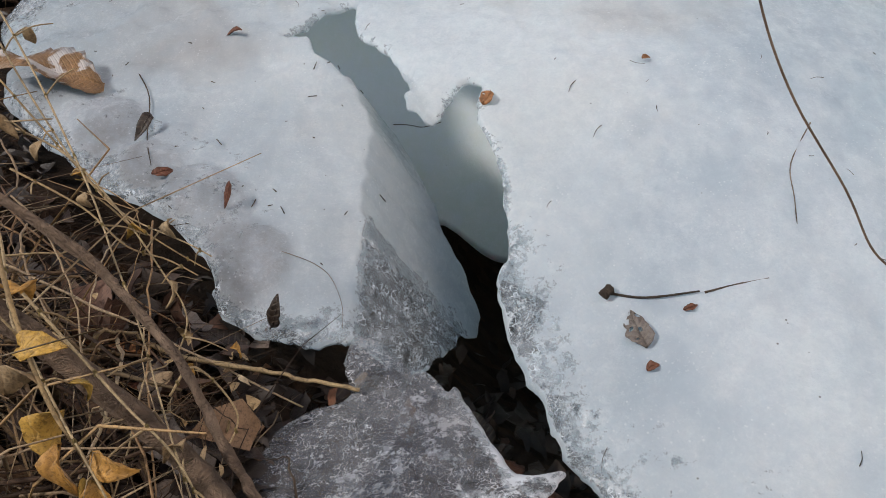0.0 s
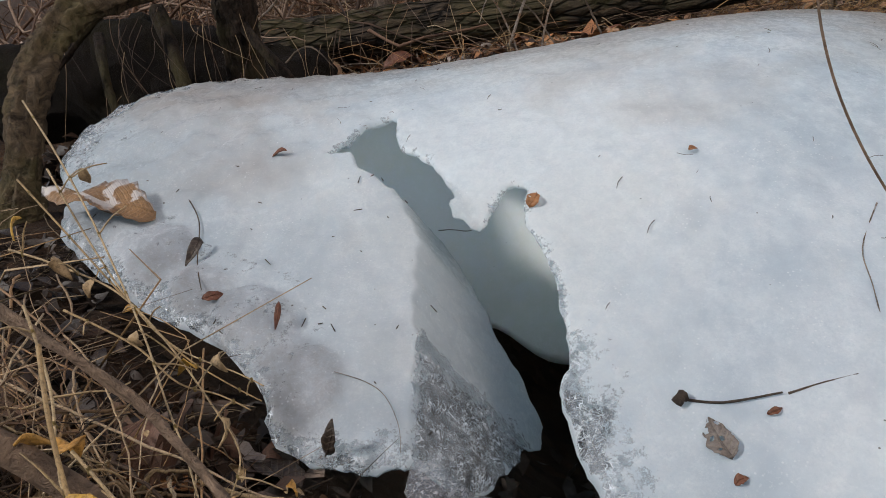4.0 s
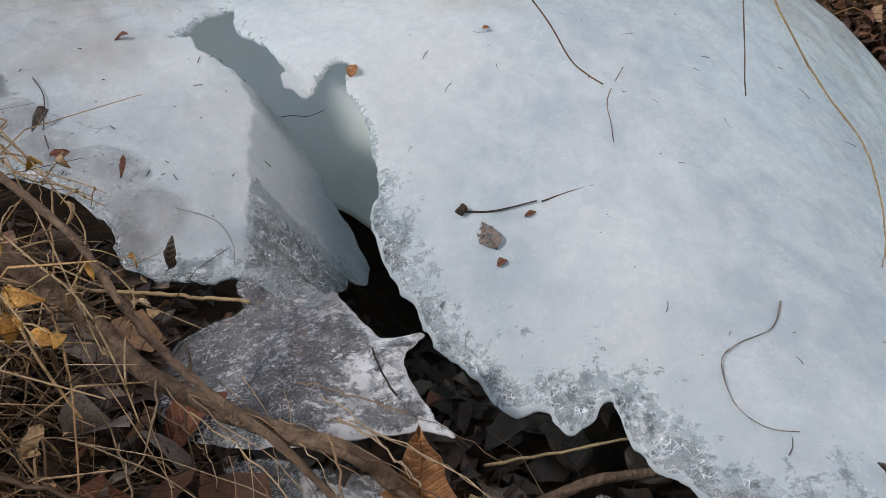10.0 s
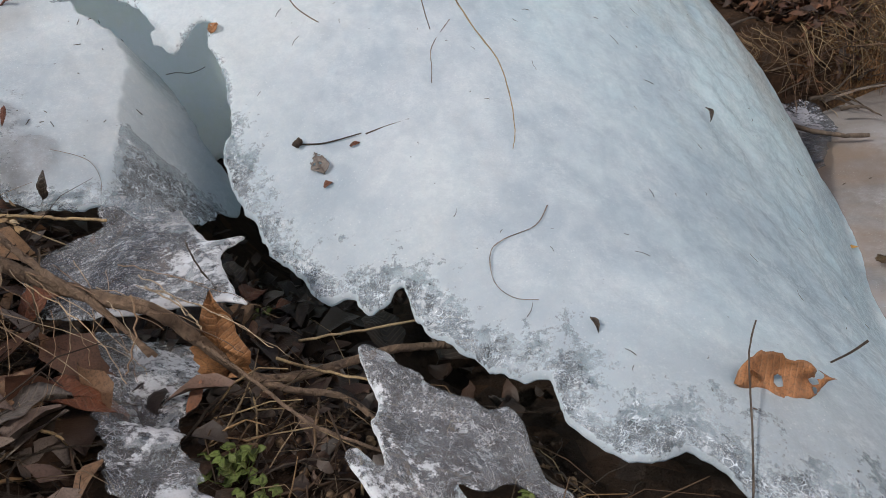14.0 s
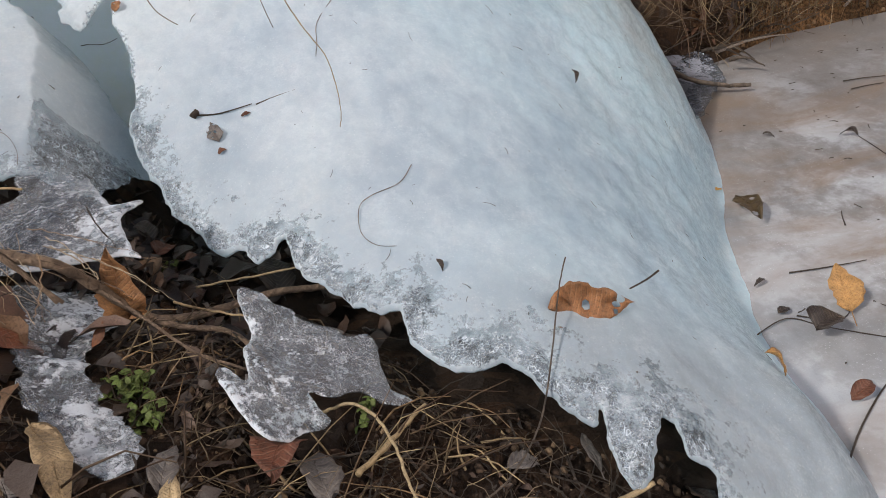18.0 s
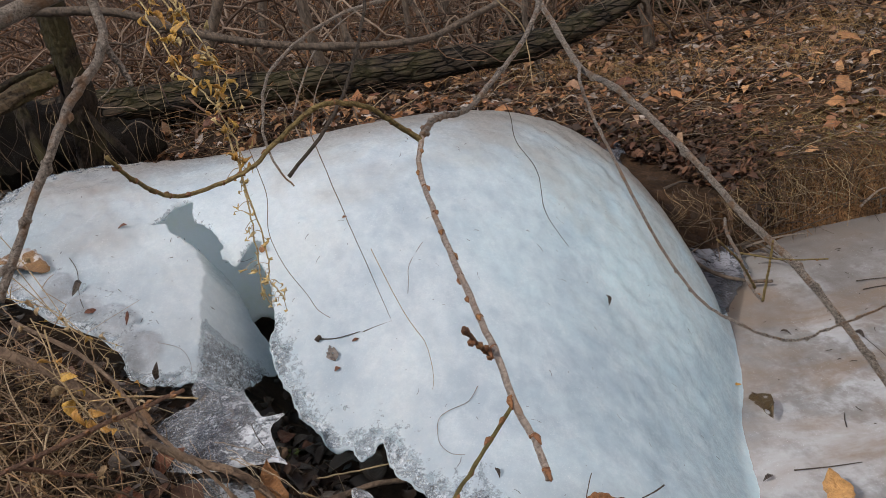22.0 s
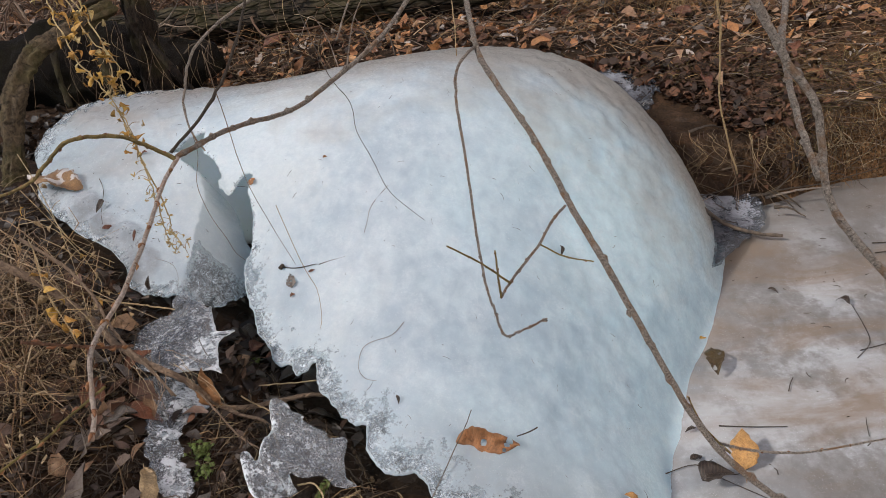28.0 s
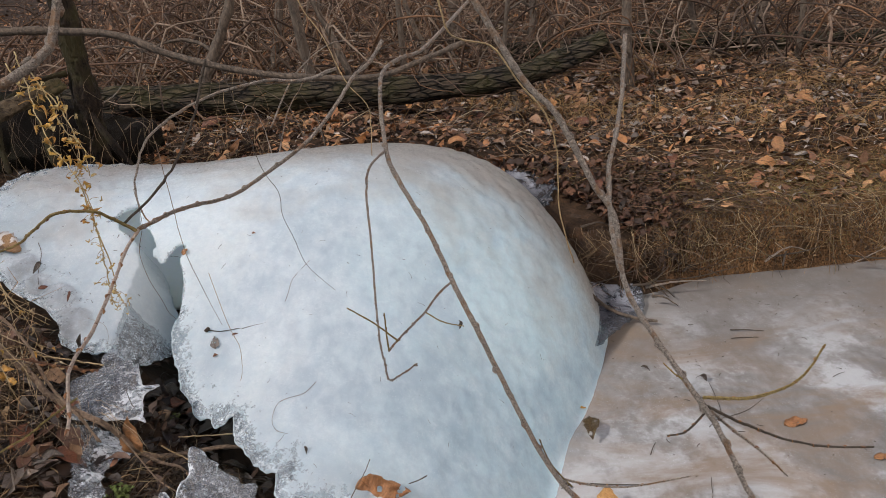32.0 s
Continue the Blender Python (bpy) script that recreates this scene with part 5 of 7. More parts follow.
# the tall stalk with a pierced brown leaf in front of the toe
stalk = new("dead_stalk")
tagged(stalk, "thin dead stalk with withered brown leaves at the mound's toe", "stalk")
branch(stalk, "stem", [(0.705, 0.83, 0.385), (0.69, 0.815, 0.36), (0.668, 0.775, 0.345), (0.639, 0.719, 0.325), (0.602, 0.656, 0.30), (0.563, 0.614, 0.285), (0.516, 0.579, 0.285), (0.45, 0.54, 0.32)], 0.0009, 0.0013, STEM, 81)
rng = random.Random(82)
m = Matrix.Translation((0.664, 0.800, 0.331)) @ pose(0, 0, 0, 62, 16, 4)
part("large_leaf", moved(leaf_geo(0.135, 0.060, rng, 0.05, 0.10, 0.0, 0, 5, 30, 0.75), m), ORANGE_LEAF, stalk, "orange-brown leaf with holes")
part("leaf_stem", tube([(0.79, 0.813, 0.315), (0.815, 0.814, 0.322), (0.835, 0.815, 0.332)], 0.0011, 0.0016, 6, 3), DARK_TWIG, stalk)
part("small_leaf", moved(leaf_geo(0.045, 0.018, rng, 0.3, 0.4), Matrix.Translation((0.678, 0.80, 0.345)) @ pose(0, 0, 0, 10, 80, 20)), ORANGE_LEAF, stalk)
part("small_leaf", moved(leaf_geo(0.035, 0.022, rng, 0.3, 0.4), Matrix.Translation((0.672, 0.76, 0.285)) @ pose(0, 0, 0, 60, 40, 120)), TAN_LEAF, stalk)
for pts in ([(0.70, 0.75, 0.22), (0.685, 0.752, 0.26), (0.675, 0.76, 0.30)], [(0.66, 0.70, 0.21), (0.685, 0.72, 0.25), (0.71, 0.74, 0.28)], [(0.73, 0.66, 0.18), (0.735, 0.675, 0.23), (0.745, 0.70, 0.275)]):
    part("side_stem", tube(pts, 0.0017, 0.0010, 6, 3, 0.3), DARK_TWIG, stalk)

# ---- things on the frozen stream ----
AMBER_LEAF = leaf_material("amber_leaf", [(0.46, 0.22, 0.06), (0.54, 0.29, 0.10)], veined=True)
OLIVE_LEAF = leaf_material("olive_leaf", [(0.07, 0.045, 0.018), (0.10, 0.065, 0.025)], 0.4)
leaf_thing(lay(stream_z, 1.352, 1.392, 262, 0.016, -6, 12), 0.13, 0.05, OLIVE_LEAF, "dark brown leaf with small holes on the stream ice", 91, curl=0.08, fold=0.3, holes=3, n=12)
leaf_thing(lay(stream_z, 1.305, 0.945, 80, 0.012, -42), 0.095, 0.066, AMBER_LEAF, "amber toothed leaf lying on the stream ice", 92, curl=0.1, fold=0.12, teeth=0.08, n=12, stalk=0.03)
leaf_thing(lay(stream_z, 1.20, 0.90, 20, 0.02, -20), 0.075, 0.055, DARK_LEAF, "black crumpled leaf on the ice", 93, curl=0.4, fold=0.7)
leaf_thing(lay(stream_z, 1.335, 1.455, 10, 0.004), 0.024, 0.012, YELLOW_LEAF, "tiny orange leaf scrap on the ice", 94)
leaf_thing(lay(stream_z, 1.607, 1.66, 330, 0.004), 0.032, 0.014, DARK_LEAF, "small dark leaf on the stream ice", 95, fold=0.5)
leaf_thing(lay(stream_z, 1.80, 1.53, 120, 0.006), 0.045, 0.022, DARK_LEAF, "dark curled leaf on the stream ice", 96, curl=0.4, fold=0.6)
leaf_thing(lay(stream_z, 1.95, 1.28, 10, 0.002), 0.085, 0.045, ORANGE_LEAF, "flat brown leaf frozen in the stream ice", 97, curl=0.03, fold=0.05)
leaf_thing(lay(stream_z, 2.126, 1.095, 10, 0.002), 0.06, 0.03, ORANGE_LEAF, "flat brown leaf frozen in the stream ice", 98, curl=0.03, fold=0.05)
leaf_thing(lay(stream_z, 1.19, 0.995, 20, 0.004), 0.034, 0.020, DARK_LEAF, "small dark leaf on the stream ice", 99)
leaf_thing(lay(stream_z, 1.232, 1.10, 200, 0.004), 0.032, 0.012, DARK_LEAF, "small dark leaf on the stream ice", 100, fold=0.6)
leaf_thing(lay(ice_z, 0.99, 0.78, 330, 0.006), 0.045, 0.024, AMBER_LEAF, "crumpled amber leaf at the foot of the mound", 101, curl=0.3, fold=0.5)
leaf_thing(lay(stream_z, 1.16, 0.76, 20, 0.010, -8), 0.055, 0.03, RED_LEAF, "red-brown leaf at the foot of the mound", 102, curl=0.3, fold=0.4)
for plan, r in (([(1.29, 1.10), (1.37, 1.085), (1.45, 1.075)], 0.0016), ([(1.72, 1.30), (1.78, 1.36), (1.80, 1.45), (1.81, 1.54)], 0.0012), ([(1.74, 1.33), (1.86, 1.36), (1.95, 1.42)], 0.0012), ([(2.02, 1.86), (2.08, 1.85), (2.14, 1.83)], 0.002), ([(1.50, 1.20), (1.53, 1.25)], 0.0015), ([(2.0, 1.80), (2.10, 1.79)], 0.0018),
                ([(1.22, 0.98), (1.28, 0.94), (1.33, 0.965)], 0.0014), ([(1.03, 0.62), (1.15, 0.72), (1.30, 0.80), (1.50, 0.82)], 0.0018), ([(1.12, 0.96), (1.20, 0.98), (1.25, 0.93), (1.36, 0.84)], 0.0014), ([(1.62, 1.02), (1.64, 1.08)], 0.0012), ([(2.23, 1.50), (2.28, 1.52)], 0.0012)):
    if len(plan) == 2:
        plan = [plan[0], ((plan[0][0] + plan[1][0]) / 2, (plan[0][1] + plan[1][1]) / 2 + 0.003), plan[1]]
    stick_on("stream_twig", stream_z, plan, r, DARK_TWIG, "thin dark twig lying on the stream ice", 0.002, "twigs on the stream ice")
rng = random.Random(103)
bits = []
for _ in range(160):
    x, y = rng.uniform(1.2, 3.2), rng.uniform(0.6, 2.2)
    a, ln = rng.uniform(0, 6.28), rng.choice((0.004, 0.008, 0.012, 0.02))
    bits.append(tube([(x, y, 0.0), (x + ln * 0.5 * math.cos(a), y + ln * 0.5 * math.sin(a), 0.001), (x + ln * math.cos(a + 0.3), y + ln * math.sin(a + 0.3), 0.0)], 0.0014, 0.0008, 5, 2))
tagged(part("stream_debris", joined(bits), DARK_TWIG), "scattered dark crumbs on the stream ice", "debris", kind="stuff")

# ---- the near bank ----
part_root = new("root_branch")
tagged(part_root, "brown barked root winding over the bank and under the ice chunk", "root")
branch(part_root, "stem", [(-0.24, 0.97, 0.80), (-0.17, 0.965, 0.74), (-0.125, 0.962, 0.68), (-0.085, 0.955, 0.625), (-0.049, 0.930, 0.589), (-0.006, 0.907, 0.570), (0.046, 0.882, 0.552), (0.095, 0.861, 0.540), (0.114, 0.869, 0.508), (0.132, 0.874, 0.472), (0.159, 0.881, 0.423), (0.195, 0.905, 0.392), (0.257, 0.950, 0.363), (0.313, 0.977, 0.347), (0.390, 1.003, 0.314), (0.47, 1.04, 0.28)], 0.0085, 0.0048, ROOT, 111)
branch(part_root, "side_root", [(0.16, 0.88, 0.422), (0.20, 0.87, 0.40), (0.25, 0.86, 0.385), (0.29, 0.80, 0.375), (0.31, 0.72, 0.372)], 0.0045, 0.0025, ROOT, 112)
branch(part_root, "side_root", [(0.12, 0.872, 0.49), (0.17, 0.83, 0.46), (0.22, 0.79, 0.42), (0.28, 0.76, 0.395), (0.36, 0.74, 0.35)], 0.0022, 0.0014, ROOT, 113, True, None, 0.03, "pale dry rootlet")
rope = new("twisted_stem")
tagged(rope, "brown twisted dry stem arching over the bank grass", "stem")
for k in range(2):
    branch(rope, "strand", [(x + 0.003 * math.sin(3 * i + 3.1 * k), y, z + 0.003 * math.cos(3 * i + 3.1 * k)) for i, (x, y, z) in enumerate([(-0.26, 1.08, 0.80), (-0.165, 1.044, 0.740), (-0.131, 1.021, 0.716), (-0.091, 0.990, 0.682), (-0.061, 0.955, 0.641), (-0.036, 0.930, 0.615), (-0.011, 0.909, 0.593), (0.014, 0.890, 0.575), (0.045, 0.87, 0.555), (0.09, 0.84, 0.50)])], 0.0032, 0.0022, ROOT, 114 + k)
lone_stem("dry_stick", [(-0.21, 1.155, 0.585), (-0.181, 1.152, 0.569), (-0.129, 1.147, 0.558), (-0.087, 1.143, 0.547), (-0.056, 1.140, 0.540), (-0.015, 1.136, 0.53)], 0.0024, 0.0020, STRAW_PALE, "pale dry stick lying on dark leaves below the slab", 116)
lone_stem("dry_stick", [(0.20, 0.985, 0.385), (0.28, 1.0, 0.37), (0.36, 1.02, 0.352), (0.42, 1.03, 0.335)], 0.0017, 0.0013, STRAW_PALE, "thin pale straw across the dark gap", 117)
lone_stem("dry_stick", [(0.18, 0.93, 0.405), (0.23, 0.90, 0.395), (0.28, 0.87, 0.392)], 0.0020, 0.0015, STRAW_PALE, "pale bent straw beside the ice chunk", 118)
lone_stem("dry_stick", [(0.38, 0.60, 0.352), (0.43, 0.655, 0.335), (0.47, 0.70, 0.322)], 0.0035, 0.0022, STRAW_PALE, "split pale stick on the soil", 119)
lone_stem("wood_splinter", [(0.62, 0.545, 0.245), (0.66, 0.555, 0.24), (0.70, 0.567, 0.235)], 0.0048, 0.003, STRAW_PALE, "pale broken wood splinter on dark leaves", 120, "splinter")
lone_stem("pale_straw", [(0.352, 0.700, 0.355), (0.385, 0.695, 0.362), (0.41, 0.665, 0.36), (0.425, 0.62, 0.352), (0.43, 0.57, 0.345), (0.445, 0.52, 0.335)], 0.0020, 0.0015, STRAW_PALE, "broad pale straw blade curving past the ice chunk", 121, "straw")

HERO = [(-0.42, 1.47, 40, 0.05, 0.025, YELLOW_LEAF, "small yellow withered leaf at the slab's edge"),
        (0.315, 0.655, 250, 0.075, 0.060, RED_LEAF, "glossy red-brown leaf tucked under the ice chunk"),
        (0.34, 0.575, 95, 0.075, 0.050, GREY_LEAF, "grey-brown curled leaf on the soil"),
        (0.195, 0.580, 80, 0.060, 0.028, GREY_LEAF, "frosted grey leaf standing on the bank"),
        (0.215, 0.555, 100, 0.050, 0.024, TAN_LEAF, "small brown leaf on the bank"),
        (0.075, 0.660, 300, 0.120, 0.034, TAN_LEAF, "long tan leaf blade lying on the bank"),
        (-0.02, 0.80, 20, 0.085, 0.050, RED_LEAF, "dark red leaf half under straw"),
        (-0.055, 0.925, 60, 0.070, 0.045, RED_LEAF, "red-brown leaf under the root"),
        (-0.075, 0.80, 110, 0.080, 0.050, RED_LEAF, "dark red leaf on the bank"),
        (-0.03, 0.755, 30, 0.070, 0.045, GREY_LEAF, "frosted grey leaf on the bank"),
        (0.235, 0.985, 170, 0.085, 0.040, GREY_LEAF, "pale grey curled leaf in the dark gap"),
        (0.21, 0.955, 120, 0.050, 0.030, DARK_LEAF, "dark wet leaf in the gap"),
        (0.285, 0.975, 15, 0.080, 0.035, DARK_LEAF, "dark wet leaf in the gap"),
        (0.36, 1.04, 60, 0.085, 0.070, DARK_LEAF, "black crumpled leaf under the shell's edge"),
        (0.30, 1.05, 100, 0.075, 0.060, DARK_LEAF, "black crumpled leaf under the shell's edge"),
        (0.42, 0.90, 75, 0.050, 0.022, GREY_LEAF, "small grey leaf standing by the ice edge"),
        (0.10, 1.18, 60, 0.060, 0.040, RED_LEAF, "red-brown leaf lying in the crack"),
        (0.145, 1.16, 20, 0.050, 0.036, RED_LEAF, "red-brown leaf lying in the crack"),
        (0.09, 1.24, 120, 0.055, 0.040, DARK_LEAF, "dark leaf lying in the crack"),
        (0.535, 0.62, 20, 0.055, 0.032, GREY_LEAF, "grey leaf on the soil"),
        (0.76, 0.545, 80, 0.070, 0.034, DARK_LEAF, "dark curled leaf at the ice toe"),
        (0.645, 0.615, 95, 0.055, 0.020, GREY_LEAF, "frosted grey leaf at the ice toe"),
        (-0.29, 1.16, 20, 0.070, 0.045, ORANGE_LEAF, "orange-brown leaf in the bank straw"),
        (-0.21, 1.12, 140, 0.070, 0.045, RED_LEAF, "red-brown leaf in the bank straw"),
        (-0.12, 1.06, 200, 0.075, 0.040, DARK_LEAF, "dark leaf below the slab"),
        (-0.07, 1.17, 10, 0.085, 0.045, DARK_LEAF, "dark leaf below the slab"),
        (-0.15, 1.19, 160, 0.080, 0.045, DARK_LEAF, "dark leaf below the slab")]
for k, (x, y, yaw, ln, wd, mat, label) in enumerate(HERO):
    leaf_thing(lay(on_ground, x, y, yaw, 0.014, random.Random(k).uniform(-18, 8), random.Random(k + 9).uniform(-14, 14)), ln, wd, mat, label, 130 + k, curl=0.16, fold=0.3, teeth=0.06 if k % 2 else 0.0, n=11, stalk=0.012)
upright = Matrix(((0.12, 0.95, -0.28, 0.136), (-0.10, -0.28, -0.95, 0.888), (0.99, -0.14, -0.06, 0.428), (0, 0, 0, 1)))
leaf_thing(upright, 0.108, 0.060, ORANGE_LEAF, "orange-brown leaf standing upright by the root", 170, curl=0.04, fold=0.25, teeth=0.05, n=16, tip=0.55)
lone_stem("thin_twig", [(0.150, 0.92, 0.47), (0.137, 0.945, 0.505), (0.125, 0.955, 0.53), (0.119, 0.965, 0.555)], 0.0012, 0.0008, DARK_TWIG, "thin dark twig leaning on the ice plate", 171)


def sprig(x, y, seed, n, label):
    rng = random.Random(seed)
    base = new("green_sprig")
    base.location = (x, y, on_ground(x, y))
    for _ in range(n):
        a, h = rng.uniform(0, 6.28), rng.uniform(0.008, 0.028)
        r = rng.uniform(0.002, 0.026)
        top = Vector((r * math.cos(a), r * math.sin(a), h))
        st = part("stem", tube([(top.x * 0.3, top.y * 0.3, 0.0), (top.x * 0.8, top.y * 0.8, h * 0.6), tuple(top)], 0.0007, 0.0005, 4, 2), MOSS, base)
        for _ in range(2):
            m = Matrix.Translation(top) @ pose(0, 0, 0, rng.uniform(-40, 40), rng.uniform(-40, 20), rng.uniform(0, 360))
            part("leaflet", moved(leaf_geo(0.011, 0.008, rng, 0.2, 0.2, n=4), m), MOSS, st)
    return tagged(base, label, "plant")


sprig(0.152, 0.752, 181, 34, "tuft of small bright green chickweed on the bank")
sprig(0.18, 0.70, 182, 16, "small green chickweed sprig on the bank")
sprig(0.395, 0.70, 183, 9, "small green seedling on the soil")
sprig(0.13, 1.13, 184, 7, "small green sprig in the gap")

outlines = [shell_line, slab_line, spline(CHUNK, 3, True), spline(CRUST, 3, True), spline(PLATE, 3, True)]


MASK_X, MASK_Y = np.arange(-1.0, 2.0, 0.008), np.arange(0.0, 3.0, 0.008)
mask_x, mask_y = np.meshgrid(MASK_X, MASK_Y)
mask_points = np.stack([mask_x.ravel(), mask_y.ravel()], 1)
ICE_MASK = np.any([inside(o, mask_points) for o in outlines], axis=0).reshape(mask_x.shape)


def bare(x, y):
    i, j = int((x + 1.0) / 0.008), int(y / 0.008)
    return not (0 <= i < len(MASK_X) and 0 <= j < len(MASK_Y) and ICE_MASK[j, i])


def litter(name, n, xr, yr, size, mat, label, seed, up=0.5, near=None, clear_of_ice=True, lift=(0.004, 0.022), skip=None, steep=False):
    rng = random.Random(seed)
    out = []
    tries = 0
    while len(out) < n and tries < n * 12:
        tries += 1
        x = rng.uniform(*xr)
        y = yr[0] + (yr[1] - yr[0]) * rng.random() ** (near or 1.0)
        if (clear_of_ice and not bare(x, y)) or (skip is not None and skip(x, y)):
            continue
        z = on_ground(x, y)
        if z < 0.03 or (not steep and y > 2.0 and x > 1.0 and on_ground(x, y + 0.04) - on_ground(x, y - 0.04) > 0.075):
            continue
        ln = rng.uniform(*size)
        m = Matrix.Translation((x, y, z + rng.uniform(*lift))) @ pose(0, 0, 0, rng.gauss(0, 28 * up), rng.gauss(0, 28 * up), rng.uniform(0, 360))
        out.append(moved(light_leaf(ln, ln * rng.uniform(0.35, 0.7), rng), m))
    return tagged(part(name, joined(out), mat), label, "leaf litter", kind="stuff")


NEAR_LITTER = leaf_material("near_litter", [(0.025, 0.018, 0.014), (0.08, 0.05, 0.033), (0.05, 0.036, 0.028), (0.13, 0.065, 0.035), (0.10, 0.085, 0.075), (0.035, 0.022, 0.016)], 0.5, True)
litter("bank_litter", 700, (-0.9, 0.30), (0.1, 1.36), (0.015, 0.05), NEAR_LITTER, "damp dark leaf litter on the near bank", 191, 0.9)
BANK_LEAF = leaf_material("bank_leaf", [(0.15, 0.062, 0.034), (0.06, 0.035, 0.024), (0.22, 0.19, 0.17), (0.26, 0.15, 0.08), (0.09, 0.04, 0.025), (0.16, 0.12, 0.10), (0.20, 0.08, 0.038)], 0.55, True)
litter("bank_leaves", 520, (-0.75, 0.12), (0.25, 1.28), (0.025, 0.085), BANK_LEAF, "curled brown and grey leaves caught in the bank straw", 197, 1.3, None, True, (0.012, 0.045))
litter("leaf_crumbs", 2600, (-0.5, 0.85), (0.1, 1.3), (0.005, 0.018), NEAR_LITTER, "crumbled dark leaf scraps over the soil", 194, 1.2, None, True, (0.001, 0.008))
# dark leaf tones, lowered further to carry the shade of crack and hollow
SHADE_DARK_LITTER = leaf_material("shade_dark_litter", [(0.006, 0.005, 0.0045), (0.018, 0.013, 0.010), (0.05, 0.026, 0.016), (0.010, 0.008, 0.007), (0.06, 0.05, 0.043), (0.008, 0.006, 0.005)], 0.45, True)
litter("crack_litter", 240, (-0.05, 0.60), (0.85, 1.75), (0.025, 0.07), SHADE_DARK_LITTER, "wet leaves, blackened for shade, on the floor of the crack", 192, 0.8, None, False)
litter("under_litter", 420, (-0.35, 0.25), (0.75, 1.26), (0.03, 0.075), SHADE_DARK_LITTER, "dark wet leaves under straw and ice", 193, 0.6, None, False, (0.0, 0.012))


NEAR_TWIG = leaf_material("brown_stem", [(0.03, 0.017, 0.010), (0.19, 0.105, 0.058), (0.012, 0.008, 0.005), (0.09, 0.048, 0.027)], 0.7, True)


def strands(name, n, place, mat, label, seed, kind="stuff", category="grass"):
    rng = random.Random(seed)
    return tagged(part(name, joined([g for g in (place(rng) for _ in range(n)) if g is not None]), mat), label, category, kind=kind)


def bank_straw(rng):
    x, y = rng.uniform(-0.62, -0.04), rng.uniform(0.45, 1.30)
    if rng.random() > 0.25 + 0.75 * float(smooth(0.65, 0.95, y)):
        return None
    if y > 1.10 - 0.46 * (x + 0.09) or (x > -0.14 and y > 0.92):
        return None
    z = on_ground(x, y) + rng.uniform(0.0, 0.035)
    a = rng.gauss(-0.55, 0.9) + (math.pi if rng.random() < 0.5 else 0)
    ln, h = rng.uniform(0.05, 0.24), rng.uniform(0.004, 0.075)
    p = [(x, y, z), (x + 0.35 * ln * math.cos(a), y + 0.35 * ln * math.sin(a), z + h), (x + 0.7 * ln * math.cos(a + 0.2), y + 0.7 * ln * math.sin(a + 0.2), z + h * 0.9), (x + ln * math.cos(a + 0.4), y + ln * math.sin(a + 0.4), z + h * 0.3)]
    if p[3][0] > 0.02 or (p[3][0] > -0.07 and p[3][1] > 0.9) or p[3][1] > 1.13 - 0.4 * (p[3][0] + 0.09):
        return None
    p[3] = (p[3][0], p[3][1], max(p[3][2], on_ground(p[3][0], p[3][1]) + 0.004))
    r = rng.choice((0.0004, 0.0006, 0.0008, 0.0011, 0.0015, 0.0026))
    return tube(p, r, r * 0.5, 5, 4, 0.4, rng, 0.0022)


strands("bank_straw", 800, bank_straw, STRAW, "tangled dry straw and grass stems on the bank", 201)
strands("bank_stems", 800, bank_straw, NEAR_TWIG, "tangled brown weed stems on the bank", 205, category="stems")


def ground_many(x, y):
    i = np.clip(np.searchsorted(GX, x) - 1, 0, len(GX) - 2)
    j = np.clip(np.searchsorted(GY, y) - 1, 0, len(GY) - 2)
    a, b = (x - GX[i]) / (GX[i + 1] - GX[i]), (y - GY[j]) / (GY[j + 1] - GY[j])
    return (GZ[j, i] * (1 - a) + GZ[j, i + 1] * a) * (1 - b) + (GZ[j + 1, i] * (1 - a) + GZ[j + 1, i + 1] * a) * b


def bare_many(x, y):
    i, j = ((x + 1.0) / 0.008).astype(int), (y / 0.008).astype(int)
    ok = (i >= 0) & (i < len(MASK_X)) & (j >= 0) & (j < len(MASK_Y))
    out = np.ones(len(x), bool)
    out[ok] = ~ICE_MASK[j[ok], i[ok]]
    return out


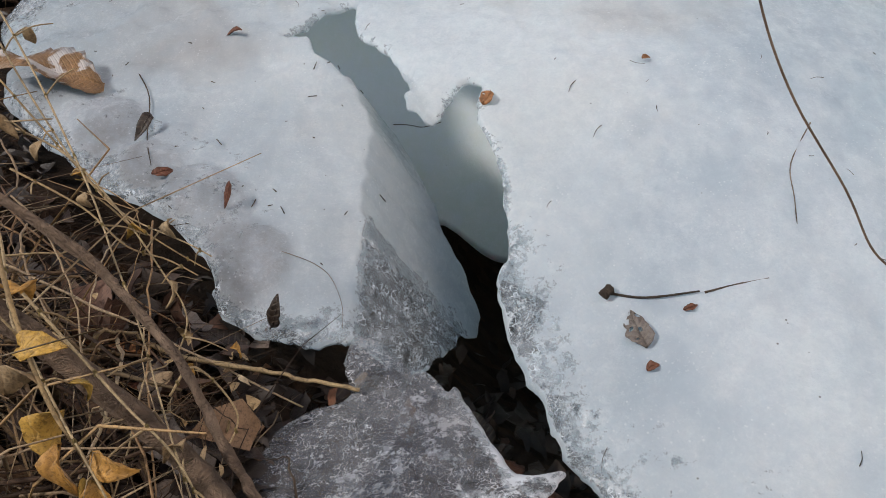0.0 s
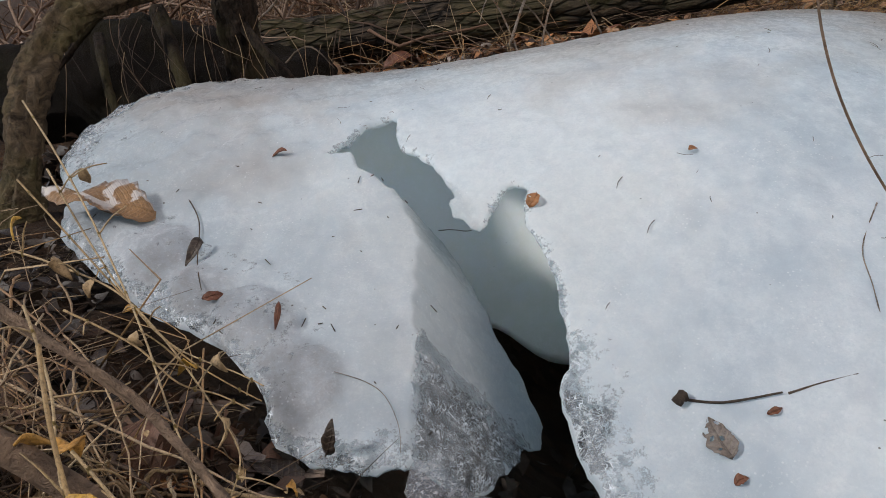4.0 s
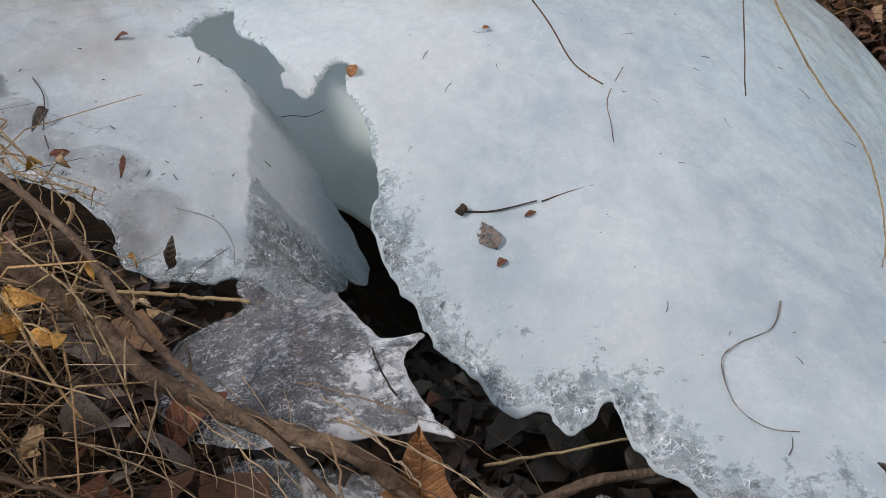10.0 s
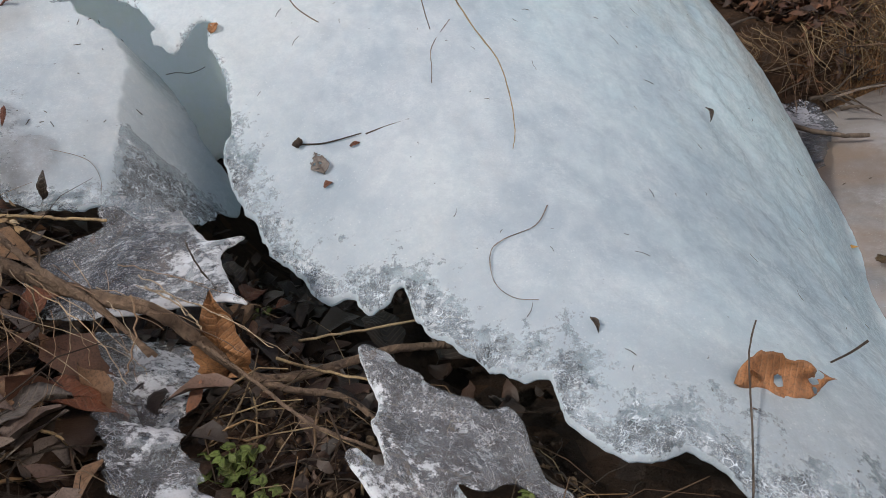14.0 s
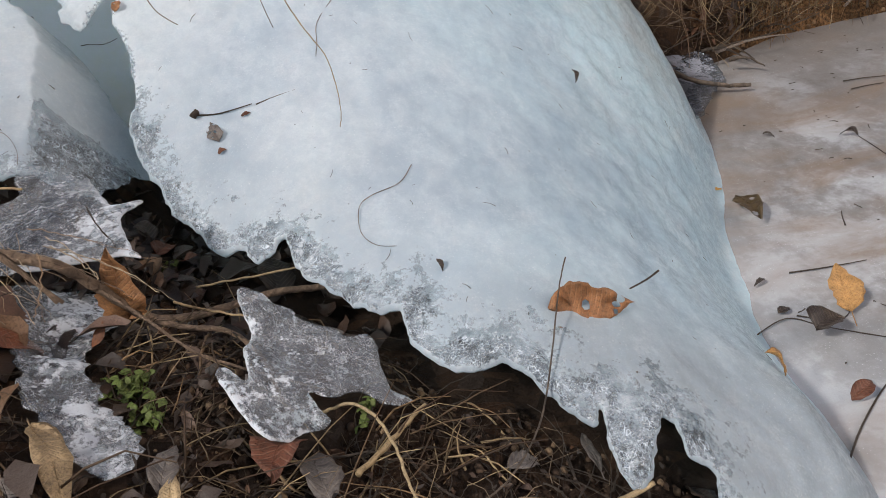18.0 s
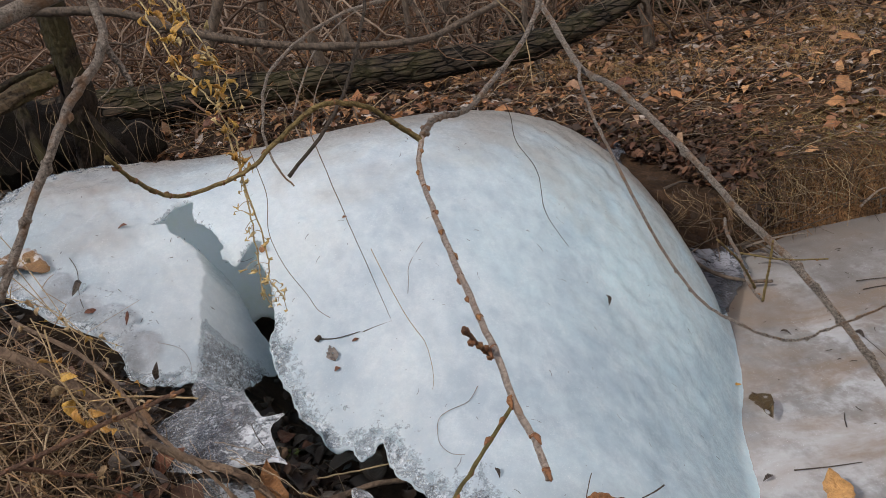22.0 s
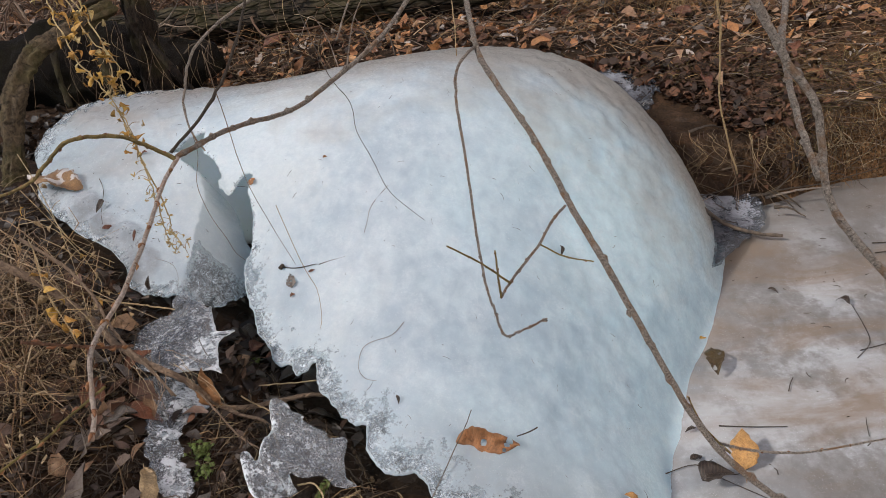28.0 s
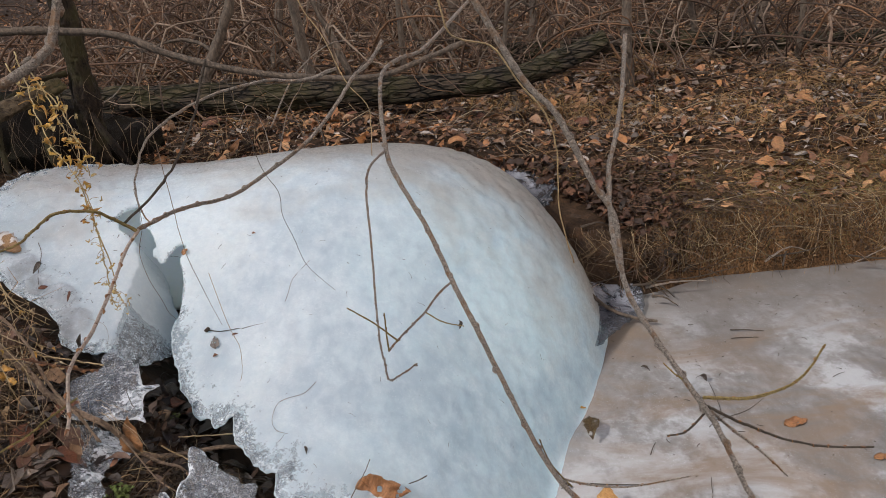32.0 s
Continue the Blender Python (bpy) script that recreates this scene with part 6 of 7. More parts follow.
def fibres(name, n, xr, yr, length, rise, radii, mat, label, seed, category, where=None, hang=0.0, close=1.0, heading=None):
    """Many thin bent stems lying, standing or hanging on the ground, in one mesh."""
    r = np.random.RandomState(seed)
    x, y = r.uniform(*xr, n), yr[0] + (yr[1] - yr[0]) * r.rand(n) ** close
    keep = bare_many(x, y) & (ground_many(x, y) > 0.02)
    if where is not None:
        keep &= where(x, y)
    a = r.uniform(0, 2 * math.pi, n) if heading is None else r.normal(heading[0], heading[1], n)
    ln, h = r.uniform(*length, n), r.uniform(*rise, n)
    bend = r.normal(0, 0.8, n)
    for s in (0.35, 0.7, 1.1):
        keep &= bare_many(x + s * ln * np.cos(a + bend * s), y + s * ln * np.sin(a + bend * s))
    x, y, a, ln, h, bend = (v[keep] for v in (x, y, a, ln, h, bend))
    n = len(x)
    z = ground_many(x, y) + 0.004
    pts = []
    for k in range(4):
        s = k / 3
        px, py = x + s * ln * np.cos(a + bend * s), y + s * ln * np.sin(a + bend * s)
        floor = ground_many(px, py) + 0.003
        arch = z + h * ln * math.sin(math.pi * min(0.62, 0.62 * s)) + r.normal(0, 0.002, n)
        if hang:
            arch = z - hang * ln * s * s
        pts.append(np.stack([px, py, np.maximum(arch, floor)], 1))
    rad = r.choice(radii, n)
    side = np.stack([-np.sin(a), np.cos(a), np.zeros(n)], 1)
    up = np.array((0, 0, 1.0))
    verts = np.zeros((n, 4, 3, 3))
    for k in range(4):
        w = (rad * (1 - 0.2 * k))[:, None]
        for q, (u, v) in enumerate(((1, -0.5), (-1, -0.5), (0, 1))):
            verts[:, k, q] = pts[k] + w * (u * side + v * up)
    faces = []
    for i in range(n):
        o = i * 12
        for k in range(3):
            for q in range(3):
                faces.append((o + 3 * k + q, o + 3 * k + (q + 1) % 3, o + 3 * k + 3 + (q + 1) % 3, o + 3 * k + 3 + q))
    return tagged(part(name, (verts.reshape(-1, 3), faces), mat), label, category, kind="stuff")


GOLDEN_ROOT = leaf_material("pale_rootlet", [(0.44, 0.31, 0.18), (0.22, 0.13, 0.075), (0.52, 0.40, 0.26), (0.10, 0.055, 0.03)], 0.6, True)


def soil_stem(rng):
    x, y = rng.uniform(-0.2, 0.72), rng.uniform(0.3, 0.95)
    if not bare(x, y):
        return None
    a, ln = rng.uniform(0, 6.28), rng.uniform(0.03, 0.16)
    q = [(x + s * ln * math.cos(a + 0.3 * s), y + s * ln * math.sin(a + 0.3 * s)) for s in (0, 0.33, 0.66, 1.0)]
    hump = rng.uniform(0, 0.02)
    r = rng.choice((0.0005, 0.0008, 0.0012, 0.0018))
    return tube([(px, py, on_ground(px, py) + 0.006 + hump * math.sin(math.pi * k / 3)) for k, (px, py) in enumerate(q)], r, r * 0.6, 5, 3, 0.4, rng, 0.001)


def plate_stem(rng):
    x, y = rng.uniform(-0.08, 0.10), rng.uniform(0.84, 0.93)
    z = 0.575 - 0.30 * (x + 0.03) + rng.uniform(0.0, 0.02)
    a, ln = rng.gauss(-0.55, 0.5), rng.uniform(0.06, 0.20)
    p = [(x + q * ln * math.cos(a - 0.3 * q), y + q * ln * math.sin(a - 0.3 * q)) for q in (0, 0.35, 0.7, 1.0)]
    pts = [(px, py, max(z - 0.42 * q * ln + 0.012 * math.sin(9 * q), on_ground(px, py) + 0.012)) for (px, py), q in zip(p, (0, 0.35, 0.7, 1.0))]
    r = rng.choice((0.0004, 0.0005, 0.0007, 0.0011))
    return tube(pts, r, r * 0.5, 5, 4, 0.3, rng, 0.001)


strands("rootlet_web", 26, plate_stem, GOLDEN_ROOT, "fine pale stems spread along the root over the rime", 213, category="stems")
strands("soil_straw", 170, soil_stem, STRAW, "dry stems scattered over the soil", 202)
strands("soil_twigs", 520, soil_stem, DARK_TWIG, "thin dark twigs and rootlets over the soil", 203, category="twigs")
fibres("gap_straws", 230, (0.08, 0.50), (0.55, 0.92), (0.04, 0.16), (0.0, 0.5), (0.0008, 0.0012, 0.0018), STRAW, "loose straws and curled stems beside the ice chunk", 209, "straw")
HAIR = leaf_material("fine_rootlet", [(0.008, 0.005, 0.003), (0.04, 0.022, 0.013), (0.014, 0.008, 0.005), (0.40, 0.29, 0.18), (0.010, 0.006, 0.004), (0.075, 0.042, 0.024)], 0.8, True)
fibres("soil_rootlets", 5200, (-0.35, 0.95), (0.15, 1.15), (0.015, 0.09), (0.0, 0.3), (0.0003, 0.0005, 0.0009), HAIR, "mat of fine brown rootlets over the soil", 206, "rootlets")
fibres("bank_fibres", 1500, (-0.75, 0.0), (0.3, 1.35), (0.05, 0.22), (0.05, 0.7), (0.0003, 0.0005, 0.0008, 0.0012), HAIR, "tangle of fine brown stems under the straw", 207, "stems", lambda x, y: (y < 1.12 - 0.42 * (x + 0.09)))
fibres("edge_fibres", 2600, (-0.9, -0.05), (0.9, 1.75), (0.02, 0.12), (0.0, 0.4), (0.0004, 0.0007, 0.0012), HAIR, "fine brown stems along the foot of the slab", 208, "stems")
litter("edge_leaves", 500, (-0.95, 0.0), (0.95, 1.75), (0.02, 0.055), SHADE_DARK_LITTER, "dark wet leaves along the foot of the slab", 195, 0.8)


def crumb(rng):
    x, y = rng.uniform(0.1, 0.85), rng.uniform(0.35, 0.95)
    if not bare(x, y):
        return None
    r = rng.choice((0.001, 0.0015, 0.002, 0.003, 0.004, 0.006))
    c = Vector((x, y, on_ground(x, y) + r * 0.4))
    return tube([tuple(c - Vector((0, 0, r * 0.7))), tuple(c + Vector((rng.uniform(-r, r) * 0.3, 0, 0))), tuple(c + Vector((0, 0, r * 0.7)))], r, r * 0.6, 6, 2, 0.3, rng)


PEBBLE = leaf_material("soil_crumb", [(0.03, 0.018, 0.011), (0.085, 0.05, 0.028), (0.05, 0.03, 0.018), (0.24, 0.16, 0.09), (0.06, 0.032, 0.018), (0.04, 0.024, 0.014)], 0.8, True)
strands("soil_crumbs", 2600, crumb, PEBBLE, "crumbs of soil and seeds on the bank", 204, category="soil")


def clod(rng):
    x, y = rng.uniform(0.22, 0.85), rng.uniform(0.36, 0.86)
    if not bare(x, y):
        return None
    r = rng.uniform(0.004, 0.011)
    v, f = tube([(x, y, on_ground(x, y) - r * 0.5), (x, y, on_ground(x, y) + r * 0.15), (x, y, on_ground(x, y) + r * 0.6)], r, r * 0.45, 9, 3, 0.3, rng)
    return v + 0.35 * r * np.array([noise.noise_vector(Vector(p) * 140) for p in v]), f


strands("soil_clods", 1200, clod, SOIL, "rough reddish-brown clods of soil beside the ice", 210, category="soil")

STRAWS = [[(-0.36, 1.33, 0.92), (-0.305, 1.269, 0.871), (-0.259, 1.213, 0.827), (-0.222, 1.164, 0.791), (-0.183, 1.109, 0.753), (-0.152, 1.058, 0.721), (-0.128, 1.021, 0.701), (-0.085, 0.943, 0.665), (-0.06, 0.90, 0.63)],
          [(-0.33, 1.24, 0.86), (-0.296, 1.220, 0.823), (-0.267, 1.206, 0.785), (-0.233, 1.190, 0.741), (-0.199, 1.176, 0.701), (-0.167, 1.168, 0.675), (-0.135, 1.162, 0.653)],
          [(-0.20, 1.03, 0.82), (-0.179, 0.998, 0.778), (-0.165, 0.962, 0.744), (-0.147, 0.942, 0.726), (-0.125, 0.917, 0.705), (-0.100, 0.891, 0.684), (-0.08, 0.87, 0.66)],
          [(-0.30, 1.16, 0.82), (-0.264, 1.155, 0.804), (-0.216, 1.145, 0.778), (-0.179, 1.126, 0.740), (-0.147, 1.103, 0.694), (-0.127, 1.084, 0.657), (-0.139, 1.067, 0.627)],
          [(-0.32, 1.27, 0.86), (-0.280, 1.231, 0.798), (-0.244, 1.203, 0.742), (-0.207, 1.184, 0.704), (-0.154, 1.173, 0.677), (-0.132, 1.168, 0.664)],
          [(-0.26, 1.14, 0.77), (-0.208, 1.131, 0.736), (-0.175, 1.117, 0.706), (-0.142, 1.110, 0.695), (-0.118, 1.104, 0.682)],
          [(-0.15, 0.96, 0.76), (-0.125, 0.948, 0.727), (-0.098, 0.933, 0.697), (-0.071, 0.919, 0.667), (-0.054, 0.899, 0.625), (-0.044, 0.879, 0.583)],
          [(-0.121, 1.015, 0.635), (-0.102, 1.026, 0.651), (-0.074, 1.011, 0.620), (-0.084, 0.997, 0.596)]]
for k, pts in enumerate(STRAWS):
    st = new("straw_stalk")
    tagged(st, "straw-yellow dry stem with small nodes over the bank", "stem", "dry stems on the bank")
    stem = branch(st, "stem", pts, 0.0010, 0.0006, STRAW_PALE, 210 + k, False)
    rng = random.Random(230 + k)
    c = spline(pts, 5)
    for i in range(2, len(c) - 2, 5):
        part("node", moved(tube([(0, 0, -0.002), (0, 0, 0), (0, 0, 0.002)], 0.0014, 0.0010, 6, 2), Matrix.Translation(c[i])), YOUNG, stem)
        if rng.random() < 0.7:
            d = Vector((rng.uniform(-1, 1), rng.uniform(-1, 1), rng.uniform(-0.6, 0.8))).normalized() * rng.uniform(0.012, 0.045)
            part("side_stem", tube([tuple(c[i]), tuple(Vector(c[i]) + d * 0.5 + Vector((0, 0, 0.003))), tuple(Vector(c[i]) + d)], 0.0009, 0.0005, 5, 3), STRAW_PALE, st)
            if rng.random() < 0.6:
                m = Matrix.Translation(Vector(c[i]) + d) @ pose(0, 0, 0, rng.uniform(-60, 60), rng.uniform(0, 80), rng.uniform(0, 360))
                part("withered_leaf", moved(leaf_geo(rng.uniform(0.012, 0.022), rng.uniform(0.008, 0.014), rng, 0.4, 0.4, n=5), m), YELLOW_LEAF if rng.random() < 0.4 else TAN_LEAF, st)

GOLDEN_STEM = leaf_material("golden_straw", [(0.46, 0.29, 0.13), (0.26, 0.14, 0.065), (0.60, 0.45, 0.28), (0.10, 0.05, 0.026), (0.52, 0.37, 0.21), (0.16, 0.085, 0.045)], 0.5, True)
fibres("golden_straw", 1300, (-0.66, -0.14), (0.42, 1.25), (0.09, 0.30), (0.15, 0.9), (0.0005, 0.0008, 0.0012, 0.0018), GOLDEN_STEM, "loose golden straws arching over the dark stems", 211, "straw", lambda x, y: (y < 1.04 - 0.46 * (x + 0.09)) & (y > 0.80 + 0.12 * np.sin(40 * x)), 0.0, 1.0, (-0.9, 0.5))



def arching_straw(rng):
    """A long stem that leans over the bank from the upper grass and sinks to the litter."""
    x, y = rng.uniform(-0.75, -0.16), rng.uniform(0.50, 1.42)
    if rng.random() > 0.2 + 0.8 * float(smooth(0.70, 1.0, y)):
        return None
    a, ln = rng.gauss(-0.75, 0.38), rng.uniform(0.16, 0.46)
    turn = rng.gauss(0, 0.5)
    reach = rng.choice((0.02, 0.08, 0.08, 0.11))
    lift, drop = rng.uniform(0.02, 0.13), rng.uniform(0.006, 0.04)
    pts = []
    for k in range(6):
        q = k / 5
        px, py = x + q * ln * math.cos(a + turn * q), y + q * ln * math.sin(a + turn * q)
        if not bare(px, py) or not bare(px + reach, py + reach) or py < 0.2 or px > 0.0:
            return None
        pts.append((px, py, on_ground(px, py) + lift * (1 - q) ** 0.7 + drop + 0.03 * math.sin(math.pi * q) + rng.gauss(0, 0.003)))
    r = rng.choice((0.0004, 0.0006, 0.0008, 0.0010, 0.0012, 0.0018))
    return tube(pts, r, r * 0.55, 5, 4, 0.3, rng, 0.0008)


strands("arching_straw", 800, arching_straw, GOLDEN_STEM, "long pale straws arching over the bank", 212, category="straw")
PITH = leaf_material("withered_scrap", [(0.50, 0.36, 0.20), (0.40, 0.26, 0.12), (0.56, 0.44, 0.28), (0.30, 0.18, 0.09)], 0.6, True)
litter("withered_scraps", 260, (-0.65, -0.06), (0.30, 1.20), (0.008, 0.026), PITH, "small withered pale leaves caught in the straw", 198, 2.0, None, True, (0.03, 0.09))
yellow = new("yellow_weed")
tagged(yellow, "dry weed stem with a pale seed pod and curled yellow leaves", "weed")
branch(yellow, "stem", [(-0.16, 0.98, 0.815), (-0.152, 0.956, 0.781), (-0.143, 0.937, 0.745), (-0.130, 0.919, 0.711), (-0.116, 0.908, 0.688), (-0.103, 0.896, 0.665), (-0.09, 0.88, 0.64), (-0.075, 0.87, 0.60)], 0.0014, 0.0010, STRAW_PALE, 241, False)
rng = random.Random(242)
for loc, ln, wd, rot in (((-0.128, 0.918, 0.706), 0.034, 0.022, (70, 70, 200)), ((-0.122, 0.911, 0.694), 0.032, 0.018, (30, 60, 280)), ((-0.110, 0.908, 0.688), 0.030, 0.014, (60, 20, 350)), ((-0.112, 0.903, 0.675), 0.024, 0.014, (-40, 70, 260)), ((-0.138, 0.934, 0.739), 0.024, 0.016, (40, -20, 340)), ((-0.15, 0.95, 0.765), 0.022, 0.014, (10, 40, 100)), ((-0.098, 0.893, 0.66), 0.020, 0.012, (50, 40, 20))):
    part("curled_leaf", moved(leaf_geo(ln, wd, rng, 0.35, 0.5, n=8), Matrix.Translation(loc) @ pose(0, 0, 0, *rot)), YELLOW_LEAF, yellow)
part("seed_pod", moved(leaf_geo(0.030, 0.026, rng, 0.25, 0.6, n=9), Matrix.Translation((-0.135, 0.925, 0.722)) @ pose(0, 0, 0, 50, 10, 190)), TAN_LEAF, yellow, "pale papery seed pod")

# ---- the far bank and the thicket ----
log_points = [(-1.2, 3.42, 0.86), (-0.771, 3.393, 0.85), (-0.209, 3.360, 0.815), (0.296, 3.336, 0.80), (0.651, 3.318, 0.785), (1.008, 3.304, 0.775), (1.340, 3.309, 0.79), (1.587, 3.333, 0.835), (1.90, 3.390, 0.93)]
log("fallen_log", log_points, 0.085, 0.050, "dark mossy fallen log behind the ice mound", FELLED)
log("far_log", [(1.5, 4.65, 0.72), (2.023, 4.606, 0.714), (2.545, 4.602, 0.71), (3.212, 4.541, 0.66), (3.679, 4.484, 0.62), (4.266, 4.455, 0.60), (5.0, 4.40, 0.60)], 0.075, 0.06, "grey fallen trunk deeper in the thicket", FELLED)
log("old_stump_root", [(-0.90, 1.78, 0.42), (-0.871, 1.80, 0.534), (-0.82, 1.85, 0.68), (-0.785, 1.9, 0.812), (-0.766, 2.0, 0.945), (-0.746, 2.1, 1.014), (-0.70, 2.25, 1.05), (-0.60, 2.5, 1.09)], 0.034, 0.024, "gnarled mossy willow stump root leaning over the hollow", MOSSY, 40, "stump", 2.2)


def overhang_geo():
    us, vs = np.linspace(0, 1, 60), np.linspace(0, 2 * math.pi, 36, endpoint=False)
    verts = []
    for u in us:
        r = 0.02 + 0.15 * math.sin(math.pi * u) ** 0.5
        h = 0.03 + 0.20 * math.sin(math.pi * u) ** 0.4 * (1 - 0.65 * float(smooth(0.5, 1.0, u)))
        for v in vs:
            p = Vector((-1.55 + 1.15 * u, 2.80 + 0.12 * math.sin(2 * u) + 1.1 * r * math.cos(v), 0.84 - 0.12 * u + h * math.sin(v)))
            verts.append(tuple(p + 0.05 * noise.noise_vector(p * 7) + 0.022 * noise.noise_vector(p * 24)))
    m = len(vs)
    faces = [(i * m + k, i * m + (k + 1) % m, (i + 1) * m + (k + 1) % m, (i + 1) * m + k) for i in range(len(us) - 1) for k in range(m)]
    return np.array(verts), faces + [tuple(range(m))[::-1], tuple((len(us) - 1) * m + k for k in range(m))]


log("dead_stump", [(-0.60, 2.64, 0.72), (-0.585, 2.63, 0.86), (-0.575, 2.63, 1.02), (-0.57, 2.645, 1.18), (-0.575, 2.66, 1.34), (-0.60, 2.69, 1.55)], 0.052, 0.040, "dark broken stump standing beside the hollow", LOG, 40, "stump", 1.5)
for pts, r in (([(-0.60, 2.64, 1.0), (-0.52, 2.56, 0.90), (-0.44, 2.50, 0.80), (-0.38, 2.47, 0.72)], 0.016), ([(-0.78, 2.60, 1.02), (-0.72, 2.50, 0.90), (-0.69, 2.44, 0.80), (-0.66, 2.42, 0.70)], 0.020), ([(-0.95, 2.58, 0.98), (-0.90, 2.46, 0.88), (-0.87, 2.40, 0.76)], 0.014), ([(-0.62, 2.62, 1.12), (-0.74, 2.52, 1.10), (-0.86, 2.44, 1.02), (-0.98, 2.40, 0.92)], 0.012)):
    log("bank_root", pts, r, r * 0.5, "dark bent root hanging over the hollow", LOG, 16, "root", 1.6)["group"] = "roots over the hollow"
# this mass fills the hollow's back with painted shade
tagged(part("earth_overhang", overhang_geo(), HOLLOW_SHADE), "earth overhang with roots above the hollow, near-black for its shade", "earth")

FAR_LITTER = leaf_material("far_litter", [(0.012, 0.008, 0.006), (0.26, 0.115, 0.06), (0.52, 0.23, 0.095), (0.02, 0.013, 0.01), (0.54, 0.45, 0.39), (0.015, 0.009, 0.007), (0.62, 0.33, 0.15), (0.20, 0.09, 0.055), (0.03, 0.018, 0.013), (0.34, 0.17, 0.09)], 0.7, True)
def in_hollow(x, y):
    """The dark hollow at the left end of the mound and the gully at its back."""
    return ((x < 0.15) & (y < 2.80 - 0.5 * (x + 0.2))) | ((x > 0.8) & (x < 1.9) & (y < 2.62))


litter("leaf_bits", 8000, (-1.4, 4.2), (2.2, 4.8), (0.008, 0.03), FAR_LITTER, "crumbled leaf bits over the far bank", 254, 1.0, 1.5, True, (0.001, 0.012), in_hollow)
litter("far_litter", 9000, (-1.8, 4.2), (2.2, 5.2), (0.022, 0.075), FAR_LITTER, "brown and grey fallen leaves on the far bank", 251, 0.8, 1.5, True, (0.004, 0.022), in_hollow)
THICKET_LITTER = leaf_material("thicket_litter", [(0.04, 0.023, 0.015), (0.27, 0.13, 0.065), (0.46, 0.24, 0.11), (0.09, 0.05, 0.032), (0.36, 0.28, 0.23), (0.40, 0.18, 0.08), (0.05, 0.03, 0.02)], 0.7, True)
litter("hillside_litter", 2600, (-5.0, 0.2), (3.3, 10), (0.05, 0.11), THICKET_LITTER, "brown fallen leaves under the leafless brush", 255, 0.8, 1.3)
litter("thicket_litter", 6500, (-3.2, 7.0), (3.6, 12), (0.05, 0.12), THICKET_LITTER, "brown fallen leaves deep in the thicket", 252, 0.7, 1.6)
WARM_LITTER = leaf_material("warm_litter", [(0.40, 0.17, 0.06), (0.54, 0.25, 0.09), (0.26, 0.10, 0.045), (0.42, 0.26, 0.16), (0.20, 0.085, 0.045)], 0.6, True)
litter("orange_litter", 800, (-0.9, 4.8), (2.55, 7.5), (0.03, 0.10), WARM_LITTER, "curled orange-brown leaves on the far bank", 253, 1.2, 1.4, True, (0.01, 0.04))


def bank_root(rng):
    x = rng.uniform(1.35, 3.6)
    y = 2.30 + 0.11 * smooth(1.7, 2.2, x) + rng.uniform(-0.03, 0.05)
    z = on_ground(x, y) + 0.015
    d = rng.uniform(0.05, 0.24)
    p = [(x, y, z), (x + rng.gauss(0, 0.02), y - 0.05, z - d * 0.2), (x + rng.gauss(0, 0.05), y - 0.09, z - d * 0.6), (x + rng.gauss(0, 0.08), y - 0.11 - rng.uniform(0, 0.04), max(0.01, z - d))]
    r = rng.choice((0.0007, 0.001, 0.0016))
    return tube(p, r, r * 0.5, 4, 3, 0.3, rng, 0.002)


BANK_FIBRE = leaf_material("bank_fibre", [(0.03, 0.018, 0.010), (0.24, 0.115, 0.048), (0.52, 0.30, 0.13), (0.03, 0.016, 0.009), (0.20, 0.13, 0.045), (0.56, 0.42, 0.27), (0.02, 0.012, 0.008)], 0.8, True)


def undercut(x, y):
    clumps = np.sin(9.1 * x + 2.0 * np.sin(3.3 * x)) + np.sin(23.7 * x + 1.0) + 0.8 * np.sin(47.0 * x + 30 * y)
    return (np.abs(y - (2.30 + 0.11 * smooth(1.7, 2.2, x))) < 0.09) & (x > 1.2) & (clumps > 0.5)


fibres("hanging_grass", 7000, (1.0, 4.4), (2.15, 2.60), (0.02, 0.20), (0, 0.2), (0.0004, 0.0007, 0.0012, 0.0018), BANK_FIBRE, "matted dead grass hanging down the undercut bank", 263, "grass", undercut, 1.6, 1.0, (-1.57, 1.1))
fibres("forest_fibres", 6000, (-1.4, 5.0), (2.3, 6.5), (0.05, 0.30), (0.0, 0.5), (0.0010, 0.0016, 0.0024), BANK_FIBRE, "short dead grass and fine twigs on the far bank", 264, "grass", lambda x, y: ~in_hollow(x, y), 0.0, 1.7)
strands("bank_roots", 300, bank_root, STRAW, "dry grass and rootlets hanging from the undercut far bank", 261, category="roots")


def tuft(rng):
    cx, cy = rng.choice(((1.95, 3.35), (2.6, 3.15), (3.1, 2.75), (3.2, 3.6), (1.5, 3.6), (2.4, 4.3), (0.9, 3.9), (3.6, 3.1)))
    x, y = cx + rng.gauss(0, 0.20), cy + rng.gauss(0, 0.16)
    z = on_ground(x, y)
    a, ln = rng.uniform(0, 6.28), rng.uniform(0.06, 0.24)
    r = rng.choice((0.0009, 0.0014))
    return tube([(x, y, z), (x + 0.3 * ln * math.cos(a), y + 0.3 * ln * math.sin(a), z + 0.5 * ln), (x + ln * math.cos(a), y + ln * math.sin(a), z + rng.uniform(0.0, 0.5) * ln)], r, r * 0.4, 4, 3)


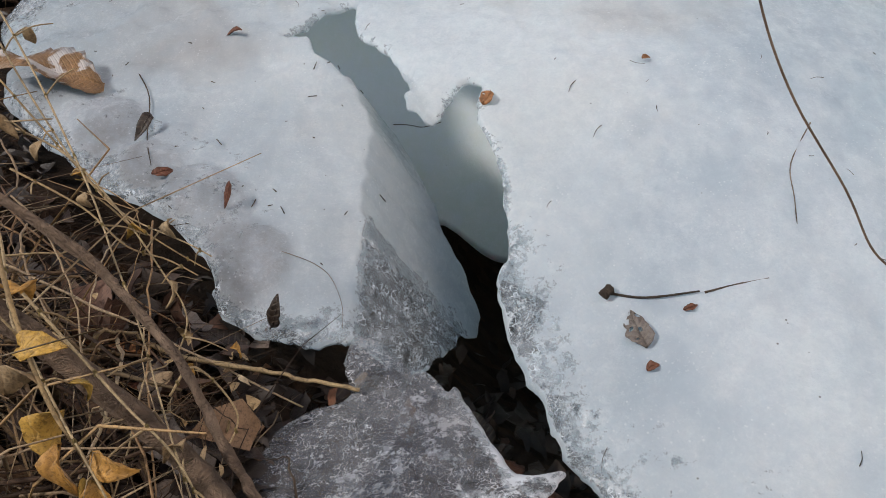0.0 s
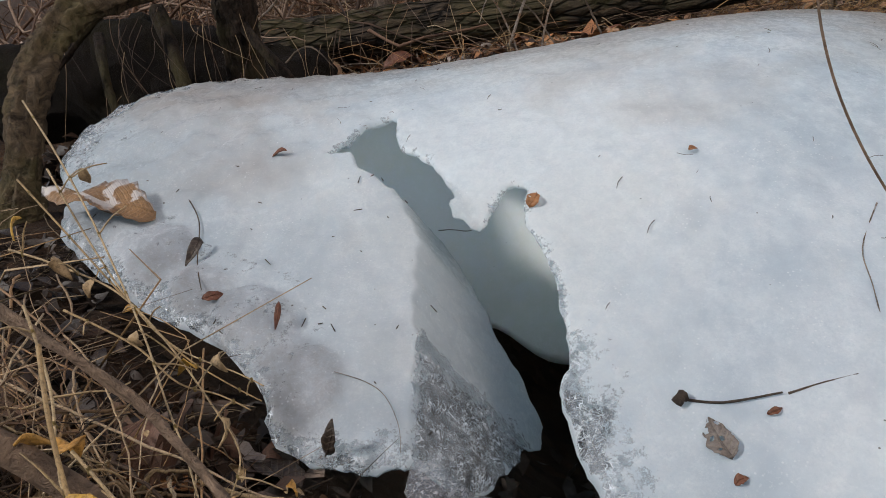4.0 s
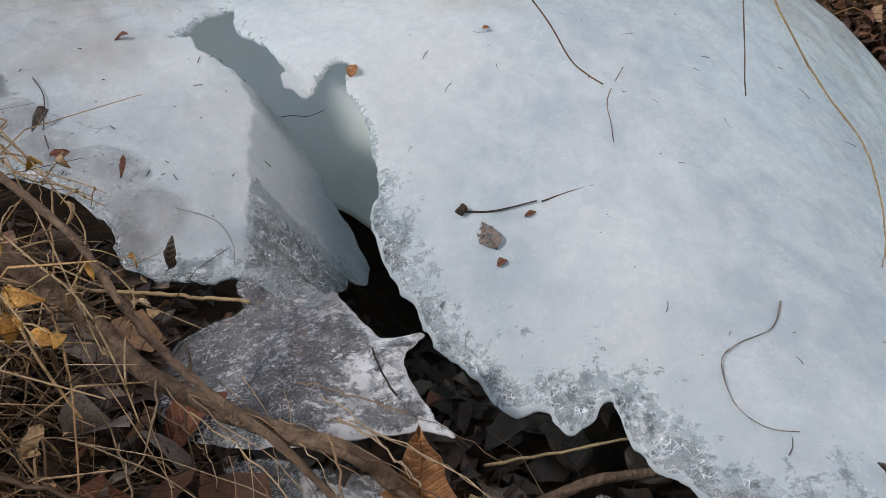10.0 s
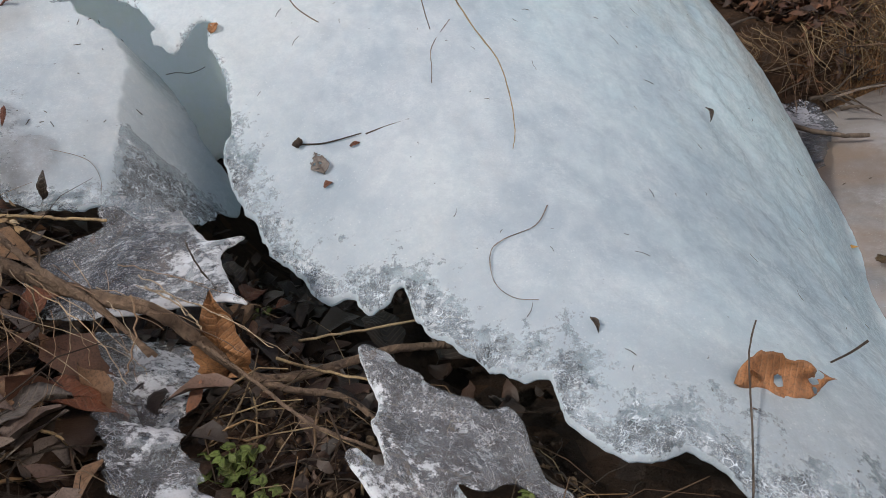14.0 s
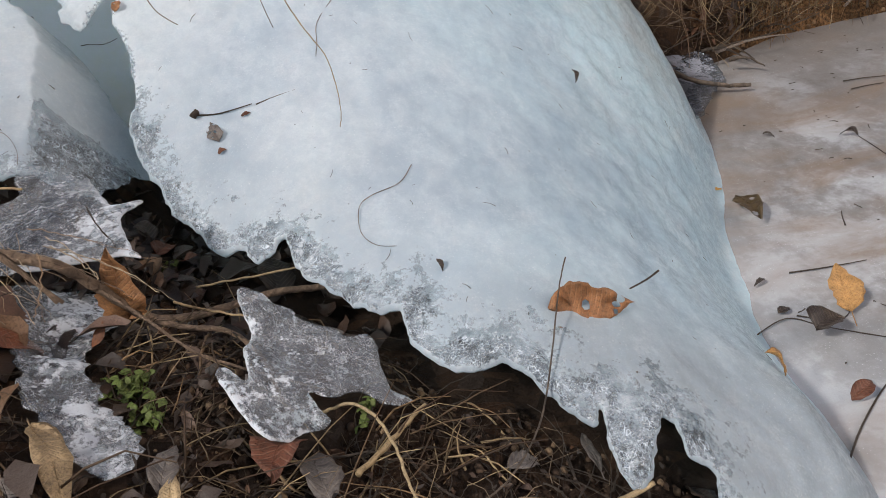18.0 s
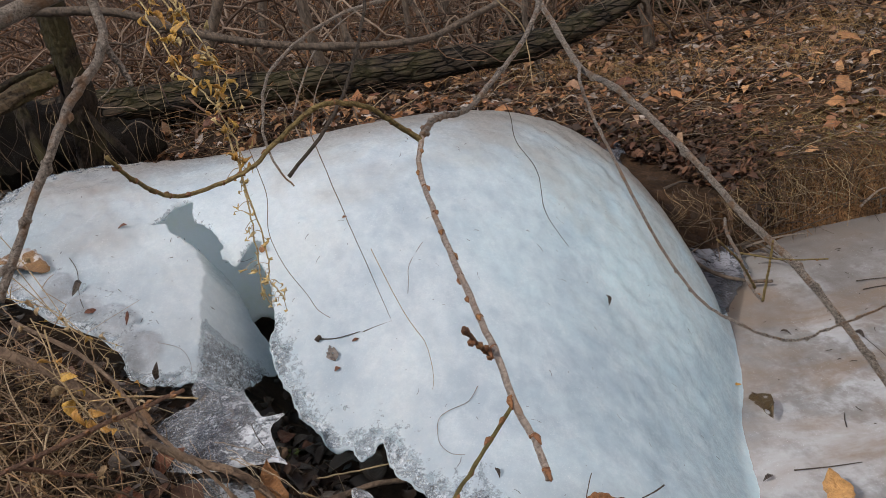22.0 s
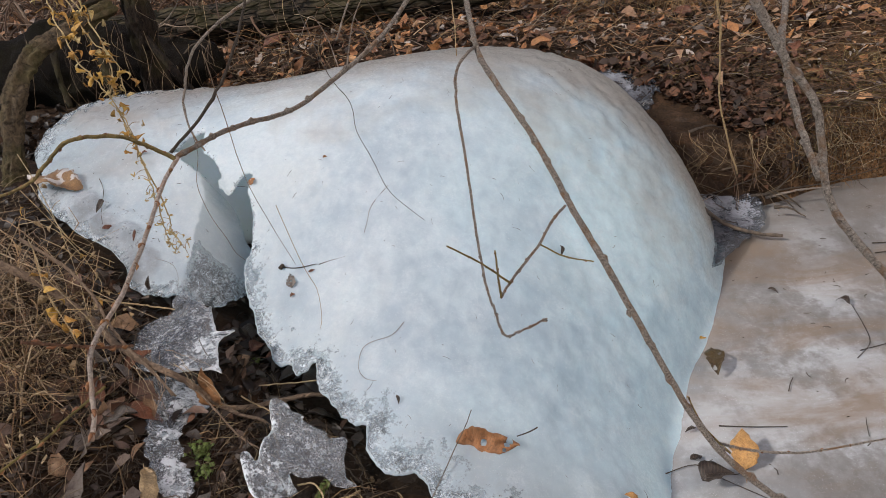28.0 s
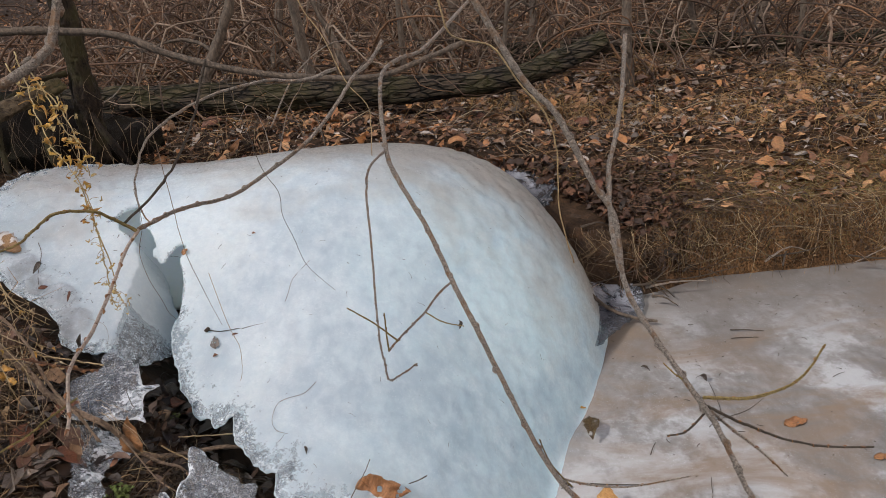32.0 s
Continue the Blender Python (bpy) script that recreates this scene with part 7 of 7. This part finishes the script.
GOLD = leaf_material("golden_grass", [(0.40, 0.22, 0.07), (0.48, 0.30, 0.12), (0.30, 0.17, 0.06)], 0.6, True)
LIP = leaf_material("mossy_fibre", [(0.16, 0.115, 0.035), (0.32, 0.23, 0.08), (0.06, 0.035, 0.015), (0.42, 0.28, 0.11), (0.20, 0.18, 0.055)], 0.8, True)
fibres("mossy_grass", 6500, (1.15, 4.4), (2.28, 2.72), (0.015, 0.07), (0.1, 1.0), (0.0006, 0.0010, 0.0016), LIP, "short mossy ochre grass on the lip of the undercut bank", 265, "grass", lambda x, y: ~in_hollow(x, y))
PALE_TWIG = leaf_material("pale_twig", [(0.34, 0.27, 0.21), (0.12, 0.075, 0.05), (0.22, 0.14, 0.09), (0.05, 0.032, 0.022)], 0.8, True)
fibres("litter_twigs", 2600, (-1.5, 4.6), (2.3, 5.5), (0.10, 0.42), (0.0, 0.22), (0.0010, 0.0016, 0.0026), PALE_TWIG, "thin pale and brown twigs lying on the leaf litter", 266, "twigs", lambda x, y: ~in_hollow(x, y), 0.0, 1.4)


def bank_crumb(rng):
    x, y = rng.uniform(1.85, 4.2), rng.uniform(2.08, 2.50)
    z = on_ground(x, y)
    if z < -0.05:
        return None
    r = rng.choice((0.002, 0.003, 0.003, 0.004, 0.006, 0.009))
    v, f = tube([(x, y, z - r * 0.5), (x, y, z + r * 0.2), (x, y, z + r * 0.7)], r, r * 0.5, 7, 2, 0.3, rng)
    return v + 0.35 * r * np.array([noise.noise_vector(Vector(p) * 120) for p in v]), f


OCHRE = leaf_material("ochre_soil", [(0.15, 0.08, 0.036), (0.24, 0.135, 0.064), (0.05, 0.028, 0.016), (0.19, 0.10, 0.046), (0.30, 0.19, 0.10), (0.08, 0.044, 0.024)], 0.9, True)
strands("bank_crumbs", 3600, bank_crumb, OCHRE, "ochre crumbs of soil on the face and foot of the undercut bank", 267, category="soil")
strands("dry_grass", 900, tuft, GOLD, "golden dead grass tufts on the far bank", 262)


def sapling(x, y, h, r, lean, seed, n):
    rng = random.Random(seed)
    base = new("sapling")
    z = on_ground(x, y) - 0.02
    a = rng.uniform(0, 6.28)
    top = Vector((lean * math.cos(a), lean * math.sin(a), h))
    pts = [Vector((0, 0, 0)), top * 0.33 + Vector((rng.gauss(0, 0.04), rng.gauss(0, 0.04), 0)), top * 0.66 + Vector((rng.gauss(0, 0.05), rng.gauss(0, 0.05), 0)), top]
    base.location = (x, y, z)
    part("trunk", tube([tuple(p) for p in pts], r, r * 0.45, 8, 6, 0.2, rng, 0.004), STEM, base)
    for _ in range(n):
        s = rng.uniform(0.08, 0.9)
        p = Vector(spline([tuple(q) for q in pts], 10)[int(s * 29)])
        b, ln = rng.uniform(0, 6.28), rng.uniform(0.2, 0.75)
        e = p + Vector((ln * math.cos(b), ln * math.sin(b), rng.uniform(-0.15, 0.5) * ln))
        mid = (p + e) / 2 + Vector((rng.gauss(0, 0.05), rng.gauss(0, 0.05), rng.gauss(0.03, 0.05)))
        br = part("bough", tube([tuple(p), tuple(mid), tuple(e)], r * 0.38, r * 0.14, 5, 5, 0.2, rng, 0.003), STEM, base)
        for _ in range(2):
            q = mid.lerp(e, rng.random())
            f = q + Vector((rng.gauss(0, 0.16), rng.gauss(0, 0.16), rng.gauss(0, 0.12)))
            part("twig", tube([tuple(q), tuple((q + f) / 2 + Vector((0, 0, 0.02))), tuple(f)], r * 0.16, r * 0.07, 4, 3), STEM, br)
    return tagged(base, "bare grey-brown sapling of the leafless thicket", "sapling", "saplings in the thicket")


rng = random.Random(271)
SPOTS = [(0.30, 3.45, 0.030), (0.52, 3.6, 0.022), (0.78, 3.9, 0.02), (-0.35, 3.4, 0.035), (1.45, 3.6, 0.018), (2.2, 3.95, 0.035), (1.05, 4.2, 0.02), (2.9, 4.6, 0.025), (1.7, 4.9, 0.03), (-0.1, 4.3, 0.03), (3.4, 4.2, 0.018)]
SPOTS += [(rng.uniform(-2.2, 6.5), rng.uniform(4.6, 12), rng.uniform(0.012, 0.05)) for _ in range(34)]
for k, (x, y, r) in enumerate(SPOTS):
    sapling(x, y, rng.uniform(0.9, 2.6), r, rng.uniform(0.0, 0.5), 300 + k, rng.randint(3, 6))


def brush(rng):
    x, y = rng.uniform(-2.4, 4.8), 3.0 + 5.5 * rng.random() ** 1.3
    if (x > 1.3 and y < 3.7) or (x < 1.3 and y < 3.55):
        return None
    z = on_ground(x, y)
    a, ln, h = rng.uniform(0, 6.28), rng.uniform(0.25, 1.1), rng.uniform(0.02, 0.55)
    p = [(x, y, z + h * 0.2), (x + 0.4 * ln * math.cos(a), y + 0.4 * ln * math.sin(a), z + h), (x + 0.8 * ln * math.cos(a + 0.3), y + 0.8 * ln * math.sin(a + 0.3), z + h * rng.uniform(0.5, 1.2)), (x + ln * math.cos(a + 0.6), y + ln * math.sin(a + 0.6), z + h * rng.uniform(0.2, 1.0))]
    r = rng.choice((0.0012, 0.002, 0.003, 0.005, 0.008))
    return tube(p, r, r * 0.45, 5, 4, 0.2, rng, 0.006)


BRUSH = leaf_material("brush_bark", [(0.03, 0.018, 0.012), (0.14, 0.075, 0.045), (0.36, 0.26, 0.19), (0.04, 0.024, 0.016), (0.22, 0.11, 0.055), (0.02, 0.013, 0.009)], 0.85, True)
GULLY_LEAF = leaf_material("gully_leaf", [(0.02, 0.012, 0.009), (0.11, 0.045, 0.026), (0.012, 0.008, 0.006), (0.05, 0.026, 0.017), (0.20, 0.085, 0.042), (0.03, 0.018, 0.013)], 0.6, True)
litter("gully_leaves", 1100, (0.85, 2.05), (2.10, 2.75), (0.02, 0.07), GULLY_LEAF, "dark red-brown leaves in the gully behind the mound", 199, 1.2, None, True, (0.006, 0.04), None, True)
fibres("gully_roots", 1900, (0.9, 2.3), (2.12, 2.70), (0.05, 0.25), (0.0, 0.5), (0.0008, 0.0014, 0.0024), NEAR_TWIG, "dark roots and twigs tangled in the gully", 268, "roots")
litter("hollow_leaves", 420, (-1.2, -0.25), (2.05, 2.75), (0.03, 0.08), SHADE_DARK_LITTER, "dark leaves, blackened for shade, in the hollow behind the mound", 196, 0.9)
strands("brushwood", 3000, brush, BRUSH, "tangle of bare twigs and fallen branches in the thicket", 272, category="brushwood")


def hollow_hair(rng):
    x, y = rng.uniform(-1.1, 0.2), rng.uniform(2.52, 2.68)
    z = 0.66 + rng.uniform(0.05, 0.46)
    d = rng.uniform(0.10, 0.42)
    return tube([(x, y, z), (x + rng.gauss(0, 0.03), y - 0.06, z - 0.4 * d), (x + rng.gauss(0.06, 0.08), y - 0.12, z - d)], 0.0011, 0.0004, 4, 5, 0.0, rng, 0.0006)


strands("hollow_roots", 85, hollow_hair, STRAW, "dry rootlets hanging over the dark hollow", 273, category="roots")

# sticks, frost and leaves in the gully between the mound and the far bank
rng = random.Random(281)
for k in range(16):
    x, y = rng.uniform(1.44, 2.05), rng.uniform(2.08, 2.42)
    a, ln = rng.gauss(-0.2, 1.4), rng.uniform(0.06, 0.19)
    z = max(0.015, on_ground(x, y)) + 0.02
    lone_stem("gully_stick", [(x, y, z), (x + 0.5 * ln * math.cos(a), y + 0.5 * ln * math.sin(a), z + 0.01), (x + ln * math.cos(a + 0.15), y + ln * math.sin(a + 0.15), max(0.01, z - 0.02))], rng.uniform(0.002, 0.007), 0.0016, DARK_TWIG if k % 3 else STEM, "dead stick in the gully beside the ice", 282 + k, "stick", "sticks in the gully")
lone_stem("pale_root", [(1.42, 2.20, 0.20), (1.50, 2.10, 0.11), (1.58, 2.02, 0.05), (1.68, 1.97, 0.022), (1.76, 1.95, 0.012)], 0.009, 0.006, STEM, "pale grey root frozen in at the mound's foot", 299, "root")
FROST = [(1.40, 1.86), (1.46, 1.76), (1.55, 1.84), (1.63, 1.95), (1.72, 2.03), (1.77, 2.16), (1.72, 2.28), (1.60, 2.33), (1.50, 2.30), (1.42, 2.22), (1.38, 2.05)]
frost = sheet("gully_ice", [(jagged(spline(FROST, 6, True), 0.014), lambda x, y: 0.012 + 0.07 * smooth(2.1, 2.4, y) + 0.03 * smooth(1.7, 1.5, x))], lambda x, y, d: 0.006 + 0.010 * smooth(0, 0.04, d), 0.012, SHADE_ICE, lambda x, y, d: 0.38 + 0.4 * np.exp(-d / 0.03), relief=0.0065)
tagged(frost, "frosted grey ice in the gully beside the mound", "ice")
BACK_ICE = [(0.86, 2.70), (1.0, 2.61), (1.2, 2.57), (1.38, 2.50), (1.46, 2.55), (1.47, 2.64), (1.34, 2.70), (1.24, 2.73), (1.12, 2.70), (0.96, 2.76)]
shelf = sheet("ice_shelf", [(jagged(spline(BACK_ICE, 6, True), 0.02), lambda x, y: on_bank(x, y, 0.02))], lambda x, y, d: 0.008 + 0.025 * smooth(0, 0.05, d), 0.014, SHADE_ICE, lambda x, y, d: 0.35 + 0.4 * np.exp(-d / 0.03), relief=0.007)
tagged(shelf, "frosted ice shelf on the bank behind the mound", "ice")
for k in range(26):
    x, y = rng.uniform(-0.3, 3.0), rng.uniform(2.6, 3.4)
    if bare(x, y):
        ln = rng.uniform(0.07, 0.13)
        leaf_thing(lay(on_ground, x, y, rng.uniform(0, 360), 0.03, rng.uniform(-30, 10), rng.uniform(-25, 25)), ln, ln * rng.uniform(0.4, 0.6), ORANGE_LEAF if k % 3 else RED_LEAF, "large curled brown leaf on the far bank", 320 + k, group="large leaves on the far bank", curl=0.2, fold=0.45, n=8, lobes=2 if k % 4 == 0 else 0)

# sticks and dead leaves jammed in the dark foot of the far bank, and bare stems over the hollow
rng = random.Random(401)
for k in range(14):
    x = rng.uniform(1.3, 3.4)
    y = 2.13 + 0.11 * float(smooth(1.7, 2.2, x)) + rng.uniform(0.0, 0.10)
    z = max(0.02, on_ground(x, y)) + rng.uniform(0.015, 0.05)
    a, ln = rng.gauss(0.1, 0.5), rng.uniform(0.12, 0.42)
    lone_stem("bank_stick", [(x, y, z), (x + 0.5 * ln * math.cos(a), y + 0.3 * ln * math.sin(a), z + rng.uniform(0.0, 0.05)), (x + ln * math.cos(a), y + 0.6 * ln * math.sin(a), z + rng.uniform(-0.01, 0.08))], rng.uniform(0.002, 0.006), 0.0015, TWIG if k % 3 == 0 else DARK_TWIG, "bare stick caught at the foot of the undercut bank", 402 + k, "stick", "sticks under the bank")
for k in range(7):
    x, y = rng.uniform(-1.1, 0.5), rng.uniform(2.5, 3.0)
    z = on_ground(x, y) + rng.uniform(0.0, 0.1)
    a, ln = rng.uniform(0, 6.28), rng.uniform(0.3, 0.8)
    lone_stem("bare_stem", [(x, y, z), (x + 0.3 * ln * math.cos(a), y + 0.1, z + 0.35 * ln), (x + 0.7 * ln * math.cos(a), y + 0.1, z + 0.55 * ln), (x + ln * math.cos(a), y, z + rng.uniform(0.3, 0.8) * ln)], rng.uniform(0.002, 0.006), 0.0014, STEM if k % 2 else TWIG, "bare grey stem arching over the hollow", 430 + k, "stem", "bare stems over the hollow")
